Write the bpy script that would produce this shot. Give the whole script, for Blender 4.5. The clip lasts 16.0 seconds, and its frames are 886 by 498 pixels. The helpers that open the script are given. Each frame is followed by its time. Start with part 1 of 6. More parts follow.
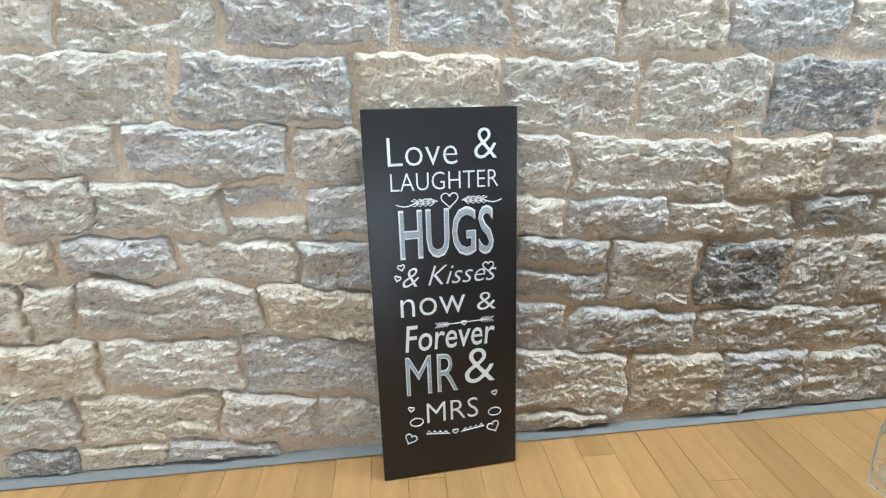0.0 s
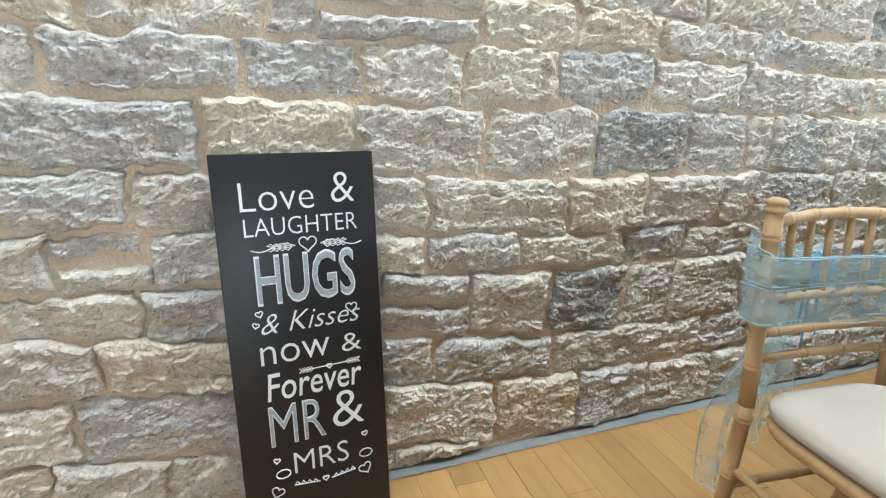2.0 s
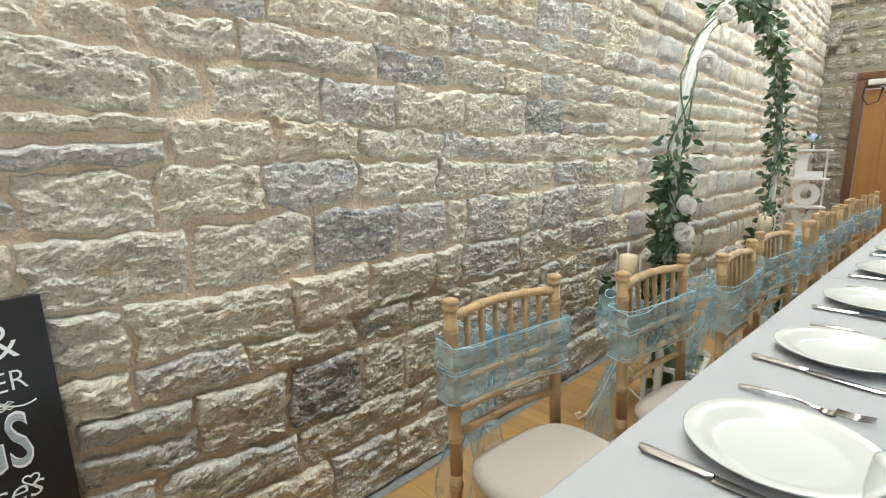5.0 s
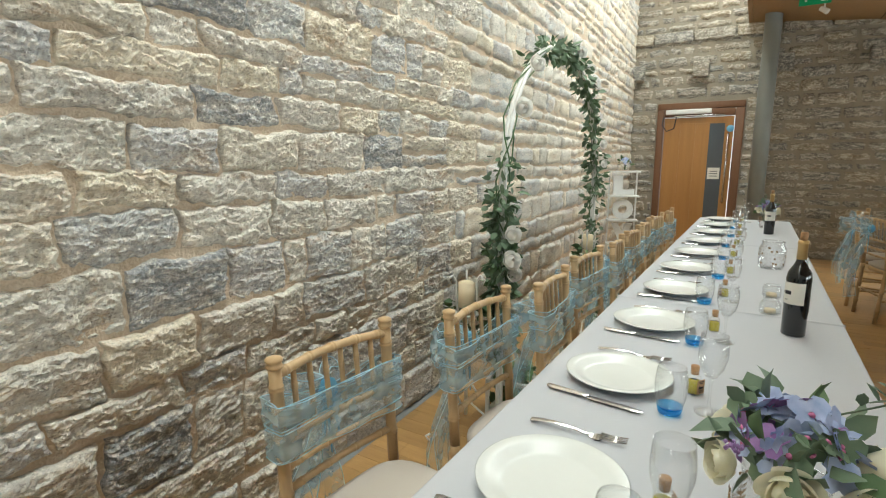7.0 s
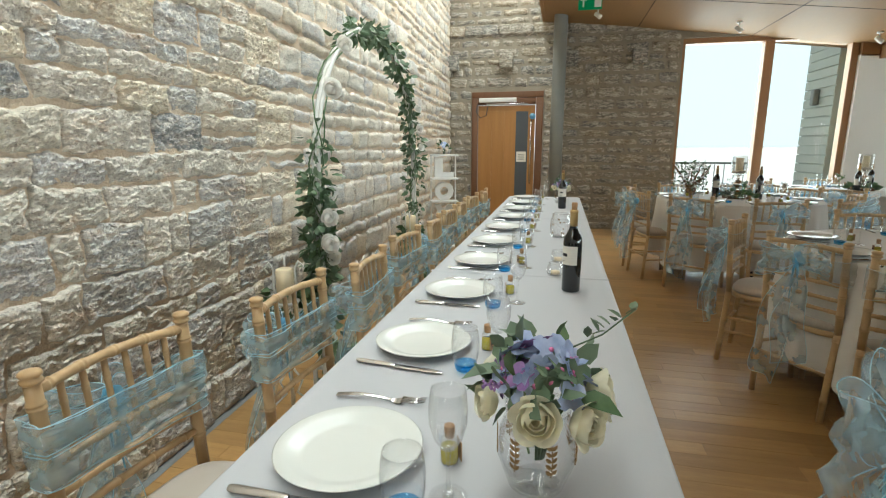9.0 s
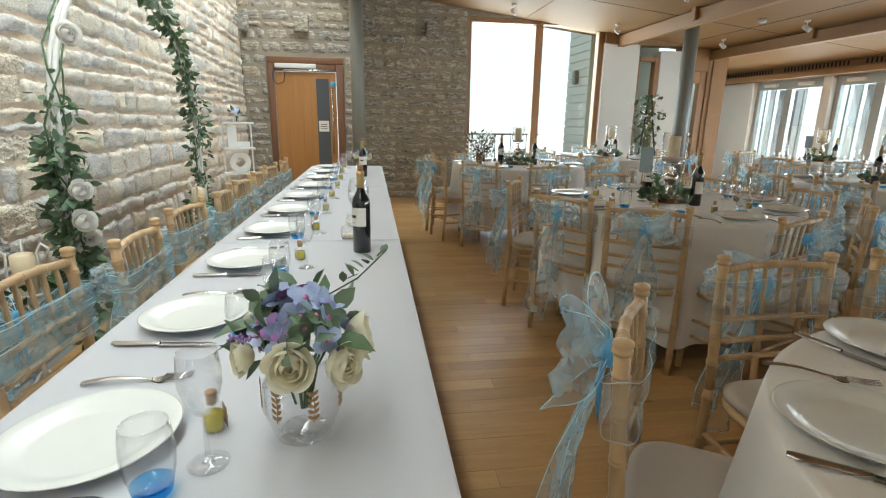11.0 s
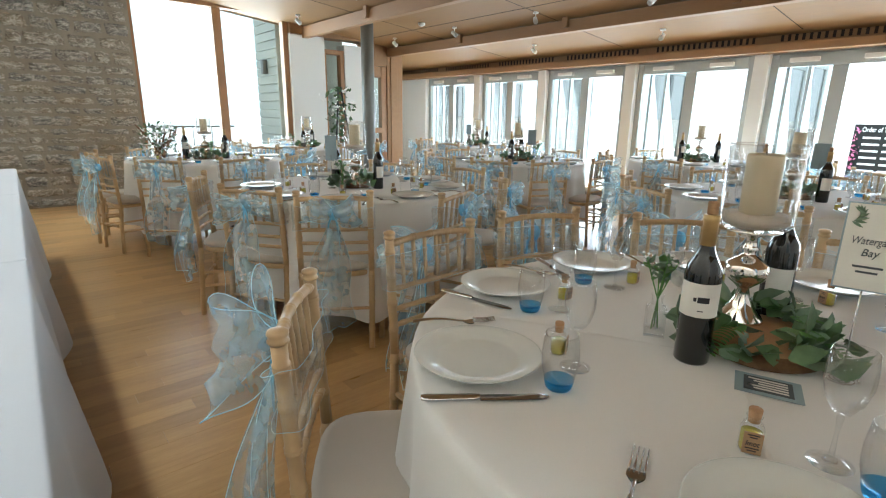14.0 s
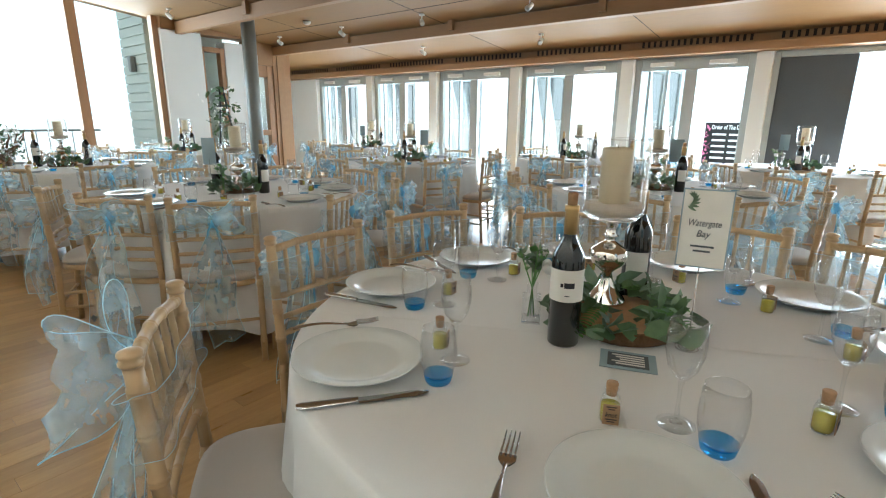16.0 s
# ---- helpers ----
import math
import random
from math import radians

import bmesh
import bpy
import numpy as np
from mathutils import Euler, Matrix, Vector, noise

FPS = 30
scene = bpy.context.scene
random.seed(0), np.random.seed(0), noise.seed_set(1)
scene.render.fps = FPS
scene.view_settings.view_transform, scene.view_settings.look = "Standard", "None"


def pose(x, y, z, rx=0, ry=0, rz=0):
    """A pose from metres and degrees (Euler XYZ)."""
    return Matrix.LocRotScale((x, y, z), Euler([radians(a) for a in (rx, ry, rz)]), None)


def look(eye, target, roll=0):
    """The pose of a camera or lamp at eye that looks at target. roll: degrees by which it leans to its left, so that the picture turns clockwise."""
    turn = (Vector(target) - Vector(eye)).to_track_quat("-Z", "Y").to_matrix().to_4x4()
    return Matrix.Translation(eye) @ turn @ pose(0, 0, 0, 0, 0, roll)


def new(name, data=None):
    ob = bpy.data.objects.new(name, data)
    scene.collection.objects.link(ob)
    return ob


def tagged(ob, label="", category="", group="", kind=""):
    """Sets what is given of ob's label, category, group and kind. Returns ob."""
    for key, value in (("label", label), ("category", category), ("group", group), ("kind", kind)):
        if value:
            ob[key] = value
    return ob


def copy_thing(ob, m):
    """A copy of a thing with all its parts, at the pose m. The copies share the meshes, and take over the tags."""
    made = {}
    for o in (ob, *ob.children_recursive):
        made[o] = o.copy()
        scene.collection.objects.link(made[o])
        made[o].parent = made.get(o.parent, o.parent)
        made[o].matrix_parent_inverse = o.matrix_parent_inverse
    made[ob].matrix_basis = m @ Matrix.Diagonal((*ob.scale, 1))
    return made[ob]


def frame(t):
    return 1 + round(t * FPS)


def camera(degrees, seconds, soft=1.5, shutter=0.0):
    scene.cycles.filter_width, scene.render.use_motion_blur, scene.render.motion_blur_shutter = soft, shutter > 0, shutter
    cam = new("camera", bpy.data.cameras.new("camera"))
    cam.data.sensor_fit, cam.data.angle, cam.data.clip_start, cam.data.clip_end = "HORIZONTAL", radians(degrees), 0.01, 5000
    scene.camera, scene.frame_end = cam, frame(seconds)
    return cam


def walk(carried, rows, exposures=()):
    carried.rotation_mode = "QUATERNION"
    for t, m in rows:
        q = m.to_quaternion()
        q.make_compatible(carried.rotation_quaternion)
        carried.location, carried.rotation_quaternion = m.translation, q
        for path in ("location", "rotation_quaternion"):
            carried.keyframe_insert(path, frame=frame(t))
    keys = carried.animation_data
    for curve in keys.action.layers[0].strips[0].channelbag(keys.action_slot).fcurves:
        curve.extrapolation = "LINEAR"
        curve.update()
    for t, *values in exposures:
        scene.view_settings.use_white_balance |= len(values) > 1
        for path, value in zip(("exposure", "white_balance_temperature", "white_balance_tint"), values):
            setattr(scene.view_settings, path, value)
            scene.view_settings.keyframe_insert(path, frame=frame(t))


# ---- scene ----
cam = camera(82.77, 16.0, soft=1.15)
# seconds, eye, then yaw, pitch and roll in degrees
ROWS = [
    (0, 0.083, 0.381, 1.031, -5.75, -18.88, -0.10),
    (0.5, 0.094, 0.376, 1.029, -7.02, -18.20, -0.35),
    (1, 0.107, 0.371, 1.036, -9.26, -17.76, -0.82),
    (1.5, 0.130, 0.361, 1.050, -13.08, -16.62, -1.36),
    (2, 0.159, 0.348, 1.069, -17.99, -15.52, -1.32),
    (2.5, 0.184, 0.336, 1.092, -22.78, -14.19, -0.92),
    (3, 0.212, 0.316, 1.131, -28.04, -13.52, -0.52),
    (3.5, 0.245, 0.296, 1.162, -31.84, -12.27, 0.21),
    (4, 0.259, 0.289, 1.181, -36.15, -11.38, 0.42),
    (6.3, 0.344, 0.175, 1.363, -52.26, -10.72, -0.15),
    (6.5, 0.343, 0.165, 1.369, -53.99, -10.45, -0.18),
    (7, 0.353, 0.144, 1.373, -58.27, -9.92, 0.08),
    (7.5, 0.364, 0.122, 1.372, -63.49, -9.85, 0.07),
    (8, 0.371, 0.098, 1.369, -68.37, -10.10, 0.22),
    (8.5, 0.374, 0.079, 1.364, -72.27, -10.74, 0.21),
    (10.8, 0.364, -0.034, 1.319, -96.25, -14.22, -0.69),
    (11, 0.364, -0.043, 1.318, -97.94, -14.45, -0.77),
    (11.5, 0.364, -0.076, 1.312, -104.40, -14.98, -0.80),
    (12, 0.362, -0.106, 1.308, -109.79, -15.27, -0.88),
    (12.5, 0.357, -0.130, 1.307, -114.92, -15.24, -0.88),
    (13, 0.350, -0.152, 1.307, -120.49, -15.10, -0.79),
    (13.5, 0.341, -0.172, 1.307, -125.45, -14.98, -0.80),
    (14, 0.330, -0.192, 1.305, -129.70, -14.88, -0.83),
    (14.5, 0.319, -0.209, 1.304, -133.77, -14.65, -0.84),
    (15, 0.310, -0.221, 1.302, -136.83, -14.51, -0.80),
    (15.5, 0.303, -0.230, 1.300, -139.05, -14.54, -0.70),
    (16, 0.295, -0.239, 1.298, -141.05, -14.60, -0.55),
]
EXPOSURES = [(0, 0.16, 5300, 0), (4, -0.18, 5850, 0), (6.5, -0.43, 6100, -2), (8.5, -0.48, 6000, -3), (11, -0.28, 5850, -1), (13, 0.10, 5600, -1), (16, 0.10, 5350, -3)]
SKY, ROOF_W, BAY_W, FOLD_W, OPEN_W = 0.5, 375, 130, 640, 270
scene.cycles.transparent_max_bounces = 24
walk(cam, [(t, pose(x, y, z, 90 + pitch, roll, yaw)) for t, x, y, z, yaw, pitch, roll in ROWS], EXPOSURES)

# ---- world, sky light, lamps ----
world = bpy.data.worlds.new("overcast_sky")
scene.world = world
world.use_nodes = True
wn = world.node_tree.nodes
wl = world.node_tree.links
wn.clear()
sky = wn.new("ShaderNodeTexSky")
sky.sky_type = 'NISHITA'
sky.sun_disc = False
sky.sun_elevation = radians(48)
sky.sun_rotation = radians(150)
sky.air_density, sky.dust_density = 1.0, 6.0
hsv = wn.new("ShaderNodeHueSaturation")
hsv.inputs["Saturation"].default_value = 0.22
wbg = wn.new("ShaderNodeBackground")
wbg.inputs["Strength"].default_value = SKY
wout = wn.new("ShaderNodeOutputWorld")
wl.new(sky.outputs[0], hsv.inputs["Color"])
wl.new(hsv.outputs[0], wbg.inputs["Color"])
wl.new(wbg.outputs[0], wout.inputs["Surface"])

sun = new("sun", bpy.data.lights.new("sun", 'SUN'))
sun.data.energy, sun.data.angle, sun.data.color = 0.6, radians(20), (1.0, 0.96, 0.9)
sun.matrix_world = look((4, -14, 12), (4, 0, 0))


def opening_light(name, eye, target, sx, sy, watts, colour):
    """Sky light in a glazed opening."""
    ob = new(name, bpy.data.lights.new(name, 'AREA'))
    ob.data.shape, ob.data.size, ob.data.size_y = 'RECTANGLE', sx, sy
    ob.data.energy, ob.data.color = watts, colour
    ob.matrix_world = look(eye, target)
    return ob


opening_light("rooflight_sky", (3.0, 0.72, 4.22), (3.0, 1.75, 2.5), 11.5, 0.6, ROOF_W, (1.0, 0.985, 0.96))
opening_light("bay_window_sky", (9.35, -2.85, 1.75), (0, -2.85, 1.5), 2.2, 2.3, BAY_W, (0.96, 0.98, 1.0))
opening_light("terrace_doors_sky", (5.2, -8.45, 1.15), (5.2, 0, -2.2), 9.8, 2.0, FOLD_W, (0.96, 0.98, 1.0))
opening_light("terrace_opening_sky", (-1.0, -8.45, 1.15), (-1.0, 0, 0.9), 2.6, 2.0, OPEN_W, (0.96, 0.98, 1.0))


# ---- materials ----
def surface(name, colour, rough=0.5, metal=0.0, spread=0.0, vary=0.12, scale=6.0, fine=60.0, bump=0.15, depth=0.004,
            tint=None, spec=0.5, sheen=0.0, coords='Object', stretch=(1, 1, 1), rand=0.0, rough_vary=0.08, transmission=0.0, ior=1.45, coat=0.0, island=False):
    """A procedural surface: two scales of variation in colour, gloss and relief."""
    m = bpy.data.materials.new(name)
    m.use_nodes = True
    n, l = m.node_tree.nodes, m.node_tree.links
    b = n["Principled BSDF"]
    b.inputs["Metallic"].default_value = metal
    b.inputs["IOR"].default_value = ior
    b.inputs["Specular IOR Level"].default_value = spec
    b.inputs["Sheen Weight"].default_value = sheen
    b.inputs["Transmission Weight"].default_value = transmission
    b.inputs["Coat Weight"].default_value = coat
    if coords == 'World':
        src = n.new("ShaderNodeNewGeometry").outputs["Position"]
    else:
        src = n.new("ShaderNodeTexCoord").outputs["Object"]
    mp = n.new("ShaderNodeMapping")
    mp.inputs["Scale"].default_value = stretch
    l.new(src, mp.inputs["Vector"])
    big, small = n.new("ShaderNodeTexNoise"), n.new("ShaderNodeTexNoise")
    big.inputs["Scale"].default_value, big.inputs["Detail"].default_value = scale, 5.0
    small.inputs["Scale"].default_value, small.inputs["Detail"].default_value = fine, 6.0
    for t in (big, small):
        l.new(mp.outputs[0], t.inputs["Vector"])
    mix = n.new("ShaderNodeMix")
    mix.data_type = 'RGBA'
    lo = tuple(c * (1 - vary) for c in colour)
    hi = tint if tint else tuple(min(1, c * (1 + vary)) for c in colour)
    mix.inputs["A"].default_value, mix.inputs["B"].default_value = (*lo, 1), (*hi, 1)
    add = n.new("ShaderNodeMath")
    add.operation = 'ADD'
    half = n.new("ShaderNodeMath")
    half.operation = 'MULTIPLY_ADD'
    half.inputs[1].default_value, half.inputs[2].default_value = 0.6, -0.3
    l.new(small.outputs["Fac"], half.inputs[0])
    l.new(big.outputs["Fac"], add.inputs[0])
    l.new(half.outputs[0], add.inputs[1])
    l.new(add.outputs[0], mix.inputs["Factor"])
    last = mix.outputs["Result"]
    if rand:
        info = n.new("ShaderNodeNewGeometry" if island else "ShaderNodeObjectInfo")
        mr = n.new("ShaderNodeMapRange")
        mr.inputs["To Min"].default_value, mr.inputs["To Max"].default_value = 1 - rand, 1 + rand
        l.new(info.outputs["Random Per Island" if island else "Random"], mr.inputs["Value"])
        h = n.new("ShaderNodeHueSaturation")
        l.new(mr.outputs[0], h.inputs["Value"])
        l.new(last, h.inputs["Color"])
        last = h.outputs[0]
    l.new(last, b.inputs["Base Color"])
    rr = n.new("ShaderNodeMapRange")
    rr.inputs["To Min"].default_value, rr.inputs["To Max"].default_value = max(0.0, rough - rough_vary), min(1, rough + rough_vary)
    l.new(big.outputs["Fac"], rr.inputs["Value"])
    l.new(rr.outputs[0], b.inputs["Roughness"])
    if bump:
        bp = n.new("ShaderNodeBump")
        bp.inputs["Strength"].default_value, bp.inputs["Distance"].default_value = bump, depth
        l.new(small.outputs["Fac"], bp.inputs["Height"])
        l.new(bp.outputs[0], b.inputs["Normal"])
    return m


def stone_material(name, stops, island=False, lift=1.0, rust=0.35):
    """Split limestone: each stone its own grey or buff, with pale crust, rust stains and a craggy relief."""
    m = bpy.data.materials.new(name)
    m.use_nodes = True
    n, l = m.node_tree.nodes, m.node_tree.links
    b = n["Principled BSDF"]
    b.inputs["Roughness"].default_value = 0.92
    b.inputs["Specular IOR Level"].default_value = 0.25
    geo = n.new("ShaderNodeNewGeometry")
    rnd = geo.outputs["Random Per Island"] if island else n.new("ShaderNodeObjectInfo").outputs["Random"]
    ramp = n.new("ShaderNodeValToRGB")
    ramp.color_ramp.interpolation = 'CONSTANT'
    els = ramp.color_ramp.elements
    for i, c in enumerate(stops):
        e = els[i] if i < 2 else els.new(i / len(stops))
        e.position = i / len(stops)
        e.color = (*(v * lift for v in c), 1)
    l.new(rnd, ramp.inputs[0])

    def tex(scale, detail, rough=0.6, stretch=(1, 1, 1)):
        mp = n.new("ShaderNodeMapping")
        mp.inputs["Scale"].default_value = stretch
        l.new(geo.outputs["Position"], mp.inputs["Vector"])
        t = n.new("ShaderNodeTexNoise")
        t.inputs["Scale"].default_value, t.inputs["Detail"].default_value, t.inputs["Roughness"].default_value = scale, detail, rough
        l.new(mp.outputs[0], t.inputs["Vector"])
        return t.outputs["Fac"]

    def blend(a, col, fac, lo, hi, amount):
        mr = n.new("ShaderNodeMapRange")
        mr.inputs["From Min"].default_value, mr.inputs["From Max"].default_value, mr.inputs["To Max"].default_value = lo, hi, amount
        l.new(fac, mr.inputs["Value"])
        mx = n.new("ShaderNodeMix")
        mx.data_type = 'RGBA'
        l.new(mr.outputs[0], mx.inputs["Factor"])
        l.new(a, mx.inputs["A"])
        mx.inputs["B"].default_value = (*col, 1)
        return mx.outputs["Result"]

    layers = tex(9.0, 10.0, 0.72, (1, 1, 3.4))
    c = blend(ramp.outputs[0], (0.74, 0.68, 0.58), layers, 0.48, 0.58, 0.5)
    c = blend(c, (0.50, 0.33, 0.18), tex(5.0, 9.0, 0.72, (1, 1, 2.6)), 0.54, 0.66, rust)
    c = blend(c, (0.18, 0.155, 0.125), tex(30.0, 12.0, 0.85, (1, 1, 2.4)), 0.53, 0.58, 0.60)
    c = blend(c, (0.88, 0.82, 0.72), tex(38.0, 12.0, 0.85, (1, 1, 1.6)), 0.525, 0.575, 0.66)
    c = blend(c, (0.06, 0.055, 0.05), tex(80.0, 12.0, 0.85, (1, 1, 1.6)), 0.55, 0.605, 0.74)
    c = blend(c, (0.90, 0.86, 0.78), tex(105.0, 10.0, 0.85), 0.545, 0.60, 0.66)
    l.new(c, b.inputs["Base Color"])
    last = None
    for fac, dist, st in ((tex(40.0, 9.0, 0.8, (1, 1, 2.0)), 0.010, 0.45), (tex(120.0, 7.0, 0.8), 0.006, 0.6)):
        bp = n.new("ShaderNodeBump")
        bp.inputs["Strength"].default_value, bp.inputs["Distance"].default_value = st, dist
        l.new(fac, bp.inputs["Height"])
        if last:
            l.new(last, bp.inputs["Normal"])
        last = bp.outputs[0]
    l.new(last, b.inputs["Normal"])
    return m


def organza(name, colour, cover):
    """Sheer woven ribbon: part of the light passes straight through."""
    m = bpy.data.materials.new(name)
    m.use_nodes = True
    n, l = m.node_tree.nodes, m.node_tree.links
    out = n["Material Output"]
    n.remove(n["Principled BSDF"])
    d, tr, gl, clear = (n.new("ShaderNodeBsdf" + k) for k in ("Diffuse", "Translucent", "Glossy", "Transparent"))
    for s in (d, tr):
        s.inputs["Color"].default_value = (*colour, 1)
    gl.inputs["Color"].default_value, gl.inputs["Roughness"].default_value = (0.8, 0.9, 1, 1), 0.35
    a, c, e = (n.new("ShaderNodeMixShader") for _ in range(3))
    a.inputs[0].default_value = 0.5
    l.new(d.outputs[0], a.inputs[1])
    l.new(tr.outputs[0], a.inputs[2])
    c.inputs[0].default_value = 0.10
    l.new(a.outputs[0], c.inputs[1])
    l.new(gl.outputs[0], c.inputs[2])
    t = n.new("ShaderNodeTexNoise")
    t.inputs["Scale"].default_value, t.inputs["Detail"].default_value = 14.0, 3.0
    l.new(n.new("ShaderNodeTexCoord").outputs["Object"], t.inputs["Vector"])
    mr = n.new("ShaderNodeMapRange")
    mr.inputs["From Min"].default_value, mr.inputs["From Max"].default_value = 0.3, 0.7
    mr.inputs["To Min"].default_value, mr.inputs["To Max"].default_value = cover - 0.12, cover + 0.12
    l.new(t.outputs["Fac"], mr.inputs["Value"])
    l.new(mr.outputs[0], e.inputs[0])
    l.new(clear.outputs[0], e.inputs[1])
    l.new(c.outputs[0], e.inputs[2])
    l.new(e.outputs[0], out.inputs["Surface"])
    return m


def glass(name, colour=(1, 1, 1), rough=0.0, thin=True, cover=0.10):
    """Thin clear glass: mostly straight through with a mirror gloss that grows at grazing angles."""
    m = bpy.data.materials.new(name)
    m.use_nodes = True
    n, l = m.node_tree.nodes, m.node_tree.links
    out = n["Material Output"]
    n.remove(n["Principled BSDF"])
    clear, gl, mix = n.new("ShaderNodeBsdfTransparent"), n.new("ShaderNodeBsdfGlossy"), n.new("ShaderNodeMixShader")
    clear.inputs["Color"].default_value = (*colour, 1)
    gl.inputs["Roughness"].default_value = 0.02 + rough
    fr = n.new("ShaderNodeLayerWeight")
    fr.inputs["Blend"].default_value = 0.30
    mr = n.new("ShaderNodeMapRange")
    mr.inputs["To Min"].default_value, mr.inputs["To Max"].default_value = cover * 0.5, 0.88
    l.new(fr.outputs["Facing"], mr.inputs["Value"])
    pw = n.new("ShaderNodeMath")
    pw.operation = 'POWER'
    pw.inputs[1].default_value = 2.3
    l.new(mr.outputs[0], pw.inputs[0])
    l.new(pw.outputs[0], mix.inputs[0])
    l.new(clear.outputs[0], mix.inputs[1])
    l.new(gl.outputs[0], mix.inputs[2])
    l.new(mix.outputs[0], out.inputs["Surface"])
    return m


STONES = [(0.52, 0.49, 0.43), (0.43, 0.43, 0.42), (0.58, 0.53, 0.44), (0.50, 0.47, 0.42), (0.60, 0.53, 0.41), (0.46, 0.45, 0.44), (0.55, 0.51, 0.45), (0.61, 0.57, 0.50)]
M_STONE = stone_material("split_limestone", STONES, lift=1.15, rust=0.55)
M_STONE_FAR = stone_material("split_limestone_far", STONES, island=True, lift=1.15, rust=0.55)
M_STONE_DARK = stone_material("dark_slate_stone", [(0.26, 0.265, 0.27), (0.31, 0.315, 0.32)], rust=0.05)
# end wall stone: palette and lift darkened to carry the wall's shade
M_STONE_END = stone_material("dressed_buff_stone_shaded", [(0.30, 0.265, 0.21), (0.25, 0.23, 0.20), (0.34, 0.29, 0.22), (0.22, 0.215, 0.20), (0.37, 0.30, 0.20)], rust=0.3, lift=0.62)
M_MORTAR = surface("sandy_lime_mortar", (0.52, 0.38, 0.25), 0.95, vary=0.22, scale=9, fine=130, bump=0.9, depth=0.008, coords='World', tint=(0.84, 0.72, 0.57), spec=0.2)
# end wall mortar, its colour darkened with the same shade
M_MORTAR_END = surface("grey_lime_mortar_shaded", (0.30, 0.265, 0.21), 0.95, vary=0.25, scale=5, fine=80, bump=0.8, depth=0.01, coords='World', spec=0.2)
M_OAK = surface("oak_strip", (0.41, 0.235, 0.086), 0.30, vary=0.16, scale=3.0, fine=26, bump=0.12, depth=0.002, coords='World', stretch=(9, 0.8, 1), rand=0.17, tint=(0.55, 0.34, 0.14), rough_vary=0.06)
M_OAK_ISLE = surface("oak_strip_further", (0.41, 0.235, 0.086), 0.30, vary=0.16, scale=3.0, fine=26, bump=0.12, depth=0.002, coords='World', stretch=(9, 0.8, 1), rand=0.17, tint=(0.55, 0.34, 0.14), rough_vary=0.06, island=True)
M_STRIP = surface("grey_floor_edge", (0.24, 0.25, 0.25), 0.7, vary=0.2, coords='World')
M_BOARD = surface("chalkboard_black", (0.012, 0.012, 0.013), 0.42, vary=0.3, scale=5, bump=0.05)
M_CHALK = surface("white_chalk_paint", (0.78, 0.80, 0.82), 0.9, vary=0.08, fine=140, bump=0.1)
M_CHALK_GREY = surface("hatched_chalk", (0.36, 0.41, 0.46), 0.9, vary=0.5, scale=30, fine=220, bump=0.1, stretch=(1, 1, 4))
M_WOOD = surface("limewashed_beech", (0.52, 0.355, 0.185), 0.36, vary=0.16, scale=9, fine=70, bump=0.12, depth=0.002, stretch=(1, 1, 0.35), rand=0.08)
M_CUSHION = surface("ivory_cushion_cloth", (0.50, 0.44, 0.375), 0.95, vary=0.05, fine=380, bump=0.2, depth=0.001, sheen=0.3)
M_ORGANZA = organza("blue_organza", (0.62, 0.84, 0.95), 0.27)
M_SHEER = organza("blue_organza_single", (0.66, 0.86, 0.95), 0.15)
M_ORGANZA_DEEP = organza("blue_organza_gathered", (0.26, 0.66, 0.95), 0.72)
M_HEM = organza("blue_organza_hem", (0.62, 0.86, 0.97), 0.80)
# head table's white linen, colour darkened to offset the strong rooflight on it
M_LINEN = surface("white_table_linen_dimmed", (0.51, 0.515, 0.54), 0.9, vary=0.035, scale=3, fine=300, bump=0.12, depth=0.001, sheen=0.2)
M_LINEN_WARM = surface("off_white_table_linen", (0.76, 0.74, 0.71), 0.9, vary=0.04, scale=3, fine=300, bump=0.12, depth=0.001, sheen=0.2)
M_CHINA = surface("white_glazed_china", (0.70, 0.71, 0.68), 0.24, vary=0.02, bump=0.0, coat=0.15, rough_vary=0.03)
M_STEEL = surface("polished_steel", (0.55, 0.53, 0.52), 0.16, metal=1.0, vary=0.1, scale=14, bump=0.03, rough_vary=0.06)
M_CHROME = surface("mercury_silver_glass", (0.80, 0.76, 0.72), 0.06, metal=1.0, vary=0.06, bump=0.0, rough_vary=0.03)
M_GLASS = glass("clear_glass", (0.986, 0.989, 0.990), cover=0.42)
M_GLASS_BLUE = glass("blue_glass", (0.34, 0.70, 0.94), cover=0.3)
M_WINDOW = glass("window_glass", (0.95, 0.97, 0.97))
M_LEAFGLASS = glass("grey_tinted_door_glass", (0.66, 0.655, 0.64))
M_BOTTLE = surface("dark_wine_bottle_glass", (0.006, 0.007, 0.008), 0.06, vary=0.2, bump=0.0, spec=0.7, coat=0.5, rough_vary=0.03)
M_LABEL = surface("cream_paper_label", (0.74, 0.71, 0.65), 0.8, vary=0.04, fine=200, bump=0.05)
M_INK = surface("black_ink", (0.03, 0.03, 0.035), 0.8, vary=0.2, bump=0.0)
M_CORK = surface("cork", (0.42, 0.25, 0.13), 0.9, vary=0.25, scale=90, fine=260, bump=0.3)
M_FOIL = surface("gold_foil_capsule", (0.56, 0.38, 0.16), 0.32, metal=0.6, vary=0.1, bump=0.05)
M_KRAFT = surface("brown_kraft_card", (0.36, 0.23, 0.12), 0.9, vary=0.1, fine=200, bump=0.1)
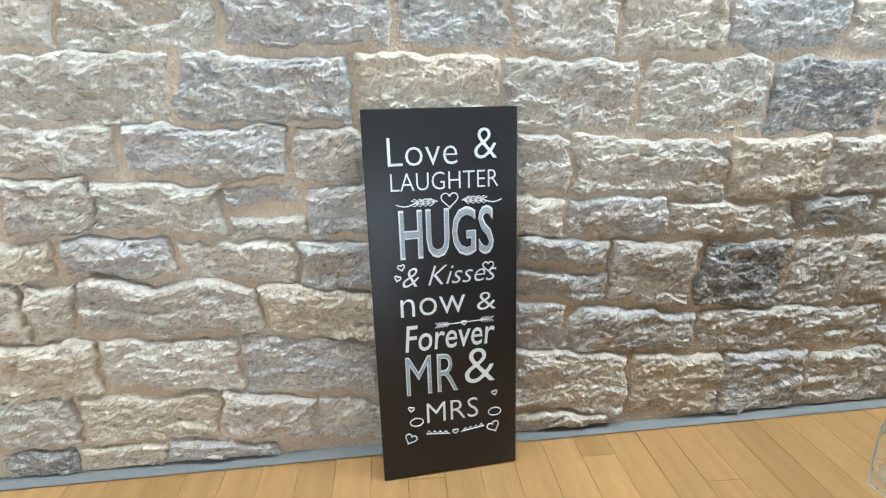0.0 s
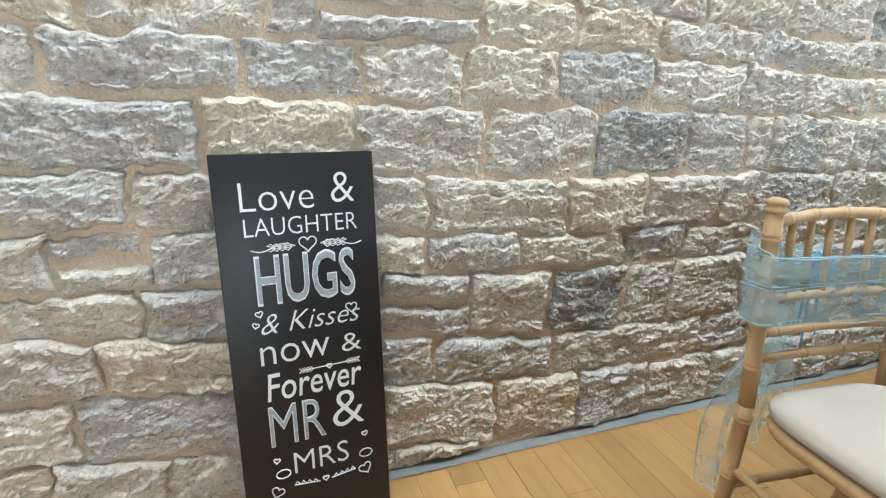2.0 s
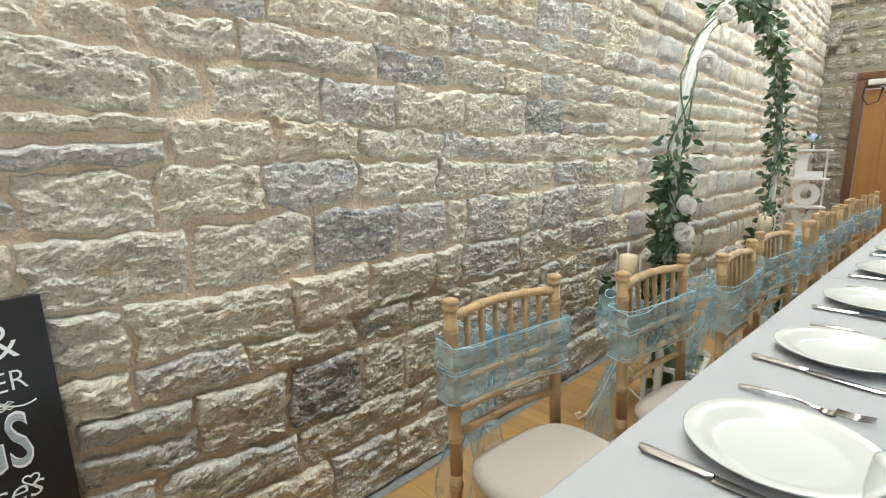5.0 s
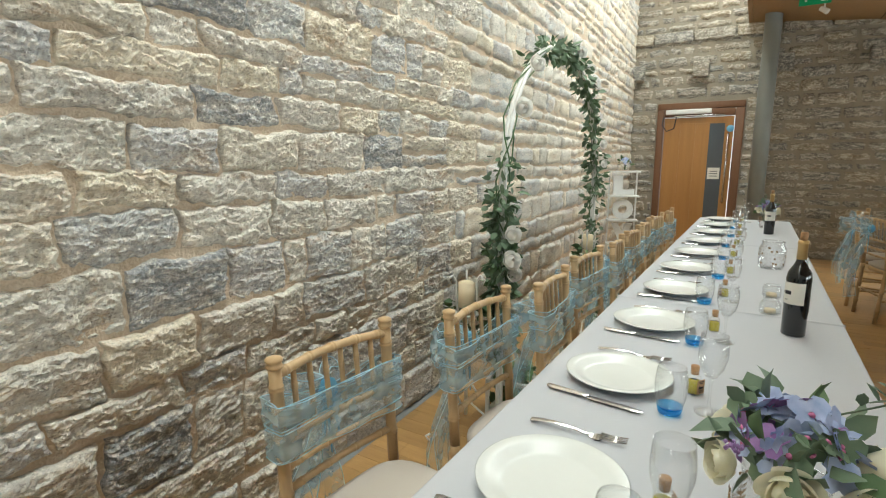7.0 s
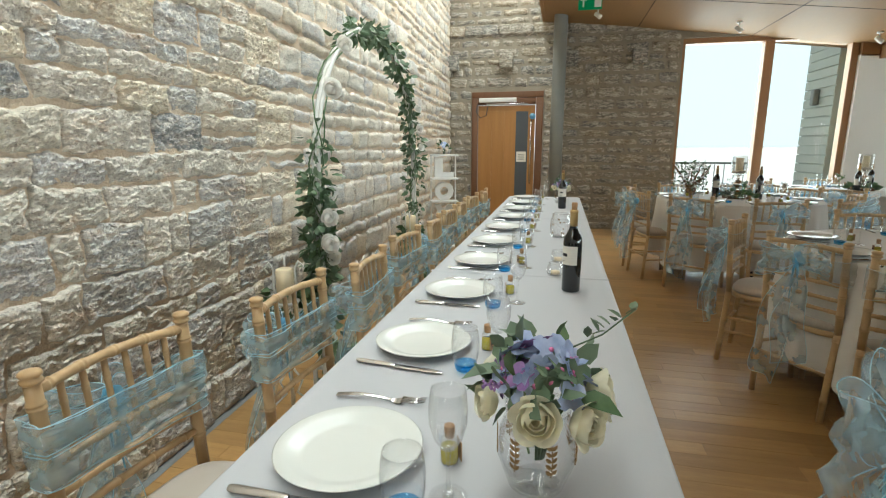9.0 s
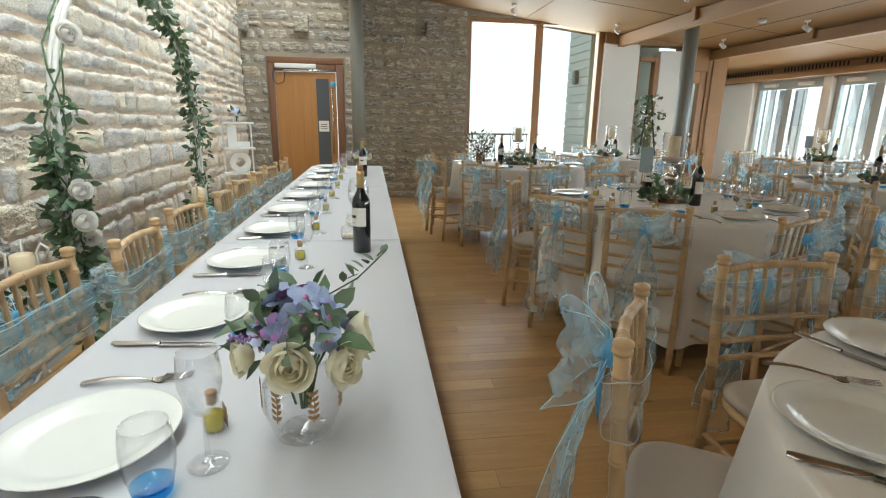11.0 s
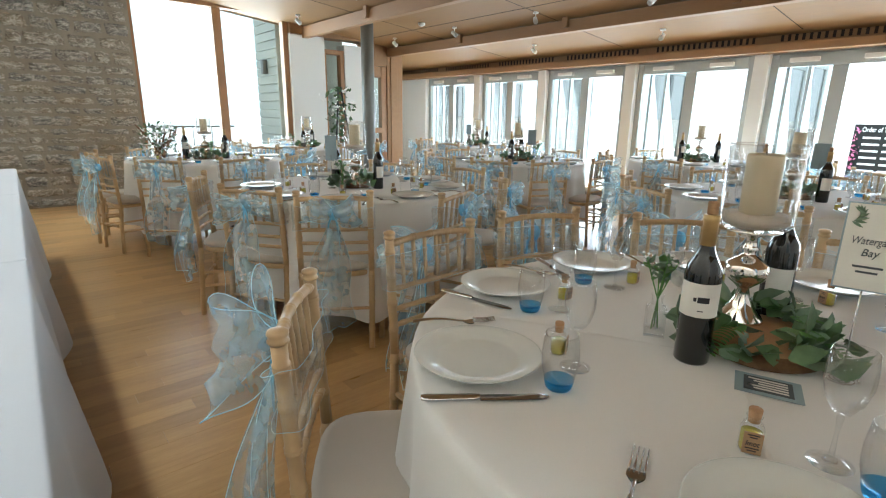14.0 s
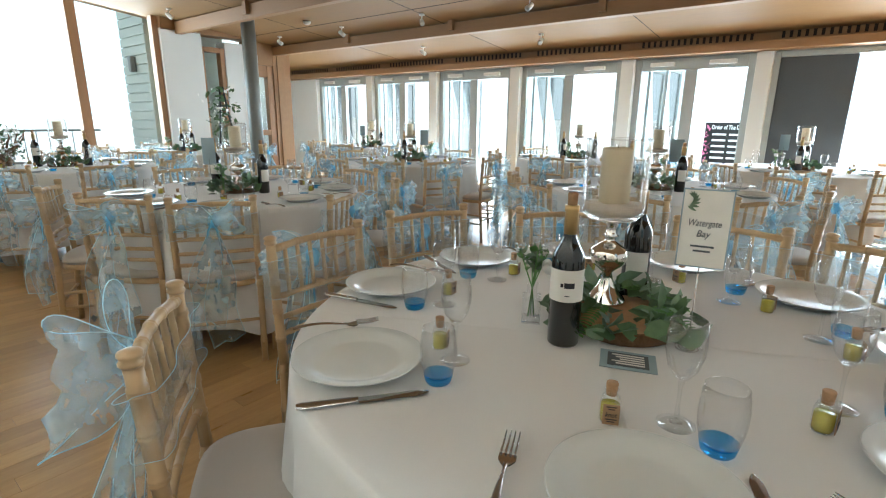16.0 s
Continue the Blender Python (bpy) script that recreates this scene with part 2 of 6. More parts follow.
M_LIME = surface("yellow_cordial", (0.46, 0.40, 0.06), 0.12, vary=0.06, bump=0.0, coat=0.4)
M_LEAF = surface("dark_green_leaf", (0.055, 0.115, 0.05), 0.5, vary=0.35, scale=14, bump=0.1, rand=0.2, tint=(0.15, 0.24, 0.10))
M_EUC = surface("eucalyptus_leaf", (0.15, 0.24, 0.14), 0.6, vary=0.3, scale=20, bump=0.1, rand=0.2, tint=(0.22, 0.29, 0.19))
M_FERN = surface("bright_fern", (0.10, 0.24, 0.045), 0.5, vary=0.3, scale=30, bump=0.1)
M_IVORY = organza("ivory_silk_petal", (0.90, 0.85, 0.66), 1.12)
M_WHITEROSE = organza("white_silk_petal", (0.90, 0.87, 0.82), 1.12)
M_BLUEPETAL = surface("blue_hydrangea_petal", (0.28, 0.42, 0.82), 0.8, vary=0.35, scale=34, bump=0.08, tint=(0.66, 0.72, 0.90))
M_PURPLE = surface("purple_petal", (0.24, 0.11, 0.36), 0.8, vary=0.35, scale=24, bump=0.08, tint=(0.42, 0.26, 0.52))
M_PINK = surface("pink_petal_heart", (0.72, 0.22, 0.42), 0.8, vary=0.2, scale=24, bump=0.05)
M_WHITEPAINT = surface("white_painted_metal", (0.74, 0.73, 0.70), 0.45, vary=0.08, scale=20, bump=0.08)
M_WHITEWOOD = surface("white_painted_wood", (0.76, 0.76, 0.74), 0.6, vary=0.07, scale=12, bump=0.1)
M_CANDLE = surface("ivory_wax", (0.78, 0.66, 0.45), 0.55, vary=0.06, bump=0.05)
M_SAND = surface("pale_sand_fill", (0.62, 0.52, 0.42), 0.95, vary=0.2, fine=200, bump=0.5)
M_PLASTER = surface("white_plaster", (0.74, 0.73, 0.70), 0.9, vary=0.03, scale=2, fine=140, bump=0.08, coords='World')
M_PLY = surface("birch_ply_ceiling", (0.27, 0.160, 0.070), 0.6, spec=0.25, vary=0.10, scale=1.2, fine=14, bump=0.04, coords='World', stretch=(0.5, 5, 1), tint=(0.32, 0.19, 0.085))
M_BEAM = surface("oak_beam", (0.31, 0.175, 0.080), 0.60, vary=0.14, scale=2, fine=24, bump=0.08, coords='World', stretch=(0.6, 7, 7))
M_FRAME = surface("iroko_window_frame", (0.33, 0.18, 0.085), 0.45, vary=0.16, scale=3, fine=40, bump=0.08, coords='World', stretch=(6, 6, 0.6))
M_DOOR = surface("oak_veneer_door", (0.38, 0.18, 0.052), 0.38, vary=0.18, scale=2, fine=30, bump=0.06, coords='World', stretch=(9, 9, 0.5), tint=(0.45, 0.225, 0.07))
M_DOOR_DARK = surface("dark_oak_frame", (0.16, 0.075, 0.035), 0.5, vary=0.2, scale=4, fine=40, bump=0.1, coords='World', stretch=(5, 5, 0.6))
M_ALU = surface("grey_green_aluminium", (0.38, 0.405, 0.40), 0.45, vary=0.05, bump=0.02, coords='World')
M_GREYSTEEL = surface("grey_painted_steel", (0.20, 0.205, 0.19), 0.45, vary=0.1, scale=6, bump=0.04, coords='World')
M_CLADDING = surface("grey_green_cladding_board", (0.48, 0.51, 0.45), 0.7, vary=0.12, scale=4, fine=40, bump=0.15, coords='World', stretch=(1, 1, 4))
M_TERRACE = surface("pale_terrace_paving", (0.48, 0.46, 0.42), 0.85, vary=0.15, scale=1.5, fine=40, bump=0.2, coords='World')
M_SEA = surface("hazy_sea", (0.50, 0.56, 0.58), 0.5, vary=0.04, scale=0.2, bump=0.0, coords='World')
M_DARKGREY = surface("slate_grey_panel", (0.075, 0.085, 0.095), 0.6, vary=0.15, scale=3, bump=0.05, coords='World')
M_SIGNGREEN = surface("exit_sign_green", (0.0, 0.28, 0.10), 0.4, vary=0.03, bump=0.0)
M_SLOT = surface("dark_vent_slot", (0.03, 0.025, 0.02), 0.9, vary=0.1, bump=0.0)
M_BARK = surface("log_slice_bark", (0.16, 0.085, 0.04), 0.9, vary=0.35, scale=30, fine=120, bump=0.6, depth=0.01)
M_SLICE = surface("log_slice_wood", (0.42, 0.24, 0.12), 0.75, vary=0.2, scale=16, fine=60, bump=0.2)
M_CARDGREEN = surface("pale_blue_card", (0.30, 0.38, 0.42), 0.8, vary=0.05, bump=0.0)
M_BLACKMETAL = surface("black_metal", (0.02, 0.02, 0.022), 0.45, vary=0.2, bump=0.05)
M_RUST = surface("brass_leaf_paint", (0.35, 0.22, 0.10), 0.5, metal=0.4, vary=0.1, bump=0.0)


# ---- building helpers ----
def link(name, bm, material, parent=None, label="", smooth=True, at=None):
    """One mesh object from a bmesh."""
    me = bpy.data.meshes.new(name)
    bmesh.ops.recalc_face_normals(bm, faces=bm.faces)
    bm.to_mesh(me)
    bm.free()
    me.materials.append(material)
    if smooth:
        me.shade_smooth()
    ob = new(name, me)
    if at is not None:
        ob.matrix_basis = at
    if parent:
        ob.parent = parent
    if label:
        ob["label"] = label
    return ob


MASSES = {"eucalyptus", "ivy", "vines", "blue_hydrangea", "purple_hydrangea", "green_hydrangea", "floret_hearts", "white_florets", "leaves", "dark_leaves", "stem_bunch", "eucalyptus_leaves", "ivy_leaves", "fern_fronds", "ivy_ring", "foliage", "white_flowers", "pale_flowers", "buds", "painted_flowers", "panel_joints", "lavender", "ironed_creases"}


def part(name, bm, material, parent, label="", smooth=True):
    ob = link(name, bm, material, parent, label, smooth)
    if name in MASSES:
        ob["kind"] = "stuff"
    return ob


def thing(name, label, category, group="", at=None):
    ob = new(name)
    ob.empty_display_size = 0.05
    if at is not None:
        ob.matrix_basis = at
    return tagged(ob, label, category, group)


def setting(ob, label="", category=""):
    return tagged(ob, label, category, kind="structure")


def box(bm, lo, hi, bevel=0.0):
    r = bmesh.ops.create_cube(bm, size=1.0)
    vs = r["verts"]
    for v in vs:
        v.co = Vector(((lo[i] + hi[i]) / 2 + v.co[i] * (hi[i] - lo[i]) for i in range(3)))
    if bevel:
        es = list({e for v in vs for e in v.link_edges})
        bmesh.ops.bevel(bm, geom=es, offset=bevel, segments=2, affect='EDGES', profile=0.5)
    return bm


def boxed(lo, hi, bevel=0.0):
    return box(bmesh.new(), lo, hi, bevel)


def lathe(profile, seg=20, bm=None, cap=True, at=None):
    """Turn (radius, height) pairs round z."""
    bm = bm or bmesh.new()
    at = at or Matrix()
    rings = []
    for r, z in profile:
        if r < 1e-5:
            rings.append([bm.verts.new(at @ Vector((0, 0, z)))])
        else:
            rings.append([bm.verts.new(at @ Vector((r * math.cos(2 * math.pi * k / seg), r * math.sin(2 * math.pi * k / seg), z))) for k in range(seg)])
    for a, b in zip(rings, rings[1:]):
        for k in range(seg):
            j = (k + 1) % seg
            if len(a) == 1 and len(b) == 1:
                continue
            if len(a) == 1:
                bm.faces.new((a[0], b[j], b[k]))
            elif len(b) == 1:
                bm.faces.new((a[k], a[j], b[0]))
            else:
                bm.faces.new((a[k], a[j], b[j], b[k]))
    if cap:
        for ring in (rings[0], rings[-1]):
            if len(ring) > 2:
                bm.faces.new(ring)
    return bm


def tube(pts, radii, seg=8, bm=None, cap=True):
    """A round bar along points; radii: one number or one a point."""
    bm = bm or bmesh.new()
    pts = [Vector(p) for p in pts]
    if not isinstance(radii, (list, tuple)):
        radii = [radii] * len(pts)
    rings = []
    for i, (p, r) in enumerate(zip(pts, radii)):
        d = (pts[min(i + 1, len(pts) - 1)] - pts[max(i - 1, 0)]).normalized()
        u = d.orthogonal().normalized() if i == 0 else (u - d * u.dot(d)).normalized()
        w = d.cross(u)
        rings.append([bm.verts.new(p + r * (math.cos(2 * math.pi * k / seg) * u + math.sin(2 * math.pi * k / seg) * w)) for k in range(seg)])
    for a, b in zip(rings, rings[1:]):
        for k in range(seg):
            j = (k + 1) % seg
            bm.faces.new((a[k], a[j], b[j], b[k]))
    if cap:
        bm.faces.new(rings[0])
        bm.faces.new(rings[-1])
    return bm


def bamboo(a, b, r, nodes, seg=8, bow=0.0, axis=(0, 1, 0), bm=None):
    """A turned bar from a to b with double rings like bamboo."""
    a, b = Vector(a), Vector(b)
    spots = {0.0: 1.0, 1.0: 1.0}
    ln = (b - a).length
    for n in nodes:
        for off, k in ((-0.011, 1.0), (-0.007, 1.17), (-0.003, 1.17), (0.0, 1.0), (0.003, 1.17), (0.007, 1.17), (0.011, 1.0)):
            s = n + off / ln
            if 0 < s < 1:
                spots[s] = k
    if bow:
        for i in range(1, 8):
            spots.setdefault(i / 8, 1.0)
    ss = sorted(spots)
    pts = [a.lerp(b, s) + Vector(axis) * bow * 4 * s * (1 - s) for s in ss]
    return tube(pts, [r * spots[s] for s in ss], seg, bm)


def sheet(fn, nu, nv, bm=None):
    """A grid of points fn(u, v) with u and v from 0 to 1."""
    bm = bm or bmesh.new()
    g = [[bm.verts.new(fn(i / nu, j / nv)) for j in range(nv + 1)] for i in range(nu + 1)]
    for i in range(nu):
        for j in range(nv):
            bm.faces.new((g[i][j], g[i + 1][j], g[i + 1][j + 1], g[i][j + 1]))
    return bm


def lettering(text, size, width=None, bold=0.0, shear=0.0):
    """Words in the built-in font as a mesh in the x-y plane, centred, stretched to a width."""
    cu = bpy.data.curves.new("words", 'FONT')
    cu.body, cu.size, cu.align_x, cu.offset, cu.shear, cu.resolution_u = text, size, 'CENTER', bold, shear, 3
    cu.extrude = 0.0006
    ob = new("words", cu)
    deps = bpy.context.evaluated_depsgraph_get()
    me = bpy.data.meshes.new_from_object(ob.evaluated_get(deps))
    bm = bmesh.new()
    bm.from_mesh(me)
    bpy.data.objects.remove(ob)
    bpy.data.curves.remove(cu)
    bpy.data.meshes.remove(me)
    if width and bm.verts:
        xs = [v.co.x for v in bm.verts]
        k = width / (max(xs) - min(xs))
        mid = (max(xs) + min(xs)) / 2
        for v in bm.verts:
            v.co.x = (v.co.x - mid) * k
    return bm


def move(bm, m):
    bmesh.ops.transform(bm, matrix=m, verts=bm.verts)
    return bm
# ---- the stone wall ----
WALL_SLOPE = 0.036
TZ = 0.815          # table tops
XW, XE, YS = -3.4, 9.04, -8.0   # west wall, stone end wall, terrace doors


def wall_y(x):
    return 1.642 + WALL_SLOPE * (x - 0.8)


def facet(r):
    """Flat broken planes, each with its own height and lean."""
    c = noise.voronoi(r)[1][0]
    d = r - c
    return noise.noise(c * 5.3) * 0.9 + d.x * noise.noise(c * 3.1 + Vector((9, 0, 0))) * 1.2 + d.z * (noise.noise(c * 2.7 + Vector((0, 0, 5))) * 1.6 + 0.25)


def craggy(p, seed):
    """The split face of one stone: bedded, broken planes with a gritty skin."""
    q = Vector(p) + Vector((seed * 7.3, seed * 3.1, seed * 1.7))
    warp = Vector((noise.noise(q * 19.0), 0, noise.noise(q * 23.0 + Vector((4, 0, 0))))) * 0.012
    w = q + warp
    a = 0.30 + 0.42 * facet(Vector((w.x * 8.0, q.y, w.z * 17.0))) + 0.30 * facet(Vector((w.x * 21.0, q.y, w.z * 46.0))) + 0.16 * facet(Vector((w.x * 55.0, q.y, w.z * 90.0)))
    a += 0.30 * noise.noise(Vector((q.x * 4.0, q.y, q.z * 6.0))) + 0.16 * noise.noise(q * 70.0) + 0.12 * noise.noise(q * 150.0)
    return max(-0.35, a)


def stone_mesh(x0, x1, lo, hi, proud, step, seed, place, bm=None, rough=0.026):
    """One split stone: uneven outline, rounded arrises, craggy face. lo and hi: bottom and top heights at x0 and x1."""
    own = bm is None
    bm = bm or bmesh.new()
    w, h = x1 - x0, (hi[0] + hi[1] - lo[0] - lo[1]) / 2
    nu, nv = max(3, round(w / step)), max(3, round(h / step))
    g = []
    for i in range(nu + 1):
        row = []
        for j in range(nv + 1):
            u, v = i / nu, j / nv
            b, t = lo[0] + (lo[1] - lo[0]) * u, hi[0] + (hi[1] - hi[0]) * u
            x, z = x0 + w * u, b + (t - b) * v
            eu, ev = min(u, 1 - u) * w, min(v, 1 - v) * h
            k = 1 - math.exp(-min(eu, ev * 1.2) / 0.0055)
            wob = Vector((noise.noise(Vector((seed, z * 11, x * 5))), 0, noise.noise(Vector((x * 9, seed, z * 5)))))
            x += wob.x * 0.024 + 0.010 * noise.noise(Vector((z * 38, seed, x * 9)))
            z += wob.z * 0.020 + 0.011 * noise.noise(Vector((x * 32, seed, z * 12)))
            d = -0.010 + k * (proud + rough * craggy((x, 0, z), seed) + 0.012 * (v - 0.4))
            row.append(bm.verts.new(place(x, d, z)))
        g.append(row)
    for i in range(nu):
        for j in range(nv):
            bm.faces.new((g[i][j], g[i + 1][j], g[i + 1][j + 1], g[i][j + 1]))
    rim = [g[i][0] for i in range(nu + 1)] + [g[nu][j] for j in range(1, nv + 1)] + [g[i][nv] for i in range(nu - 1, -1, -1)] + [g[0][j] for j in range(nv - 1, 0, -1)]
    c = [bm.verts.new(place(x0 + w * a, -0.045, lo[0] + (hi[0] - lo[0]) * b)) for a, b in ((0, 0), (1, 0), (1, 1), (0, 1))]
    cuts = [0, nu, nu + nv, 2 * nu + nv, len(rim)]
    for s in range(4):
        seg = [rim[k % len(rim)] for k in range(cuts[s], cuts[s + 1] + 1)]
        for a, b in zip(seg, seg[1:]):
            bm.faces.new((a, b, c[s]))
        bm.faces.new((seg[-1], c[(s + 1) % 4], c[s]))
    return bm


def place_north(x, d, z):
    return (x, wall_y(x) - d, z)


def place_east(y, d, z):
    return (XE - d, y, z)


# bed joints: height at x = -0.2 and x = 0.75, level beyond
BEDS = [(-0.06, -0.16), (0.055, -0.05), (0.20, 0.045), (0.378, 0.26), (0.53, 0.41), (0.66, 0.615), (0.795, 0.73), (0.925, 0.895), (1.085, 1.085)]
JOINTS = {
    1: [-0.75, -0.40, -0.15, 0.41], 2: [-0.66, -0.33, 0.03, 0.40, 0.78, 1.09, 1.37], 3: [-0.81, -0.69, -0.26, 0.10, 0.40, 0.57, 0.97, 1.41],
    4: [-0.71, -0.44, -0.16, 0.12, 0.39, 0.68, 0.94, 1.22], 5: [-0.60, -0.32, -0.13, 0.38, 0.52, 0.83, 1.21, 1.45], 6: [-0.53, -0.15, 0.01, 0.37, 0.54, 0.98, 1.27],
    7: [-0.39, 0.0, 0.35, 0.70, 1.06, 1.40], 8: [-0.60, -0.27, 0.10, 0.36, 0.63, 0.90, 1.23]}
THIN = {(2, 0.03), (4, 0.39), (5, -0.32)}      # stones laid as two thin ones
DARK = {(7, 1.06), (4, 0.94), (9, 1.45)}


def bed(k, x):
    if k < len(BEDS):
        a, b = BEDS[k]
        u = min(1.25, max(-0.35, (x + 0.2) / 0.95))
        return a + (b - a) * u + 0.006 * math.sin(x * 5 + k)
    return UPPER[k - len(BEDS)] + 0.012 * math.sin(x * 2.1 + k * 1.3)


rng = random.Random(7)
UPPER = []
z = 1.085
while z < 4.15:
    z += rng.choice((0.095, 0.12, 0.14, 0.155, 0.17, 0.11))
    UPPER.append(z)

wall_n = setting(link("wall_north", sheet(lambda u, v: place_north(XW + (XE - XW) * u, 0.009 * noise.noise(Vector((u * 60, v * 26, 3))) + 0.004 * noise.noise(Vector((u * 420, v * 160, 7))), -0.05 + 4.35 * v), 900, 320), M_MORTAR, smooth=True),
                 "tall wall of split grey and buff limestone in sandy mortar", "wall")
back = boxed((XW, 1.66, -0.05), (XE, 2.35, 4.3))
for v in back.verts:
    if v.co.y < 2:
        v.co.y = wall_y(v.co.x) + 0.04
part("wall_core", back, M_MORTAR, wall_n, smooth=False)

stones, far_bm = [], bmesh.new()
for k in range(len(BEDS) + len(UPPER) - 1):
    xs = [XW]
    given = JOINTS.get(k, [])
    x = XW
    while x < XE:
        w = rng.uniform(0.17, 0.46) if rng.random() < 0.75 else rng.uniform(0.10, 0.20)
        x += w
        if given and given[0] - 0.12 < x < given[-1] + 0.15:
            if given[0] not in xs:
                xs += given
                x = given[-1]
            continue
        xs.append(min(x, XE))
    if xs[-1] < XE:
        xs.append(XE)
    xs = sorted(set(xs))
    for a, b in zip(xs, xs[1:]):
        if b - a < 0.05:
            continue
        gap = rng.uniform(0.0, 0.006)
        x0, x1 = a + gap, b - gap
        lo = [max(0.004, bed(k, q) + rng.uniform(-0.002, 0.006)) for q in (x0, x1)]
        hi = [bed(k + 1, q) - rng.uniform(0.001, 0.009) for q in (x0, x1)]
        if min(h - l for h, l in zip(hi, lo)) < 0.025:
            continue
        splits = [(lo, hi)]
        if (k, a) in THIN or (not given and rng.random() < 0.12 and hi[0] - lo[0] > 0.11):
            mid = rng.uniform(0.42, 0.58)
            m = [l + (h - l) * mid for l, h in zip(lo, hi)]
            splits = [(lo, [q - 0.011 for q in m]), ([q + 0.011 for q in m], hi)]
        for l, h in splits:
            near = -1.15 < a < 3.0 and l[0] < 2.3
            stones.append((near, (k, a) in DARK or (not given and rng.random() < 0.05), x0, x1, l, h, rng.uniform(0.012, 0.030)))
near = [s for s in stones if s[0]]
near.sort(key=lambda s: (s[2] - 0.9) ** 2 + (s[4][0] - 0.9) ** 2)
singles = set(id(s) for s in near[:300])
for i, s in enumerate(stones):
    _, dark, x0, x1, l, h, proud = s
    if id(s) in singles:
        bm = stone_mesh(x0, x1, l, h, proud, 0.0058, i * 0.37, place_north)
        part("stone", bm, M_STONE_DARK if dark else M_STONE, wall_n, smooth=False)
    else:
        stone_mesh(x0, x1, l, h, proud, 0.022 if x0 < 5 else 0.035, i * 0.37, place_north, far_bm)
tagged(part("further_stones", far_bm, M_STONE_FAR, wall_n), kind="stuff")

# ---- the end wall with its door and window ----
DOOR_Y0, DOOR_Y1, DOOR_Z = 0.37, 1.55, 2.24
WIN_Y0, WIN_Y1, WIN_Z0, WIN_Z1 = -4.02, -1.67, 0.10, 2.95
core = bmesh.new()
X2 = XE + 0.45
for lo, hi in (((DOOR_Y1, 0), (2.4, 4.3)), ((WIN_Y1, 0), (DOOR_Y0, 4.3)), ((DOOR_Y0, DOOR_Z), (DOOR_Y1, 4.3)), ((WIN_Y0, WIN_Z1), (WIN_Y1, 4.3))):
    box(core, (XE, lo[0], lo[1] - 0.05 * (lo[1] == 0)), (X2, hi[0], hi[1]))
wall_e = setting(link("wall_east", core, M_MORTAR_END, smooth=False), "end wall of squared buff and grey stone, shade put into its colour", "wall")
z, k, count = 0.0, 0, 0
end_far = bmesh.new()
while z < 3.9:
    h = rng.choice((0.11, 0.14, 0.17, 0.13, 0.19))
    if 2.95 < z < 3.1:
        h = 0.10
    y = WIN_Y1 + 0.02
    while y < 1.95:
        w = rng.uniform(0.16, 0.5)
        y1 = min(y + w, 1.95)
        a, b = y, y1
        if z + h > 0.01 and z < DOOR_Z and b > DOOR_Y0 - 0.02 and a < DOOR_Y1 + 0.02:
            if a < DOOR_Y0 - 0.08:
                b = DOOR_Y0
            elif b > DOOR_Y1 + 0.08:
                a = DOOR_Y1
            else:
                y = y1
                continue
        if b - a > 0.06:
            g = 0.009
            args = (a + g, b - g, (z + g, z + g), (z + h - g, z + h - g), rng.uniform(0.020, 0.036), 0.04, k * 0.61, place_east)
            if count < 300:
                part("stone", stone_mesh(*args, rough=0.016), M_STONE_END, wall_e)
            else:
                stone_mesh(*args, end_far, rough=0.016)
            count += 1
        k += 1
        y = y1
    z += h
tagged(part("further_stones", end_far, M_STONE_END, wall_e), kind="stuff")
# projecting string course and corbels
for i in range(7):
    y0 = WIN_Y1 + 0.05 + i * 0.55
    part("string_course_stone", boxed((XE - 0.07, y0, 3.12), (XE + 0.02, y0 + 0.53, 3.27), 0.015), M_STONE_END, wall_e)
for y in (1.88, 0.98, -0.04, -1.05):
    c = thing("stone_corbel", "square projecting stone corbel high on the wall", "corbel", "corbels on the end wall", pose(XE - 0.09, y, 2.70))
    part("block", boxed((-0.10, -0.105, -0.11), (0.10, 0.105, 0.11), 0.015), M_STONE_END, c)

# the oak door in its dark frame
dr = setting(link("door_1", boxed((XE - 0.02, DOOR_Y0 + 0.13, 0.005), (XE + 0.03, DOOR_Y1 - 0.11, 2.02), 0.004), M_DOOR, smooth=False), "closed oak veneer door with a narrow glazed slot", "door")
for i in range(3):
    y0 = DOOR_Y1 - 0.13 - 0.21 * (i + 1)
    part("door_board", boxed((XE - 0.028, y0 + 0.003, 0.10), (XE - 0.019, y0 + 0.207, 1.93), 0.003), M_DOOR, dr, smooth=False)
part("vision_panel", boxed((XE - 0.03, DOOR_Y0 + 0.24, 0.14), (XE - 0.022, DOOR_Y0 + 0.44, 1.92)), M_DARKGREY, dr, "dark glazed slot", False)
part("notice", boxed((XE - 0.034, DOOR_Y0 + 0.26, 1.10), (XE - 0.031, DOOR_Y0 + 0.42, 1.27)), M_LABEL, dr, "white paper notice", False)
for i in range(3):
    part("writing_bar", boxed((XE - 0.037, DOOR_Y0 + 0.29, 1.14 + i * 0.035), (XE - 0.035, DOOR_Y0 + 0.39, 1.15 + i * 0.035)), M_INK, dr, smooth=False)
part("pull_handle", tube([(XE - 0.03, DOOR_Y0 + 0.19, 0.75), (XE - 0.09, DOOR_Y0 + 0.19, 0.77), (XE - 0.09, DOOR_Y0 + 0.19, 1.75), (XE - 0.03, DOOR_Y0 + 0.19, 1.77)], 0.014), M_STEEL, dr, "long steel pull handle")
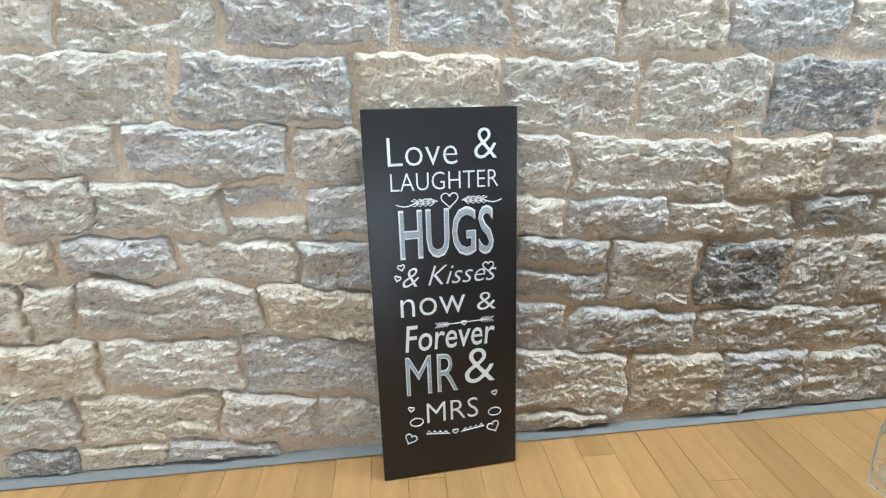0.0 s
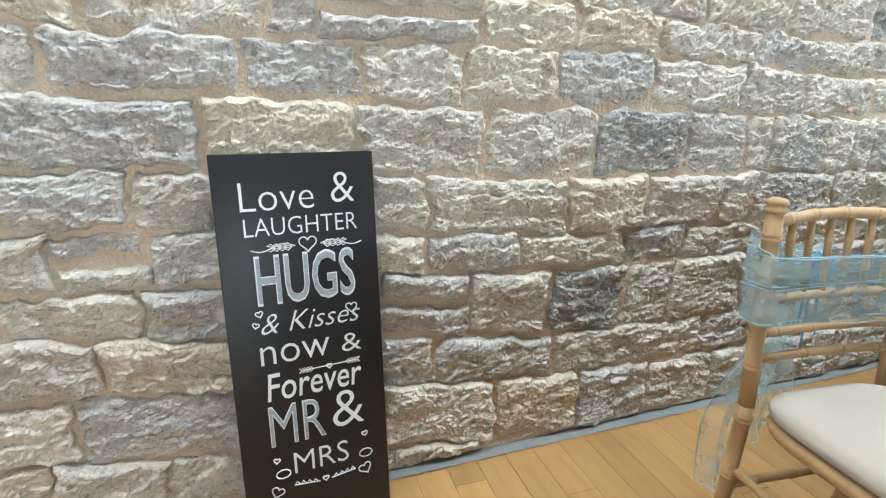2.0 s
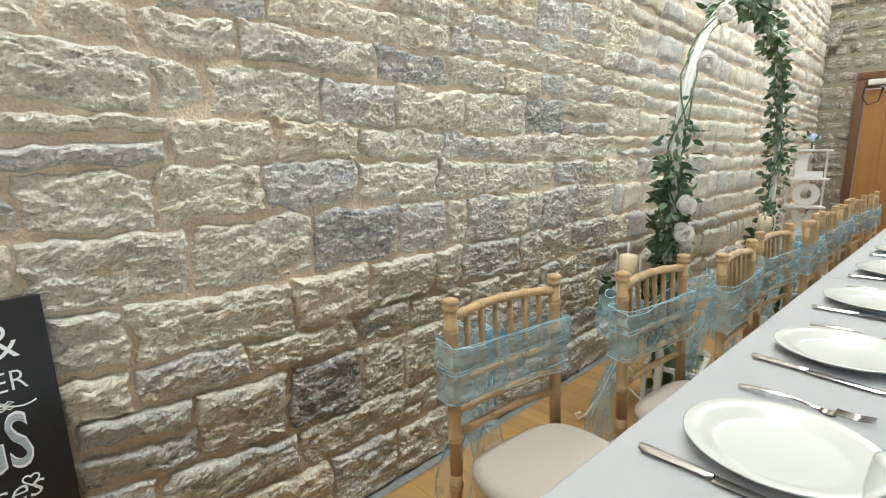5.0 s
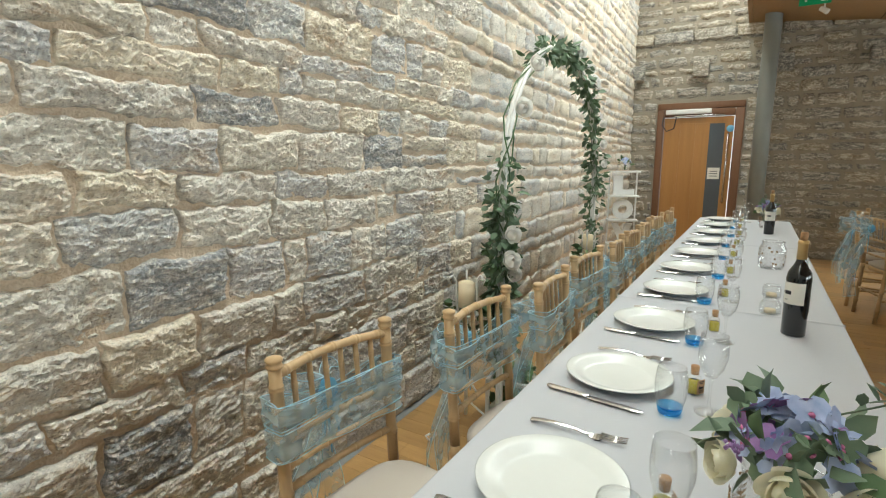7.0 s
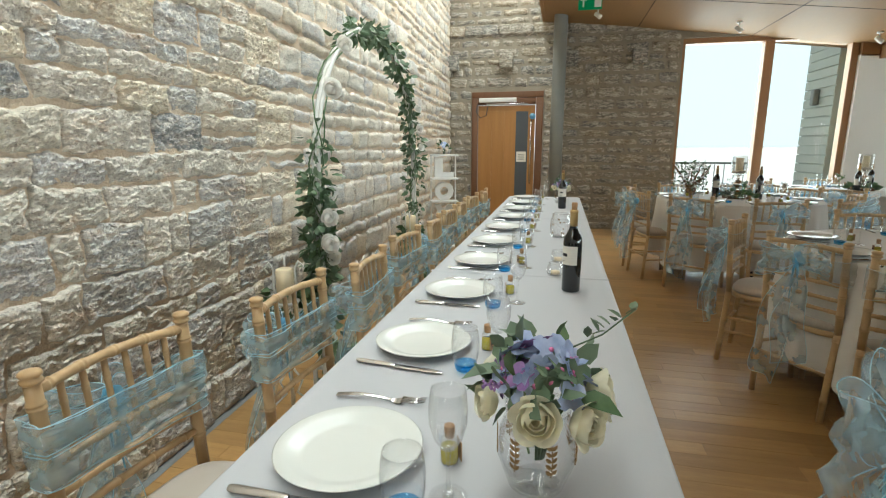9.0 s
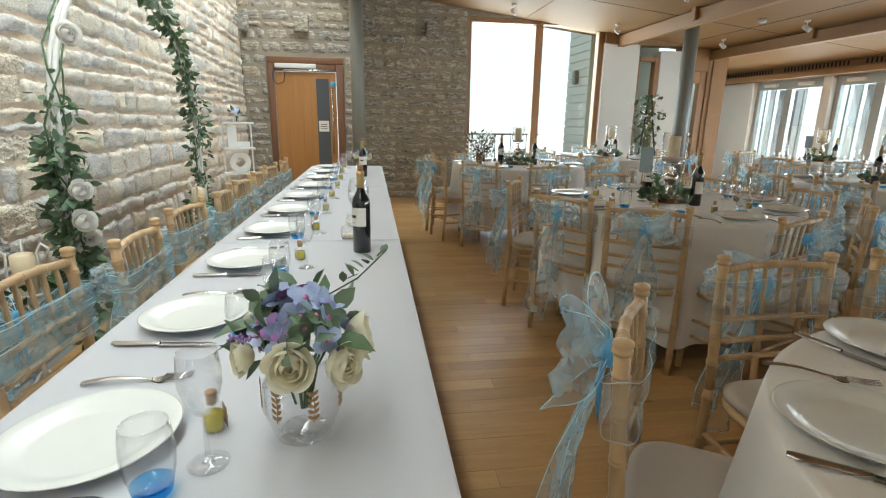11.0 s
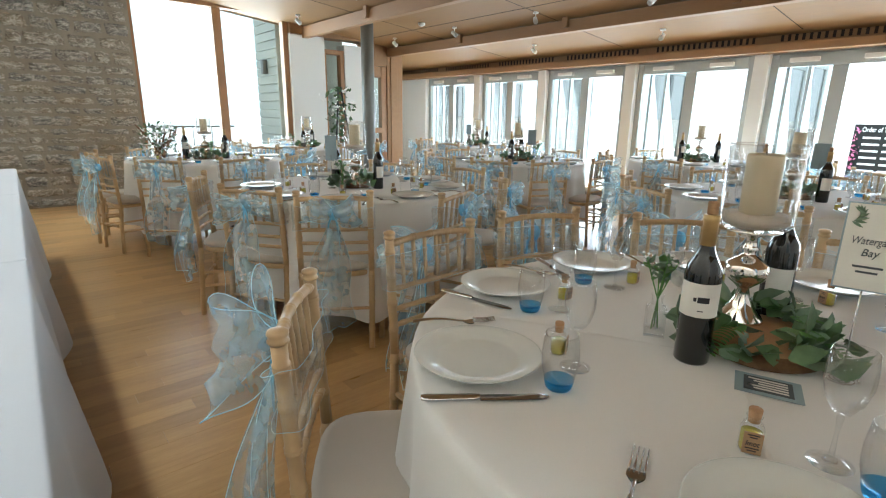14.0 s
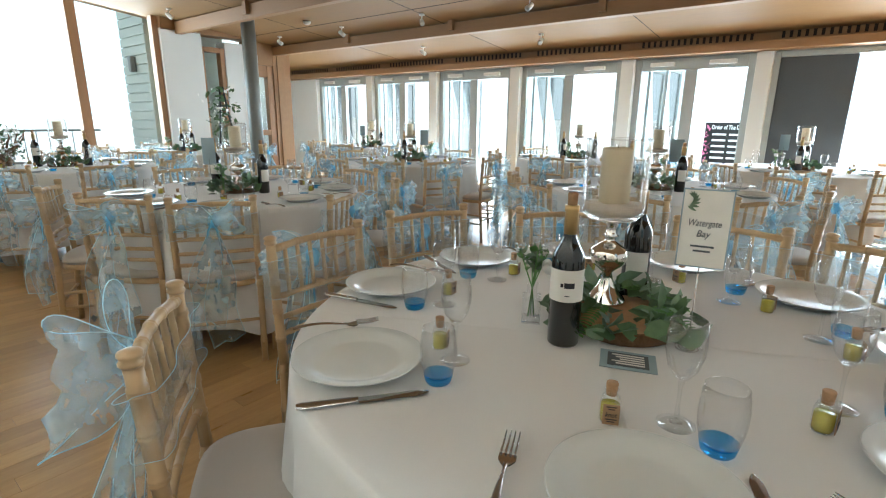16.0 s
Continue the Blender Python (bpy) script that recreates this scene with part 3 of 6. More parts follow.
part("sticker", lathe([(0, 0), (0.05, 0), (0.05, 0.003), (0, 0.003)], 18, at=pose(XE - 0.035, DOOR_Y0 + 0.17, 1.84, 0, 90, 0)), M_ORGANZA_DEEP, dr, "round blue sticker")
for nm, lo, hi in (("jamb", (DOOR_Y0, 0.0), (DOOR_Y0 + 0.12, 2.14)), ("jamb", (DOOR_Y1 - 0.10, 0.0), (DOOR_Y1, 2.14)), ("head", (DOOR_Y0, 2.14), (DOOR_Y1, DOOR_Z)), ("stop_rail", (DOOR_Y0 + 0.12, 2.03), (DOOR_Y1 - 0.10, 2.137))):
    part(nm, boxed((XE - 0.05, lo[0] + 0.002, lo[1] + 0.002), (XE + 0.10, hi[0] - 0.002, hi[1] - 0.002), 0.008), M_DOOR_DARK, dr, "dark oak frame")
part("closer", boxed((XE - 0.12, 0.80, 2.065), (XE - 0.05, 1.42, 2.135), 0.01), M_WHITEPAINT, dr, "white door closer")
part("closer_arm", boxed((XE - 0.09, 0.62, 2.03), (XE - 0.07, 1.30, 2.05), 0.003), M_STEEL, dr)
part("cable_loop", tube([(XE - 0.06, 1.45, 2.05), (XE - 0.08, 1.47, 1.92), (XE - 0.08, 1.40, 1.82), (XE - 0.08, 1.30, 1.86), (XE - 0.07, 1.27, 2.03)], 0.008, 6), M_BLACKMETAL, dr)

# the tall corner window and the plastered bays beside it
wn1 = setting(new("window_1"), "tall two-light timber window towards the sea", "window")


def bar(lo, hi, mat=M_FRAME, parent=None, name="window_frame", bevel=0.006):
    return part(name, boxed(lo, hi, bevel), mat, parent, smooth=False)


for y0, y1, z0, z1 in ((WIN_Y1 - 0.05, WIN_Y1, WIN_Z0, WIN_Z1), (WIN_Y0, WIN_Y0 + 0.09, WIN_Z0, WIN_Z1), (-2.94, -2.81, WIN_Z0 + 0.072, WIN_Z1 - 0.08), (WIN_Y0 + 0.092, WIN_Y1 - 0.052, WIN_Z1 - 0.078, WIN_Z1), (WIN_Y0 + 0.092, WIN_Y1 - 0.052, WIN_Z0, WIN_Z0 + 0.07)):
    bar((XE + 0.06, y0, z0), (XE + 0.20, y1, z1), parent=wn1)
for y0, y1 in ((-3.93, -2.94), (-2.81, -1.72)):
    p = part("pane", boxed((XE + 0.125, y0, WIN_Z0 + 0.07), (XE + 0.135, y1, WIN_Z1 - 0.08)), M_WINDOW, wn1, smooth=False)
    p.visible_shadow = False
bays = bmesh.new()
for y0, y1, z0, z1 in ((-4.66, -4.02, 0.0, 2.62), (-5.50, -5.06, 0.0, 2.52)):
    box(bays, (XE, y0, z0), (XE + 0.3, y1, z1))
setting(link("wall_bays", bays, M_PLASTER, smooth=False), "white plastered wall bays between the windows", "wall")
wn2 = setting(new("window_2"), "narrow timber window between plastered bays", "window")
for y0, y1 in ((-5.06, -4.98), (-4.70, -4.66)):
    bar((XE + 0.02, y0, 0.0), (XE + 0.16, y1, 2.42), parent=wn2)
bar((XE + 0.02, -4.977, 2.34), (XE + 0.16, -4.703, 2.42), parent=wn2)
p = part("pane", boxed((XE + 0.08, -4.98, 0.0), (XE + 0.09, -4.70, 2.34)), M_WINDOW, wn2, smooth=False)
p.visible_shadow = False
dr2 = setting(new("door_2"), "glazed timber fire door beside a wood-lined return", "door")
for y0, y1, z0, z1 in ((-5.60, -5.50, 0, 2.2), (-5.98, -5.86, 0, 2.2), (-5.857, -5.603, 2.0, 2.2), (-5.857, -5.603, 0.95, 1.05), (-5.857, -5.603, 0.0, 0.2)):
    bar((XE + 0.02, y0, z0), (XE + 0.14, y1, z1), parent=dr2, name="door_frame")
p = part("pane", boxed((XE + 0.07, -5.86, 0.2), (XE + 0.08, -5.60, 2.0)), M_WINDOW, dr2, smooth=False)
p.visible_shadow = False
lin = bmesh.new()
box(lin, (XE, -6.35, 0.0), (XE + 0.3, -5.985, 2.5))
box(lin, (XE, -5.98, 2.205), (XE + 0.3, -5.505, 2.6))
box(lin, (XE - 0.02, -6.22, 0.0), (XE, -6.06, 2.4), 0.005)
setting(link("wall_lining", lin, M_BEAM, smooth=False), "wood-lined return wall by the terrace doors", "wall")
top = bmesh.new()
box(top, (XE, -6.35, 2.605), (XE + 0.3, WIN_Y0 - 0.01, 4.0))
setting(link("wall_head", top, M_BEAM, smooth=False), "timber wall head over the window bays", "wall")

# other walls that close the room
cl = bmesh.new()
box(cl, (XW - 0.3, -8.3, -0.05), (XW, 2.3, 4.3))
setting(link("wall_west", cl, M_PLASTER, smooth=False), "plain white plaster wall", "wall")

# ---- ceiling, beams, roof light ----
def ceil_z(y):
    return 3.28 - 0.112 * (0.38 - y)


c = bmesh.new()
box(c, (XW - 0.3, -8.3, 0), (XE + 0.45, 0.38, 0.08))
box(c, (XE + 0.452, -8.3, 0), (12.4, -6.2, 0.08))
for v in c.verts:
    v.co.z += ceil_z(v.co.y)
ceiling = setting(link("ceiling", c, M_PLY, smooth=False), "sloping birch plywood ceiling", "ceiling")
seams = bmesh.new()
for x in (-2.2, 0.2, 2.6, 5.0, 7.4):
    box(seams, (x - 0.004, -7.7, -0.003), (x + 0.004, 0.37, 0.0))
for y in (-1.0, -2.6, -5.4):
    box(seams, (XW, y - 0.004, -0.003), (XE, y + 0.004, 0.0))
for v in seams.verts:
    v.co.z += ceil_z(v.co.y)
part("panel_joints", seams, M_SLOT, ceiling, smooth=False)
fas = bmesh.new()
box(fas, (XW, 0.381, 3.27), (XE - 0.08, 0.43, 4.3), 0.004)
setting(link("bulkhead", fas, M_PLY, smooth=False), "plywood bulkhead along the roof light", "bulkhead")
roof = bmesh.new()
box(roof, (XW - 0.3, 0.2, 4.36), (XE + 0.45, 2.4, 4.42))
setting(link("roof_light_lining", roof, M_PLASTER, smooth=False), "white lining of the roof light shaft", "roof light")
for y, dz, th in ((-4.30, 0.20, 0.10), (-6.05, 0.17, 0.12)):
    b = setting(link("beam", boxed((XW, y - th / 2, ceil_z(y) - dz), (XE, y + th / 2, ceil_z(y) - 0.02), 0.006), M_BEAM, smooth=False), "long oak ceiling beam", "beam")
    for x in (-1.5, 0.6, 2.7, 4.8, 6.9):
        part("hanger", boxed((x - 0.04, y + th / 2 + 0.002, ceil_z(y) - dz + 0.05), (x + 0.04, y + th / 2 + 0.05, ceil_z(y) + 0.01)), M_BEAM, b, smooth=False)

# ---- terrace doors with vents over them ----
pel = setting(link("pelmet", boxed((XW, YS + 0.06, 2.14), (12.1, YS + 0.30, 2.24), 0.006), M_BEAM, smooth=False), "oak pelmet over the terrace doors", "pelmet")
gr = bmesh.new()
box(gr, (XW, YS, 2.243), (12.1, YS + 0.10, 2.50))
vent = setting(link("vent_band", gr, M_BEAM, smooth=False), "timber band with slotted air vents", "vent")
slot_me = boxed((-0.016, 0, -0.055), (0.016, 0.006, 0.055))
sm = bpy.data.meshes.new("slot")
slot_me.to_mesh(sm)
slot_me.free()
sm.materials.append(M_SLOT)
for bay in range(8):
    x0 = -1.9 + bay * 1.66
    for i in range(18):
        s = new("slot", sm)
        s.location = (x0 + 0.12 + i * 0.078, YS + 0.101, 2.36)
        s.scale = (1, 1, 1.5)
        s.parent = vent
posts = [10.34, 8.49, 6.73, 4.94, 3.06, 1.36]
for i, x in enumerate(posts):
    setting(link("door_post", boxed((x - 0.09, YS - 0.06, 0.0), (x + 0.09, YS + 0.12, 2.135), 0.005), M_PLASTER, smooth=False), "white post between terrace doors", "post")
wp = bmesh.new()
box(wp, (10.432, YS - 0.1, 0.0), (12.1, YS + 0.05, 2.135))
box(wp, (XE + 0.302, -6.35, 0.0), (12.1, -6.20, 2.6))
box(wp, (12.102, -8.3, 0.0), (12.4, -6.20, 2.6))
setting(link("wall_south", wp, M_PLASTER, smooth=False), "white wall panel beside the terrace doors", "wall")
sp = bmesh.new()
box(sp, (XW, YS - 0.3, 2.135), (12.4, YS - 0.002, 3.2))
box(sp, (XW, YS - 0.3, -0.05), (-2.4, YS, 2.14))
setting(link("wall_south_head", sp, M_PLASTER, smooth=False), "wall over the terrace doors", "wall")
bays_x = list(zip(posts[1:], posts[:-1]))
for i, (a, b) in enumerate(bays_x):
    d = setting(new("terrace_door_%d" % (i + 1)), "grey aluminium double terrace door, leaves folded outside", "door")
    x0, x1 = a + 0.092, b - 0.092
    mid = (x0 + x1) / 2
    for lo, hi in (((x0, 0.0), (x0 + 0.09, 2.13)), ((x1 - 0.09, 0.0), (x1, 2.13)), ((x0 + 0.092, 1.97), (x1 - 0.092, 2.13)), ((mid - 0.08, 0.03), (mid + 0.08, 1.967)), ((x0 + 0.092, 0.0), (x1 - 0.092, 0.028))):
        bar((lo[0], YS - 0.05, lo[1]), (hi[0], YS + 0.03, hi[1]), M_ALU, d, "door_frame")
    for cx in ((x0 + mid) / 2, (x1 + mid) / 2):
        part("closer", boxed((cx - 0.16, YS + 0.032, 2.02), (cx + 0.16, YS + 0.09, 2.075), 0.006), M_WHITEPAINT, d, "white closer box", False)
    # glazed leaf still shut on one side, its neighbour folded out behind it
    p = part("pane", boxed((mid + 0.08, YS - 0.015, 0.03), (x1 - 0.09, YS - 0.007, 1.97)), M_WINDOW, d, smooth=False)
    p.visible_shadow = False
    for s in range(2):
        xs = x1 - 0.18 - s * 0.24
        lf = part("folded_leaf", boxed((xs - 0.02, YS - 0.75, 0.03), (xs + 0.02, YS - 0.69, 2.05)), M_ALU, d, smooth=False)
        part("leaf_stile", boxed((xs - 0.02, YS - 0.12, 0.03), (xs + 0.02, YS - 0.06, 2.05)), M_ALU, d, smooth=False)
        part("leaf_rail", boxed((xs - 0.018, YS - 0.685, 1.97), (xs + 0.018, YS - 0.125, 2.05)), M_ALU, d, smooth=False)
        part("leaf_foot", boxed((xs - 0.018, YS - 0.685, 0.03), (xs + 0.018, YS - 0.125, 0.15)), M_ALU, d, smooth=False)
        q = part("leaf_pane", boxed((xs - 0.005, YS - 0.685, 0.15), (xs + 0.005, YS - 0.125, 1.97)), M_LEAFGLASS, d, smooth=False)
        q.visible_shadow = False
sg = setting(new("sliding_panel"), "dark slate-grey door leaf at the terrace opening", "door")
part("leaf", boxed((0.44, YS - 0.04, 0.02), (1.20, YS + 0.02, 2.06), 0.004), M_DARKGREY, sg, smooth=False)
for lo, hi in (((1.20, 0.0), (1.268, 2.13)), ((-2.4, 2.062), (1.198, 2.13))):
    bar((lo[0], YS - 0.06, lo[1]), (hi[0], YS + 0.04, hi[1]), M_ALU, sg, "door_frame")

# columns
for x, y, r, lab in ((8.55, 0.14, 0.10, "tall grey painted steel column by the oak door"), (7.50, -4.60, 0.10, "grey painted steel column under the ceiling beam")):
    col = setting(link("column", lathe([(r, 0.012), (r, 3.9 if y > 0 else ceil_z(y))], 28, at=pose(x, y, 0)), M_GREYSTEEL), lab, "column")
    part("collar", lathe([(r + 0.03, 0.0), (r + 0.03, 0.012), (0, 0.012)], 28, at=pose(x, y, 0.0)), M_GREYSTEEL, col)

# ---- outside: terrace, railing, cladding, haze ----
haze = bpy.data.materials.new("sea_haze")
haze.use_nodes = True
hn = haze.node_tree.nodes
hn.remove(hn["Principled BSDF"])
he = hn.new("ShaderNodeEmission")
he.inputs["Color"].default_value, he.inputs["Strength"].default_value = (0.95, 0.98, 1.0, 1), 1.6
haze.node_tree.links.new(he.outputs[0], hn["Material Output"].inputs["Surface"])
setting(link("backdrop", lathe([(900, -1.0), (900, 260)], 64, cap=False), haze), "white sea haze and overcast sky", "backdrop")
setting(link("ground", boxed((-2500, -2500, -0.30), (2500, 2500, -0.065)), M_TERRACE, smooth=False), "pale terrace paving running out to the sea haze", "terrace")
clad = thing("clad_wing", "grey-green boarded wing of the building outside the window", "building", at=pose(XE + 0.5, -4.1, 0))
part("wall", boxed((0.0, -1.2, -0.06), (0.97, 0.10, 4.2)), M_CLADDING, clad, smooth=False)
for i in range(28):
    b = boxed((-0.02, 0.10, 0.02 + i * 0.15), (0.99, 0.128, 0.155 + i * 0.15), 0.004)
    part("board", b, M_CLADDING, clad, smooth=False)
part("outside_lamp", boxed((0.42, 0.129, 2.0), (0.55, 0.22, 2.25), 0.02), M_GREYSTEEL, clad)
rail = thing("terrace_railing", "slim metal terrace railing seen through the window", "railing", at=pose(XE + 3.2, 0, 0))
part("handrail", boxed((-0.03, -4.0, 0.98), (0.03, 1.0, 1.02)), M_GREYSTEEL, rail, smooth=False)
part("bottom_rail", boxed((-0.02, -4.0, 0.08), (0.02, 1.0, 0.11)), M_GREYSTEEL, rail, smooth=False)
for i in range(26):
    part("baluster", tube([(0, -3.9 + i * 0.19, -0.06), (0, -3.9 + i * 0.19, 0.98)], 0.011, 6), M_GREYSTEEL, rail)

# ---- floor ----
fl = setting(link("floor", boxed((XW - 0.3, -8.3, -0.06), (12.4, 2.3, -0.012)), M_SLOT, smooth=False), "oak strip floor with a satin lacquer", "floor")
strip = setting(link("floor_edge", sheet(lambda u, v: (XW + (XE - XW) * u, wall_y(XW + (XE - XW) * u) - 0.045 + 0.075 * v, 0.004 + 0.004 * v), 60, 1), M_STRIP), "narrow grey sealant strip along the stone wall", "trim")
# ---- chalkboard sign ----
sign = thing("wedding_sign", "black chalkboard sign with white hand lettering, leaning on the wall", "sign", at=pose(0.222, 1.488, 0.004, 0, 0, 6) @ pose(0, 0, 0, -5.2, -0.8, 0))
part("board", boxed((-0.186, 0.0, 0.0), (0.184, 0.012, 0.965), 0.002), M_BOARD, sign)


def on_board(name, text, x, z, size, width, mat=M_CHALK, bold=0.0, shear=0.0, squash=1.0):
    bm = lettering(text, size, width, bold, shear)
    move(bm, pose(x - 0.006, -0.0018, z, 90, 0, 0) @ Matrix.Diagonal((1, squash, 1, 1)))
    return part(name, bm, mat, sign, smooth=False)


on_board("word", "Love", -0.042, 0.835, 0.098, 0.165, bold=-0.0012)
on_board("word", "&", 0.110, 0.845, 0.110, 0.056, bold=-0.0013)
on_board("word", "LAUGHTER", 0.010, 0.777, 0.062, 0.262, bold=-0.0007)
on_board("word", "HUGS", 0.011, 0.614, 0.168, 0.235, bold=0.003)
on_board("word_fill", "HUGS", 0.011, 0.617, 0.160, 0.228, M_CHALK_GREY, bold=-0.0001).location.y = -0.0012
on_board("word", "& Kisses", 0.015, 0.540, 0.074, 0.240, shear=0.35, bold=-0.0008)
on_board("word", "now", -0.030, 0.462, 0.105, 0.165, bold=-0.0009)
on_board("word", "&", 0.108, 0.462, 0.072, 0.050, bold=-0.0007)
on_board("word", "Forever", 0.012, 0.368, 0.102, 0.236, shear=0.12, bold=0.0004)
on_board("word", "MR", -0.040, 0.245, 0.158, 0.136, bold=0.0)
on_board("word_fill", "MR", -0.040, 0.245, 0.158, 0.132, M_CHALK_GREY, bold=-0.0028).location.y = -0.0012
on_board("word", "&", 0.088, 0.258, 0.150, 0.082, bold=-0.0015)
on_board("word", "MRS", 0.012, 0.158, 0.085, 0.140, bold=-0.0009)


def heart(x, z, s, rot=0.0, mat=M_CHALK, hollow=True):
    pts = []
    for i in range(25):
        a = 2 * math.pi * i / 24
        px, pz = 16 * math.sin(a) ** 3 / 17, (13 * math.cos(a) - 5 * math.cos(2 * a) - 2 * math.cos(3 * a) - math.cos(4 * a)) / 17
        c, q = math.cos(rot), math.sin(rot)
        pts.append((x + s * (px * c - pz * q), -0.0015, z + s * (px * q + pz * c)))
    part("heart", tube(pts, 0.0017, 5), mat, sign)


for x, z, s, r in ((0.013, 0.752, 0.022, 0), (0.108, 0.578, 0.015, 0), (-0.112, 0.592, 0.009, 0.2), (-0.122, 0.565, 0.008, -0.3), (0.042, 0.432, 0.007, 0), (-0.105, 0.205, 0.008, -0.2), (0.122, 0.222, 0.008, 0.2), (-0.110, 0.118, 0.017, -0.5), (0.118, 0.120, 0.018, 0.4), (0.012, 0.122, 0.008, 0)):
    heart(x, z, s, r)


def flourish(pts, r=0.0016):
    part("flourish", tube([(x, -0.0015, z) for x, z in pts], r, 5), M_CHALK, sign)


for s in (-1, 1):
    flourish([(0.013 + s * (0.03 + 0.1 * i / 10), 0.748 + 0.008 * math.sin(i * 0.6)) for i in range(11)])
    for i in range(4):
        x = 0.013 + s * (0.036 + i * 0.013)
        for up in (-1, 1):
            flourish([(x, 0.748), (x + s * 0.010, 0.748 + up * 0.009), (x + s * 0.019, 0.748 + up * 0.005), (x, 0.748)], 0.0013)
    flourish([(0.012 + s * (0.015 + 0.065 * i / 8), 0.118 + 0.008 * i / 8) for i in range(9)])
    for i in range(4):
        x = 0.012 + s * (0.02 + i * 0.015)
        flourish([(x, 0.119 + 0.002 * i), (x + s * 0.008, 0.128 + 0.002 * i), (x + s * 0.013, 0.120 + 0.002 * i)], 0.0013)
    flourish([(0.015 + s * (0.107 + 0.018 * math.cos(a * 0.7)), 0.165 + 0.012 * math.sin(a * 0.7)) for a in range(10)])
flourish([(-0.025 + 0.135 * i / 4, 0.432 + 0.003 * i / 4) for i in range(5)], 0.0013)
for i in range(5):
    for up in (-1, 1):
        flourish([(-0.025 + i * 0.007, 0.432), (-0.033 + i * 0.007, 0.432 + up * 0.007)], 0.0011)
        flourish([(0.085 + i * 0.007, 0.435), (0.093 + i * 0.007, 0.435 + up * 0.007)], 0.0011)


# ---- chiavari chairs ----
def bow_loop(side, seed, wide=0.15, big=1.0):
    r = random.Random(seed)
    drop, puff = r.uniform(0.0, 0.05), r.uniform(0.022, 0.038)

    def fn(u, v):
        a = 2 * math.pi * u
        w = 0.014 + 0.065 * big * math.sin(math.pi * u) ** 0.7
        x = side * wide * (0.5 - 0.5 * math.cos(a)) * (1 + 0.1 * math.sin(v * 7 + seed))
        y = 0.075 * math.sin(math.pi * u) + puff * math.sin(a) * (1.1 if u < 0.5 else 0.8) + 0.012 * math.sin(v * 19 + seed + 3 * u) * math.sin(math.pi * u)
        zz = (v - 0.5) * 2 * w - drop * (0.5 - 0.5 * math.cos(a)) + 0.012 * math.sin(a * 2 + seed)
        return (x, y, zz)
    return sheet(fn, 22, 10)


def tail(side, seed, length, wide=0.19):
    r = random.Random(seed)
    sway, fold = r.uniform(0.01, 0.08), r.uniform(2.0, 3.4)

    def fn(u, v):
        w = wide * (0.12 + 0.88 * min(1, u * 1.9) ** 0.8)
        x = side * (0.012 + sway * u) + (v - 0.5) * w + 0.012 * math.sin(u * 9 + seed)
        y = 0.022 * math.sin(v * math.pi * fold + seed + u * 3) * min(1, u * 3) + 0.10 * math.sin(math.pi * u * 0.62)
        return (x, y, -u * length + 0.05 * (v - 0.5) * side * u)
    return sheet(fn, 26, 12)


def edge_of(bm, r=0.0014):
    """Corded hem along the open edge of a ribbon."""
    out = bmesh.new()
    for e in bm.edges:
        if len(e.link_faces) == 1:
            a, b = e.verts
            tube([a.co, b.co], r, 4, out, cap=False)
    return out


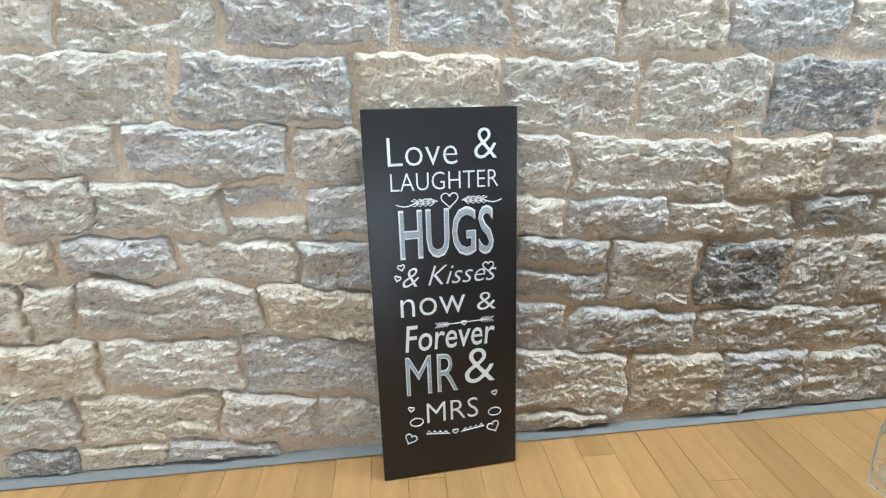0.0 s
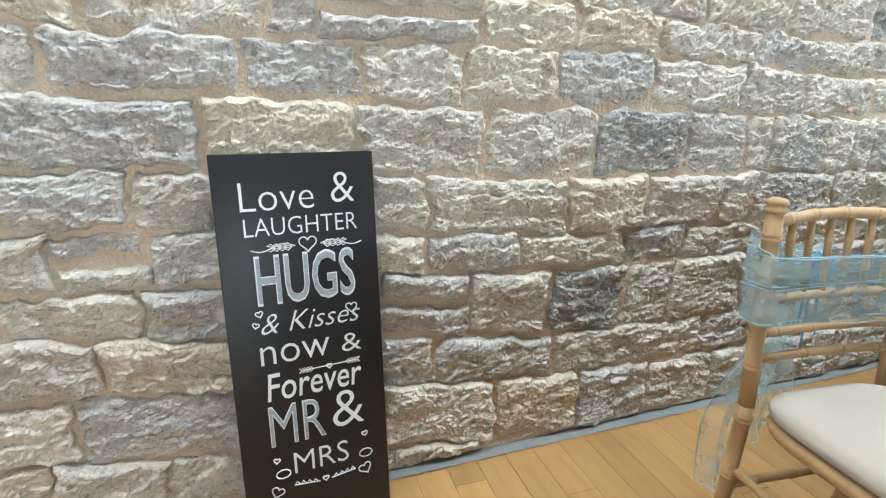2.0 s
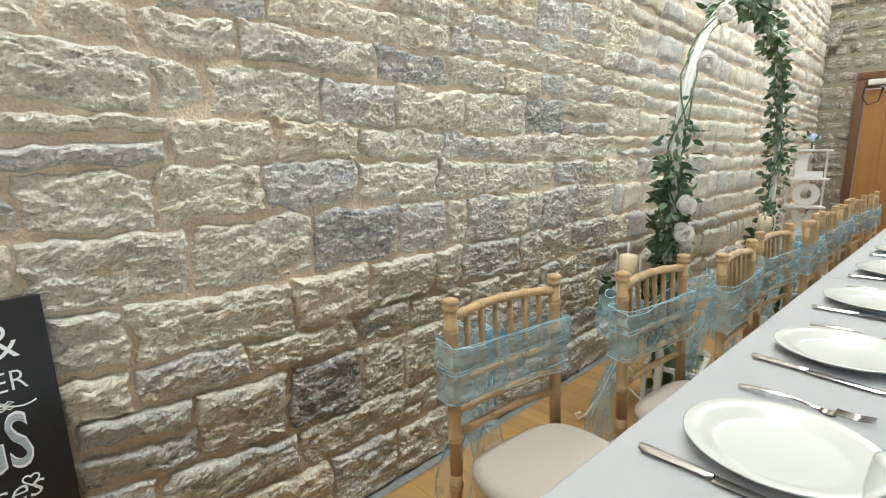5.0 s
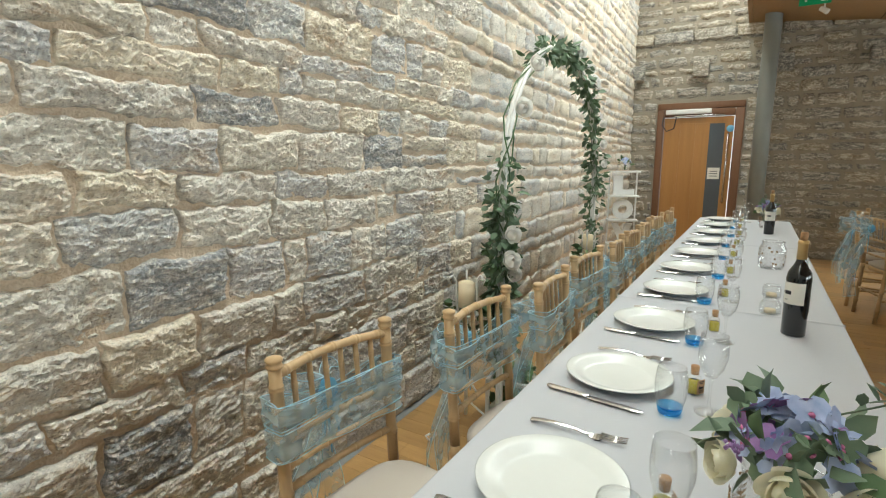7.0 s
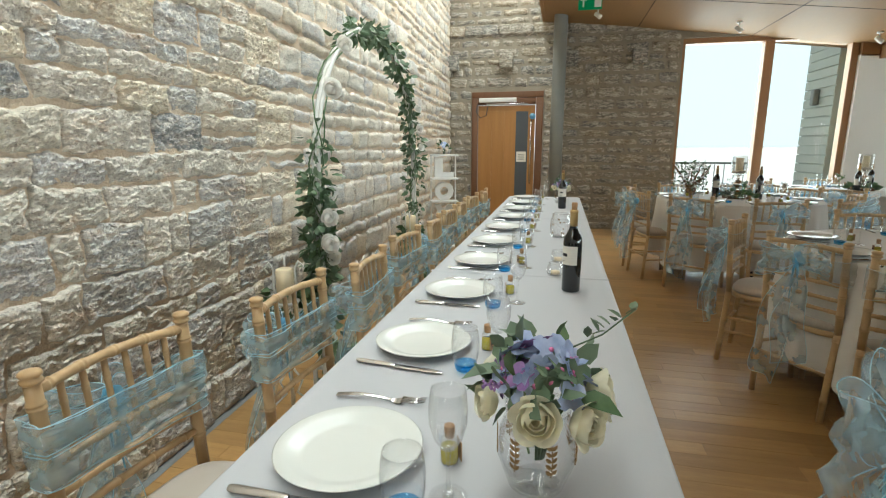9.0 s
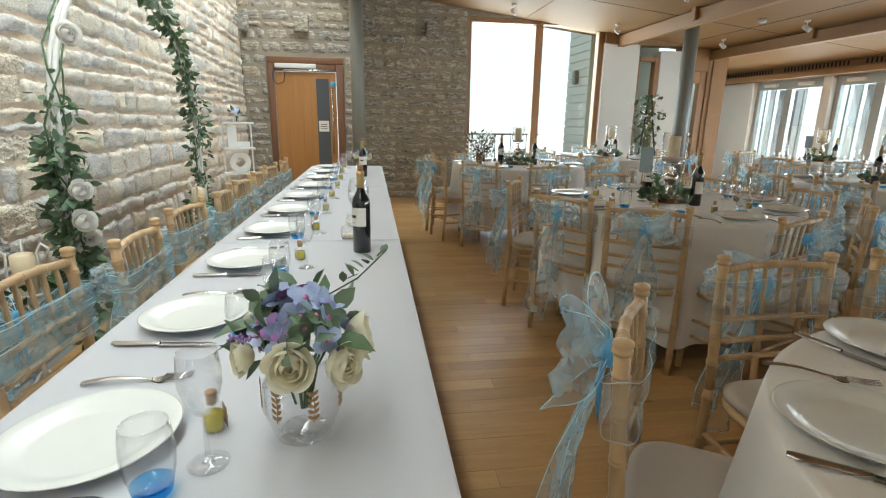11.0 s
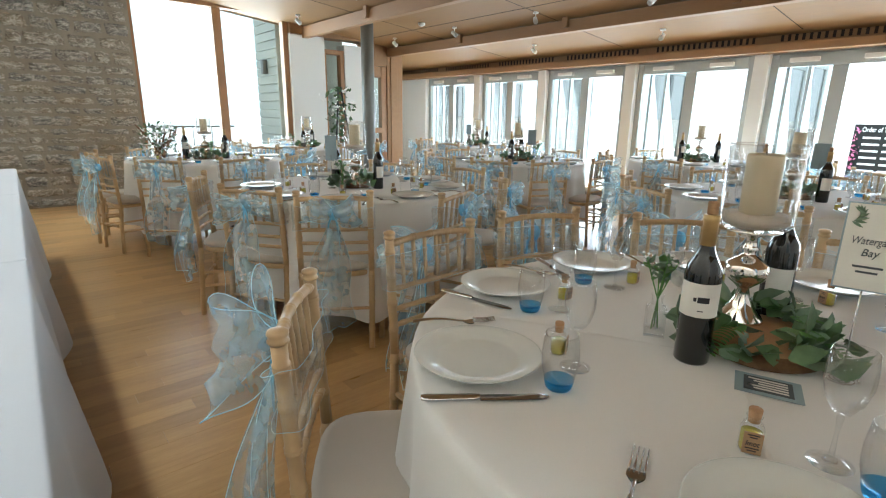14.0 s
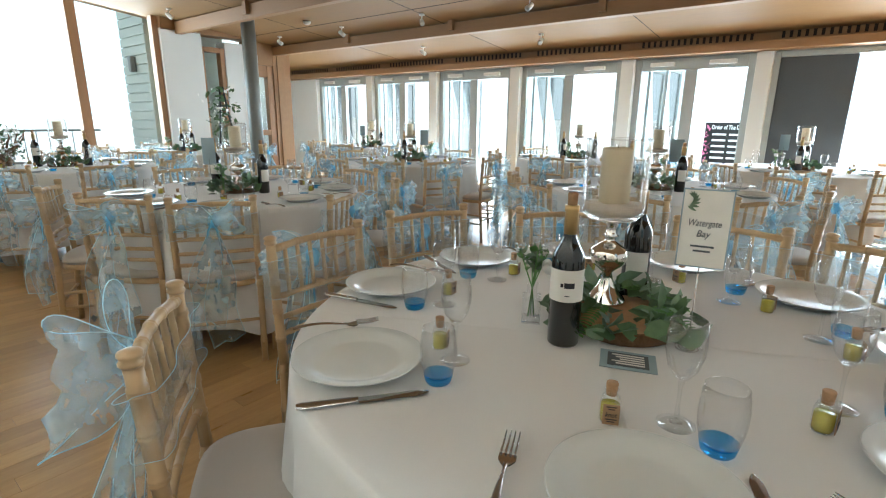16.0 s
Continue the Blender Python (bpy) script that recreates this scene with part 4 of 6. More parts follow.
def make_chair(variant, big=1.0, wrapped=False):
    """Seat faces -y from a back at y = 0; origin on the floor under the middle of the back."""
    ch = thing("chiavari_chair", "limewashed beech chiavari chair, ivory cushion, blue organza sash", "chair", "chiavari chairs")
    hw = 0.192
    nodes = [0.14, 0.28, 0.42, 0.62, 0.78, 0.90]
    for s in (-1, 1):
        a, b = (s * hw * 0.97, 0.032, 0.0), (s * hw, 0.005, 0.46)
        c = (s * hw, 0.03, 0.885)
        bm = bamboo(a, b, 0.0165, [0.25, 0.6, 0.93])
        bamboo(b, c, 0.0165, [0.22, 0.45, 0.68, 0.88], bm=bm)
        lathe([(0.0165, 0), (0.021, 0.004), (0.021, 0.010), (0.017, 0.014), (0.0215, 0.020), (0.0205, 0.027), (0.012, 0.031), (0, 0.032)], 10, bm, at=pose(s * hw, 0.03, 0.883))
        part("back_post", bm, M_WOOD, ch)
        f = bamboo((s * 0.185, -0.37, 0.0), (s * 0.18, -0.355, 0.44), 0.0165, [0.2, 0.5, 0.82])
        part("front_leg", f, M_WOOD, ch)
        for z, y0, y1 in ((0.20, 0.020, -0.362), (0.29, 0.015, -0.360)):
            part("side_stretcher", bamboo((s * 0.187, y0, z), (s * 0.182, y1, z), 0.0095, [0.3, 0.7]), M_WOOD, ch)
    part("top_rail", bamboo((-hw, 0.028, 0.865), (hw, 0.028, 0.865), 0.0125, [0.08, 0.29, 0.5, 0.71, 0.92], bow=0.022, axis=(0, 0.8, 0.5)), M_WOOD, ch)
    part("mid_rail", bamboo((-hw, 0.018, 0.70), (hw, 0.018, 0.70), 0.011, [0.08, 0.29, 0.5, 0.71, 0.92], bow=0.012), M_WOOD, ch)
    for z, y in ((0.625, 0.013), (0.565, 0.01)):
        part("lower_rail", bamboo((-hw, y, z), (hw, y, z), 0.010, [0.12, 0.37, 0.63, 0.88], bow=0.012), M_WOOD, ch)
    for i in range(6):
        x = -0.135 + i * 0.054
        b = 1 - (x / hw) ** 2
        part("spindle", bamboo((x, 0.018 + 0.012 * b, 0.70), (x, 0.028 + 0.018 * b, 0.865 + 0.011 * b), 0.0075, [0.3, 0.7]), M_WOOD, ch)
    for y, z in ((-0.362, 0.24), (0.018, 0.24)):
        part("cross_stretcher", bamboo((-0.182, y, z), (0.182, y, z), 0.0095, [0.2, 0.5, 0.8]), M_WOOD, ch)
    fr = bmesh.new()
    n = 32
    ring = lambda k, g, z: (Vector((math.copysign(abs(math.cos(k)) ** 0.55, math.cos(k)) * (0.195 + g), -0.185 + math.copysign(abs(math.sin(k)) ** 0.55, math.sin(k)) * (0.19 + g), z)))
    rows = []
    for g, z in ((-0.03, 0.425), (0.0, 0.425), (0.004, 0.440), (0.0, 0.452), (-0.03, 0.452)):
        rows.append([fr.verts.new(ring(2 * math.pi * k / n, g, z)) for k in range(n)])
    for a, b in zip(rows, rows[1:]):
        for k in range(n):
            fr.faces.new((a[k], a[(k + 1) % n], b[(k + 1) % n], b[k]))
    fr.faces.new(rows[0])
    fr.faces.new(rows[-1])
    part("seat_frame", fr, M_WOOD, ch)
    cu = bmesh.new()
    rows = []
    for g, z in ((-0.012, 0.453), (0.004, 0.465), (0.003, 0.482), (-0.02, 0.494), (-0.07, 0.499), (-0.12, 0.500)):
        rows.append([cu.verts.new(ring(2 * math.pi * k / n, g, z)) for k in range(n)])
    for a, b in zip(rows, rows[1:]):
        for k in range(n):
            cu.faces.new((a[k], a[(k + 1) % n], b[(k + 1) % n], b[k]))
    cu.faces.new(rows[-1])
    cu.faces.new(rows[0])
    part("cushion", cu, M_CUSHION, ch, "ivory cloth cushion")
    r = random.Random(variant)
    # sash round the back
    z0, z1 = (0.650, 0.80) if wrapped else (0.69, 0.82)
    zk = 0.745 if wrapped else 0.795    # height of the knot

    def band(u, v):
        a = 2 * math.pi * u
        ex = 0.218
        x = ex * max(-1, min(1, 1.25 * math.cos(a)))
        y = 0.02 + math.copysign(min(1, 1.5 * abs(math.sin(a))), math.sin(a)) * 0.036 + 0.005 * math.sin(9 * a + v * 5)
        pinch = math.exp(-((a - math.pi / 2) / 0.5) ** 2) * 0.75
        zm = zk - 0.02 + 0.01 * math.sin(a + variant)
        h = (z1 - z0) * (1 - pinch)
        return (x, y + 0.004 * math.sin(v * 22 + a * 2), zm + (v - 0.5) * h + 0.004 * math.sin(2 * a + variant + v * 4))
    b = sheet(band, 72, 12)
    eb = edge_of(b, 0.0012 if wrapped else 0.0007)
    sash = part("sash", b, M_ORGANZA if wrapped else M_SHEER, ch, "sheer pale blue organza sash")
    part("sash_hem", eb, M_HEM, sash)
    for lay in range(2 if wrapped else 0):
        low, tall, lean = (0.662, 0.075, 0.006) if lay else (0.735, 0.060, -0.006)

        def wrap(u, v):
            a = 2 * math.pi * u
            x = 0.214 * max(-1, min(1, 1.25 * math.cos(a)))
            y = 0.02 + math.copysign(min(1, 1.5 * abs(math.sin(a))), math.sin(a)) * 0.033 + 0.006 * math.sin(v * 17 + a * 3 + lay)
            pinch = math.exp(-((a - math.pi / 2) / 0.5) ** 2) * 0.6
            mid = low + tall / 2 + (0.745 - low - tall / 2) * pinch
            return (x, y, mid + (v - 0.5) * tall * (1 - pinch) + lean * x / 0.2 + 0.003 * math.sin(2 * a + variant + lay))
        wb = sheet(wrap, 60, 10)
        ew = edge_of(wb)
        part("inner_wrap", wb, M_ORGANZA, sash)
        part("wrap_hem", ew, M_HEM, sash)
    knot = lathe([(0, -0.036), (0.018, -0.03), (0.027, -0.01), (0.027, 0.01), (0.018, 0.03), (0, 0.036)], 14, at=pose(0, 0.068, zk))
    for v in knot.verts:
        v.co += 0.004 * Vector((noise.noise(v.co * 60), noise.noise(v.co * 50 + Vector((5, 0, 0))), 0))
    part("knot", knot, M_ORGANZA_DEEP, sash, "gathered bright blue knot")
    turn = r.uniform(-10, 10)
    for s in (-1, 1):
        lp = move(bow_loop(s, variant * 3 + s, r.uniform(0.11, 0.15) * big, big), pose(0, 0.070, zk + 0.003, 0, s * r.uniform(-32, 8), turn))
        el = edge_of(lp)
        o = part("bow_loop", lp, M_ORGANZA, sash)
        part("bow_hem", el, M_HEM, sash)
        tl = move(tail(s, variant * 5 + s, r.uniform(0.48, 0.66), 0.145 * big), pose(0, 0.075, zk - 0.01, 0, 0, turn))
        el = edge_of(tl)
        part("tail", tl, M_ORGANZA, sash)
        part("tail_hem", el, M_HEM, sash)
    for i in range(3):
        x = r.uniform(-0.06, 0.06)
        part("gather", tube([(0.0, 0.082, zk), (x * 0.6, 0.088, zk - 0.045), (x, 0.085, zk - 0.145 - 0.03 * i)], [0.007, 0.005, 0.002], 5), M_ORGANZA_DEEP, sash)
    return ch


CHAIRS = [make_chair(k) for k in range(4)] + [make_chair(9, 1.55)] + [make_chair(k, 0.74, True) for k in (5, 6, 7)]
for c in CHAIRS:
    c.location = (0, 0, 0)
used = [False] * 8


def chair(x, y, face, i, wrapped=False):
    """A chair whose back stands at (x, y); face: the way its back looks, in degrees from +y."""
    m = pose(x, y, 0, 0, 0, face)
    k = 5 + i % 3 if wrapped else 4 if i < 0 else i % 4
    if not used[k]:
        used[k] = True
        CHAIRS[k].matrix_basis = m
        return CHAIRS[k]
    return copy_thing(CHAIRS[k], m)


# ---- table ware, built once and copied ----
PLATE = [(0, 0.004), (0.088, 0.004), (0.095, 0.006), (0.115, 0.016), (0.139, 0.021), (0.1415, 0.0235), (0.139, 0.0245), (0.116, 0.020), (0.097, 0.0105), (0.086, 0.0085), (0, 0.008)]


def slim(profile, k, h=1.0):
    """The same turned shape, narrower by k and lower by h."""
    return [(r * k, z * h) for r, z in profile]


def make_plate():
    t = thing("dinner_plate", "white glazed china dinner plate with a broad rim", "plate", "dinner plates")
    part("plate_body", lathe(slim(PLATE, 0.925), 56), M_CHINA, t)
    part("foot_ring", lathe([(0.070, 0.0), (0.078, 0.0), (0.080, 0.0045), (0.068, 0.0045)], 40), M_CHINA, t)
    return t


def make_knife():
    t = thing("table_knife", "polished steel table knife lying on the cloth", "knife", "table knives")
    h = sheet(lambda u, v: (0.009 * (0.8 + 0.35 * u) * math.cos(2 * math.pi * v) * (1 if 0.02 < u < 0.99 else 0.6), -0.115 + 0.105 * (1 - u), 0.0055 + 0.0045 * math.sin(2 * math.pi * v)), 12, 10)
    part("handle", h, M_STEEL, t)
    bl = sheet(lambda u, v: ((v - 0.5) * 0.019 * (1 - max(0, u - 0.8) ** 2 * 18) + 0.002, -0.01 + 0.125 * u, 0.0045 + 0.0012 * (1 - abs(2 * v - 1))), 16, 4)
    sheet(lambda u, v: ((v - 0.5) * 0.019 * (1 - max(0, u - 0.8) ** 2 * 18) + 0.002, -0.01 + 0.125 * u, 0.0038), 16, 4, bl)
    part("blade", bl, M_STEEL, t)
    return t


def make_fork():
    t = thing("table_fork", "polished steel table fork lying on the cloth", "fork", "table forks")
    arch = lambda u: 0.004 + 0.010 * math.sin(math.pi * min(1, u * 1.1)) * (u > 0.0) * 0.6
    h = sheet(lambda u, v: (0.0085 * (1.0 - 0.62 * min(1, u * 1.25)) * math.cos(2 * math.pi * v), -0.105 + 0.125 * u, arch(u) + 0.0026 * math.sin(2 * math.pi * v)), 16, 8)
    part("handle", h, M_STEEL, t)
    hd = sheet(lambda u, v: ((v - 0.5) * (0.008 + 0.018 * min(1, u * 1.6)), 0.018 + 0.026 * u, arch(0.9) - 0.002 * math.sin(math.pi * u)), 8, 6)
    sheet(lambda u, v: ((v - 0.5) * (0.008 + 0.018 * min(1, u * 1.6)), 0.018 + 0.026 * u, arch(0.9) - 0.0022 - 0.002 * math.sin(math.pi * u)), 8, 6, hd)
    part("head", hd, M_STEEL, t)
    for i in range(4):
        x = -0.0105 + i * 0.007
        part("tine", tube([(x, 0.042, 0.0068), (x, 0.070, 0.0055), (x, 0.095, 0.0095)], [0.0019, 0.0017, 0.0010], 6), M_STEEL, t)
    return t


def make_tumbler():
    t = thing("glass_tumbler", "clear rounded tumbler with a thick blue glass base", "glass", "blue-based tumblers")
    part("bowl", lathe(slim([(0.0310, 0.020), (0.0362, 0.040), (0.038, 0.055), (0.0385, 0.075), (0.036, 0.098), (0.0335, 0.112), (0.0325, 0.112), (0.035, 0.097), (0.0372, 0.075), (0.0366, 0.055), (0.0350, 0.040), (0.0298, 0.020)], 0.9, 0.97), 32, cap=False), M_GLASS, t)
    part("base", lathe(slim([(0, 0.0), (0.024, 0.0), (0.0275, 0.004), (0.0310, 0.0198), (0.0294, 0.0198), (0.024, 0.012), (0, 0.010)], 0.9, 0.97), 32), M_GLASS_BLUE, t, "blue tinted glass base")
    part("rim", lathe(slim([(0.0325, 0.112), (0.033, 0.1135), (0.0336, 0.112)], 0.9, 0.97), 32, cap=False), M_GLASS, t)
    return t


def make_wineglass():
    t = thing("wine_glass", "clear stemmed wine glass standing empty", "glass", "wine glasses")
    part("bowl", lathe(slim([(0.004, 0.082), (0.014, 0.086), (0.027, 0.104), (0.0345, 0.130), (0.035, 0.150), (0.0315, 0.182), (0.0308, 0.182), (0.034, 0.150), (0.0335, 0.130), (0.026, 0.105), (0.012, 0.088), (0, 0.086)], 0.87, 1.0), 32, cap=False), M_GLASS, t)
    part("stem", lathe(slim([(0.012, 0.004), (0.005, 0.012), (0.0036, 0.035), (0.0038, 0.062), (0.0055, 0.075), (0.0045, 0.0815)], 0.87, 1.0), 14), M_GLASS, t)
    part("foot", lathe(slim([(0, 0.0), (0.034, 0.0), (0.035, 0.0015), (0.020, 0.003), (0.006, 0.007), (0, 0.0075)], 0.87, 1.0), 32), M_GLASS, t)
    return t


def make_favour():
    t = thing("favour_bottle", "tiny corked bottle of yellow cordial with a kraft tag", "bottle", "wedding favour bottles")
    part("liquid", lathe(slim([(0, 0.002), (0.0165, 0.002), (0.0175, 0.006), (0.0175, 0.036), (0, 0.037)], 0.86, 0.88), 18), M_LIME, t, "yellow cordial")
    part("glass_body", lathe(slim([(0, 0.0), (0.018, 0.0), (0.0195, 0.003), (0.0195, 0.042), (0.016, 0.052), (0.0115, 0.055), (0.0115, 0.063), (0.0135, 0.066), (0.0115, 0.067)], 0.86, 0.88), 18, cap=False), M_GLASS, t)
    part("cork", lathe(slim([(0.0095, 0.055), (0.0105, 0.067), (0.0115, 0.078), (0.0105, 0.080), (0, 0.080)], 0.86, 0.88), 12), M_CORK, t, "brown cork stopper")
    tg = part("tag", boxed((-0.013, -0.0190, 0.004), (0.013, -0.0175, 0.040), 0.0006), M_KRAFT, t, "brown kraft paper tag")
    bm = lettering("knot", 0.012, 0.018, shear=0.2)
    part("word", move(bm, pose(0, -0.0195, 0.018, 90, 0, 0)), M_INK, tg, smooth=False)
    for z, w in ((0.035, 0.016), (0.031, 0.010), (0.013, 0.018), (0.009, 0.012)):
        part("writing_bar", boxed((-w / 2, -0.0197, z), (w / 2, -0.0191, z + 0.0016)), M_INK, tg, smooth=False)
    return t


def make_wine(label_mat=M_LABEL):
    t = thing("wine_bottle", "dark glass bottle of red wine, cream label, gold foil neck", "bottle", "wine bottles")
    part("bottle_body", lathe(slim([(0, 0.012), (0.020, 0.004), (0.034, 0.0), (0.0365, 0.004), (0.0370, 0.185), (0.034, 0.203), (0.022, 0.222), (0.0150, 0.238), (0.0145, 0.29), (0.0155, 0.292), (0.0155, 0.299), (0, 0.299)], 0.935, 1.02), 32), M_BOTTLE, t)
    part("foil", lathe(slim([(0.0150, 0.243), (0.0152, 0.243), (0.0150, 0.2895), (0.0162, 0.2915), (0.0162, 0.302), (0, 0.3025)], 0.935, 1.02), 24), M_FOIL, t, "gold foil capsule")
    part("stopper", lathe(slim([(0.0105, 0.303), (0.0115, 0.325), (0.010, 0.328), (0, 0.328)], 0.935, 1.02), 14), M_CORK, t, "cork stopper")
    lb = sheet(lambda u, v: (0.0352 * math.sin((u - 0.5) * 3.0), -0.0352 * math.cos((u - 0.5) * 3.0), 0.105 + 0.070 * v), 22, 1)
    lab = part("front_label", lb, label_mat, t, "cream paper label")
    bl = sheet(lambda u, v: (-0.0352 * math.sin((u - 0.5) * 1.7), 0.0352 * math.cos((u - 0.5) * 1.7), 0.075 + 0.075 * v), 14, 1)
    part("back_label", bl, label_mat, t)
    for a0, a1, z0, z1 in ((-0.42, -0.25, 0.138, 0.146), (-0.20, 0.42, 0.136, 0.148), (-0.15, 0.15, 0.118, 0.120)):
        part("writing_bar", sheet(lambda u, v: (0.0356 * math.sin(a0 + (a1 - a0) * u), -0.0356 * math.cos(a0 + (a1 - a0) * u), z0 + (z1 - z0) * v), 6, 1), M_INK, lab, smooth=False)
    return t


PROTO = {"plate": make_plate(), "knife": make_knife(), "fork": make_fork(), "tumbler": make_tumbler(), "wineglass": make_wineglass(), "favour": make_favour(), "wine": make_wine()}
fresh = set(PROTO)


def put(kind, m):
    if kind in fresh:
        fresh.discard(kind)
        PROTO[kind].matrix_basis = m
        return PROTO[kind]
    return copy_thing(PROTO[kind], m)


def place_setting(x, y, turn, r, ware=("plate", "knife", "fork", "tumbler", "wineglass", "favour")):
    """A cover laid at (x, y); the guest looks along local +y, turned by degrees about z."""
    base = pose(x, y, TZ + 0.0015, 0, 0, turn)
    spots = {"plate": (0, 0, 0), "knife": (0.142, -0.02, 0), "fork": (-0.195, -0.005, 0), "tumbler": (0.122, 0.134, 0), "wineglass": (0.060, 0.205, 0), "favour": (-0.030, 0.174, 0)}
    for k in ware:
        u, v, _ = spots[k]
        spin = r.uniform(-4, 4) if k in ("knife", "fork") else r.uniform(150, 210) if k == "favour" else r.uniform(0, 360)
        j = 0.012 if k != "plate" else 0.004
        if k == "favour":
            spin = r.uniform(-40, 40) + (180 if r.random() < 0.7 else 0)
        put(k, base @ pose(u + r.uniform(-j, j), v + r.uniform(-j, j), 0, 0, 0, spin))


# ---- flowers and leaves ----
def leaf_faces(bm, at, length, width, bend=0.2):
    """One pointed leaf of six faces along local +y."""
    prof = ((0.0, 0.12), (0.3, 0.9), (0.65, 0.8), (1.0, 0.0))
    L, Rr, C = [], [], []
    for u, w in prof:
        z = -bend * length * u * u
        C.append(bm.verts.new(at @ Vector((0, u * length, z))))
        if w > 0:
            L.append(bm.verts.new(at @ Vector((-w * width / 2, u * length, z + 0.12 * width))))
            Rr.append(bm.verts.new(at @ Vector((w * width / 2, u * length, z + 0.12 * width))))
    for k in range(2):
        bm.faces.new((C[k], C[k + 1], L[k + 1], L[k]))
        bm.faces.new((C[k], Rr[k], Rr[k + 1], C[k + 1]))
    bm.faces.new((C[2], C[3], L[2]))
    bm.faces.new((C[2], Rr[2], C[3]))


def leaves(places, size, ratio, seed):
    bm = bmesh.new()
    r = random.Random(seed)
    for p, d in places:
        m = Matrix.Translation(p) @ Vector(d).to_track_quat('Y', 'Z').to_matrix().to_4x4() @ pose(0, 0, 0, 0, r.uniform(0, 360), 0)
        s = size * r.uniform(0.6, 1.25)
        leaf_faces(bm, m, s, s * ratio, r.uniform(0.05, 0.45))
    return bm


def rose(size, seed, bm=None, at=None):
    """Cupped petals wrapped round a closed heart, the outer ones opening and rolling back."""
    bm = bm or bmesh.new()
    at = at or Matrix()
    r = random.Random(seed)
    for ring, (n, rad, top, flare) in enumerate(((3, 0.20, 66, 0.0), (3, 0.30, 58, 0.05), (4, 0.40, 48, 0.10), (5, 0.50, 36, 0.22), (5, 0.58, 20, 0.42))):
        for k in range(n):
            az = 2 * math.pi * (k + r.uniform(-0.12, 0.12)) / n + ring * 0.7
            span = 2 * math.pi / n * r.uniform(1.25, 1.5)
            reach = radians(top + r.uniform(-8, 8))

            def fn(u, v):
                e = 2 * u - 1
                t = v * (1 - 0.16 * e * e)
                phi = radians(-78) + (reach + radians(78)) * t
                q = az + e * span / 2 * (0.35 + 0.65 * math.sin(math.pi * min(0.9, 0.12 + 0.66 * v)))
                wide = rad * (1 + flare * t ** 3 + 0.04 * math.sin(3 * e + seed + k)) * (1 + 0.06 * e)
                z = 0.46 + rad * math.sin(phi) * 0.95 - flare * 0.28 * max(0, t - 0.8) * 4 * rad
                return at @ (Vector((wide * math.cos(phi) * math.cos(q), wide * math.cos(phi) * math.sin(q), z)) * size * 0.54)
            sheet(fn, 6, 6, bm)
    return bm


def floret(bm, at, s):
    """Four round petals of a hydrangea."""
    for k in range(4):
        m = at @ pose(0, 0, 0, 0, 0, 90 * k)
        pts = [(0, 0, 0), (-0.42, 0.35, 0.10), (-0.38, 0.85, 0.16), (0, 1.05, 0.12), (0.38, 0.85, 0.16), (0.42, 0.35, 0.10)]
        vs = [bm.verts.new(m @ (Vector(p) * s)) for p in pts]
        c = bm.verts.new(m @ (Vector((0, 0.6, 0.06)) * s))
        for a, b in zip(vs, vs[1:] + vs[:1]):
            bm.faces.new((a, b, c))


def dome(n, rad, seed, up=0.15):
    r = random.Random(seed)
    out = []
    while len(out) < n:
        d = Vector((r.gauss(0, 1), r.gauss(0, 1), abs(r.gauss(0, 1)) + up)).normalized()
        out.append((d * rad * r.uniform(0.85, 1.08), d))
    return out
# ---- head table ----
rr = random.Random(3)
HX0, HX1, HY0, HY1 = 0.70, 5.98, -0.155, 0.592
for i in range(3):
    x0 = HX0 + 0.03 + i * 1.75
    tb = thing("trestle_table", "folding trestle table under a white cloth", "table", "head table trestles", pose(x0, 0, 0))
    part("tabletop", boxed((0, HY0 + 0.02, TZ - 0.045), (1.72, HY1 - 0.02, TZ - 0.006), 0.004), M_SLICE, tb)
    for x in (0.15, 1.57):
        for y in (HY0 + 0.08, HY1 - 0.08):
            part("leg", tube([(x, y, 0), (x, y, TZ - 0.046)], 0.014), M_BLACKMETAL, tb)


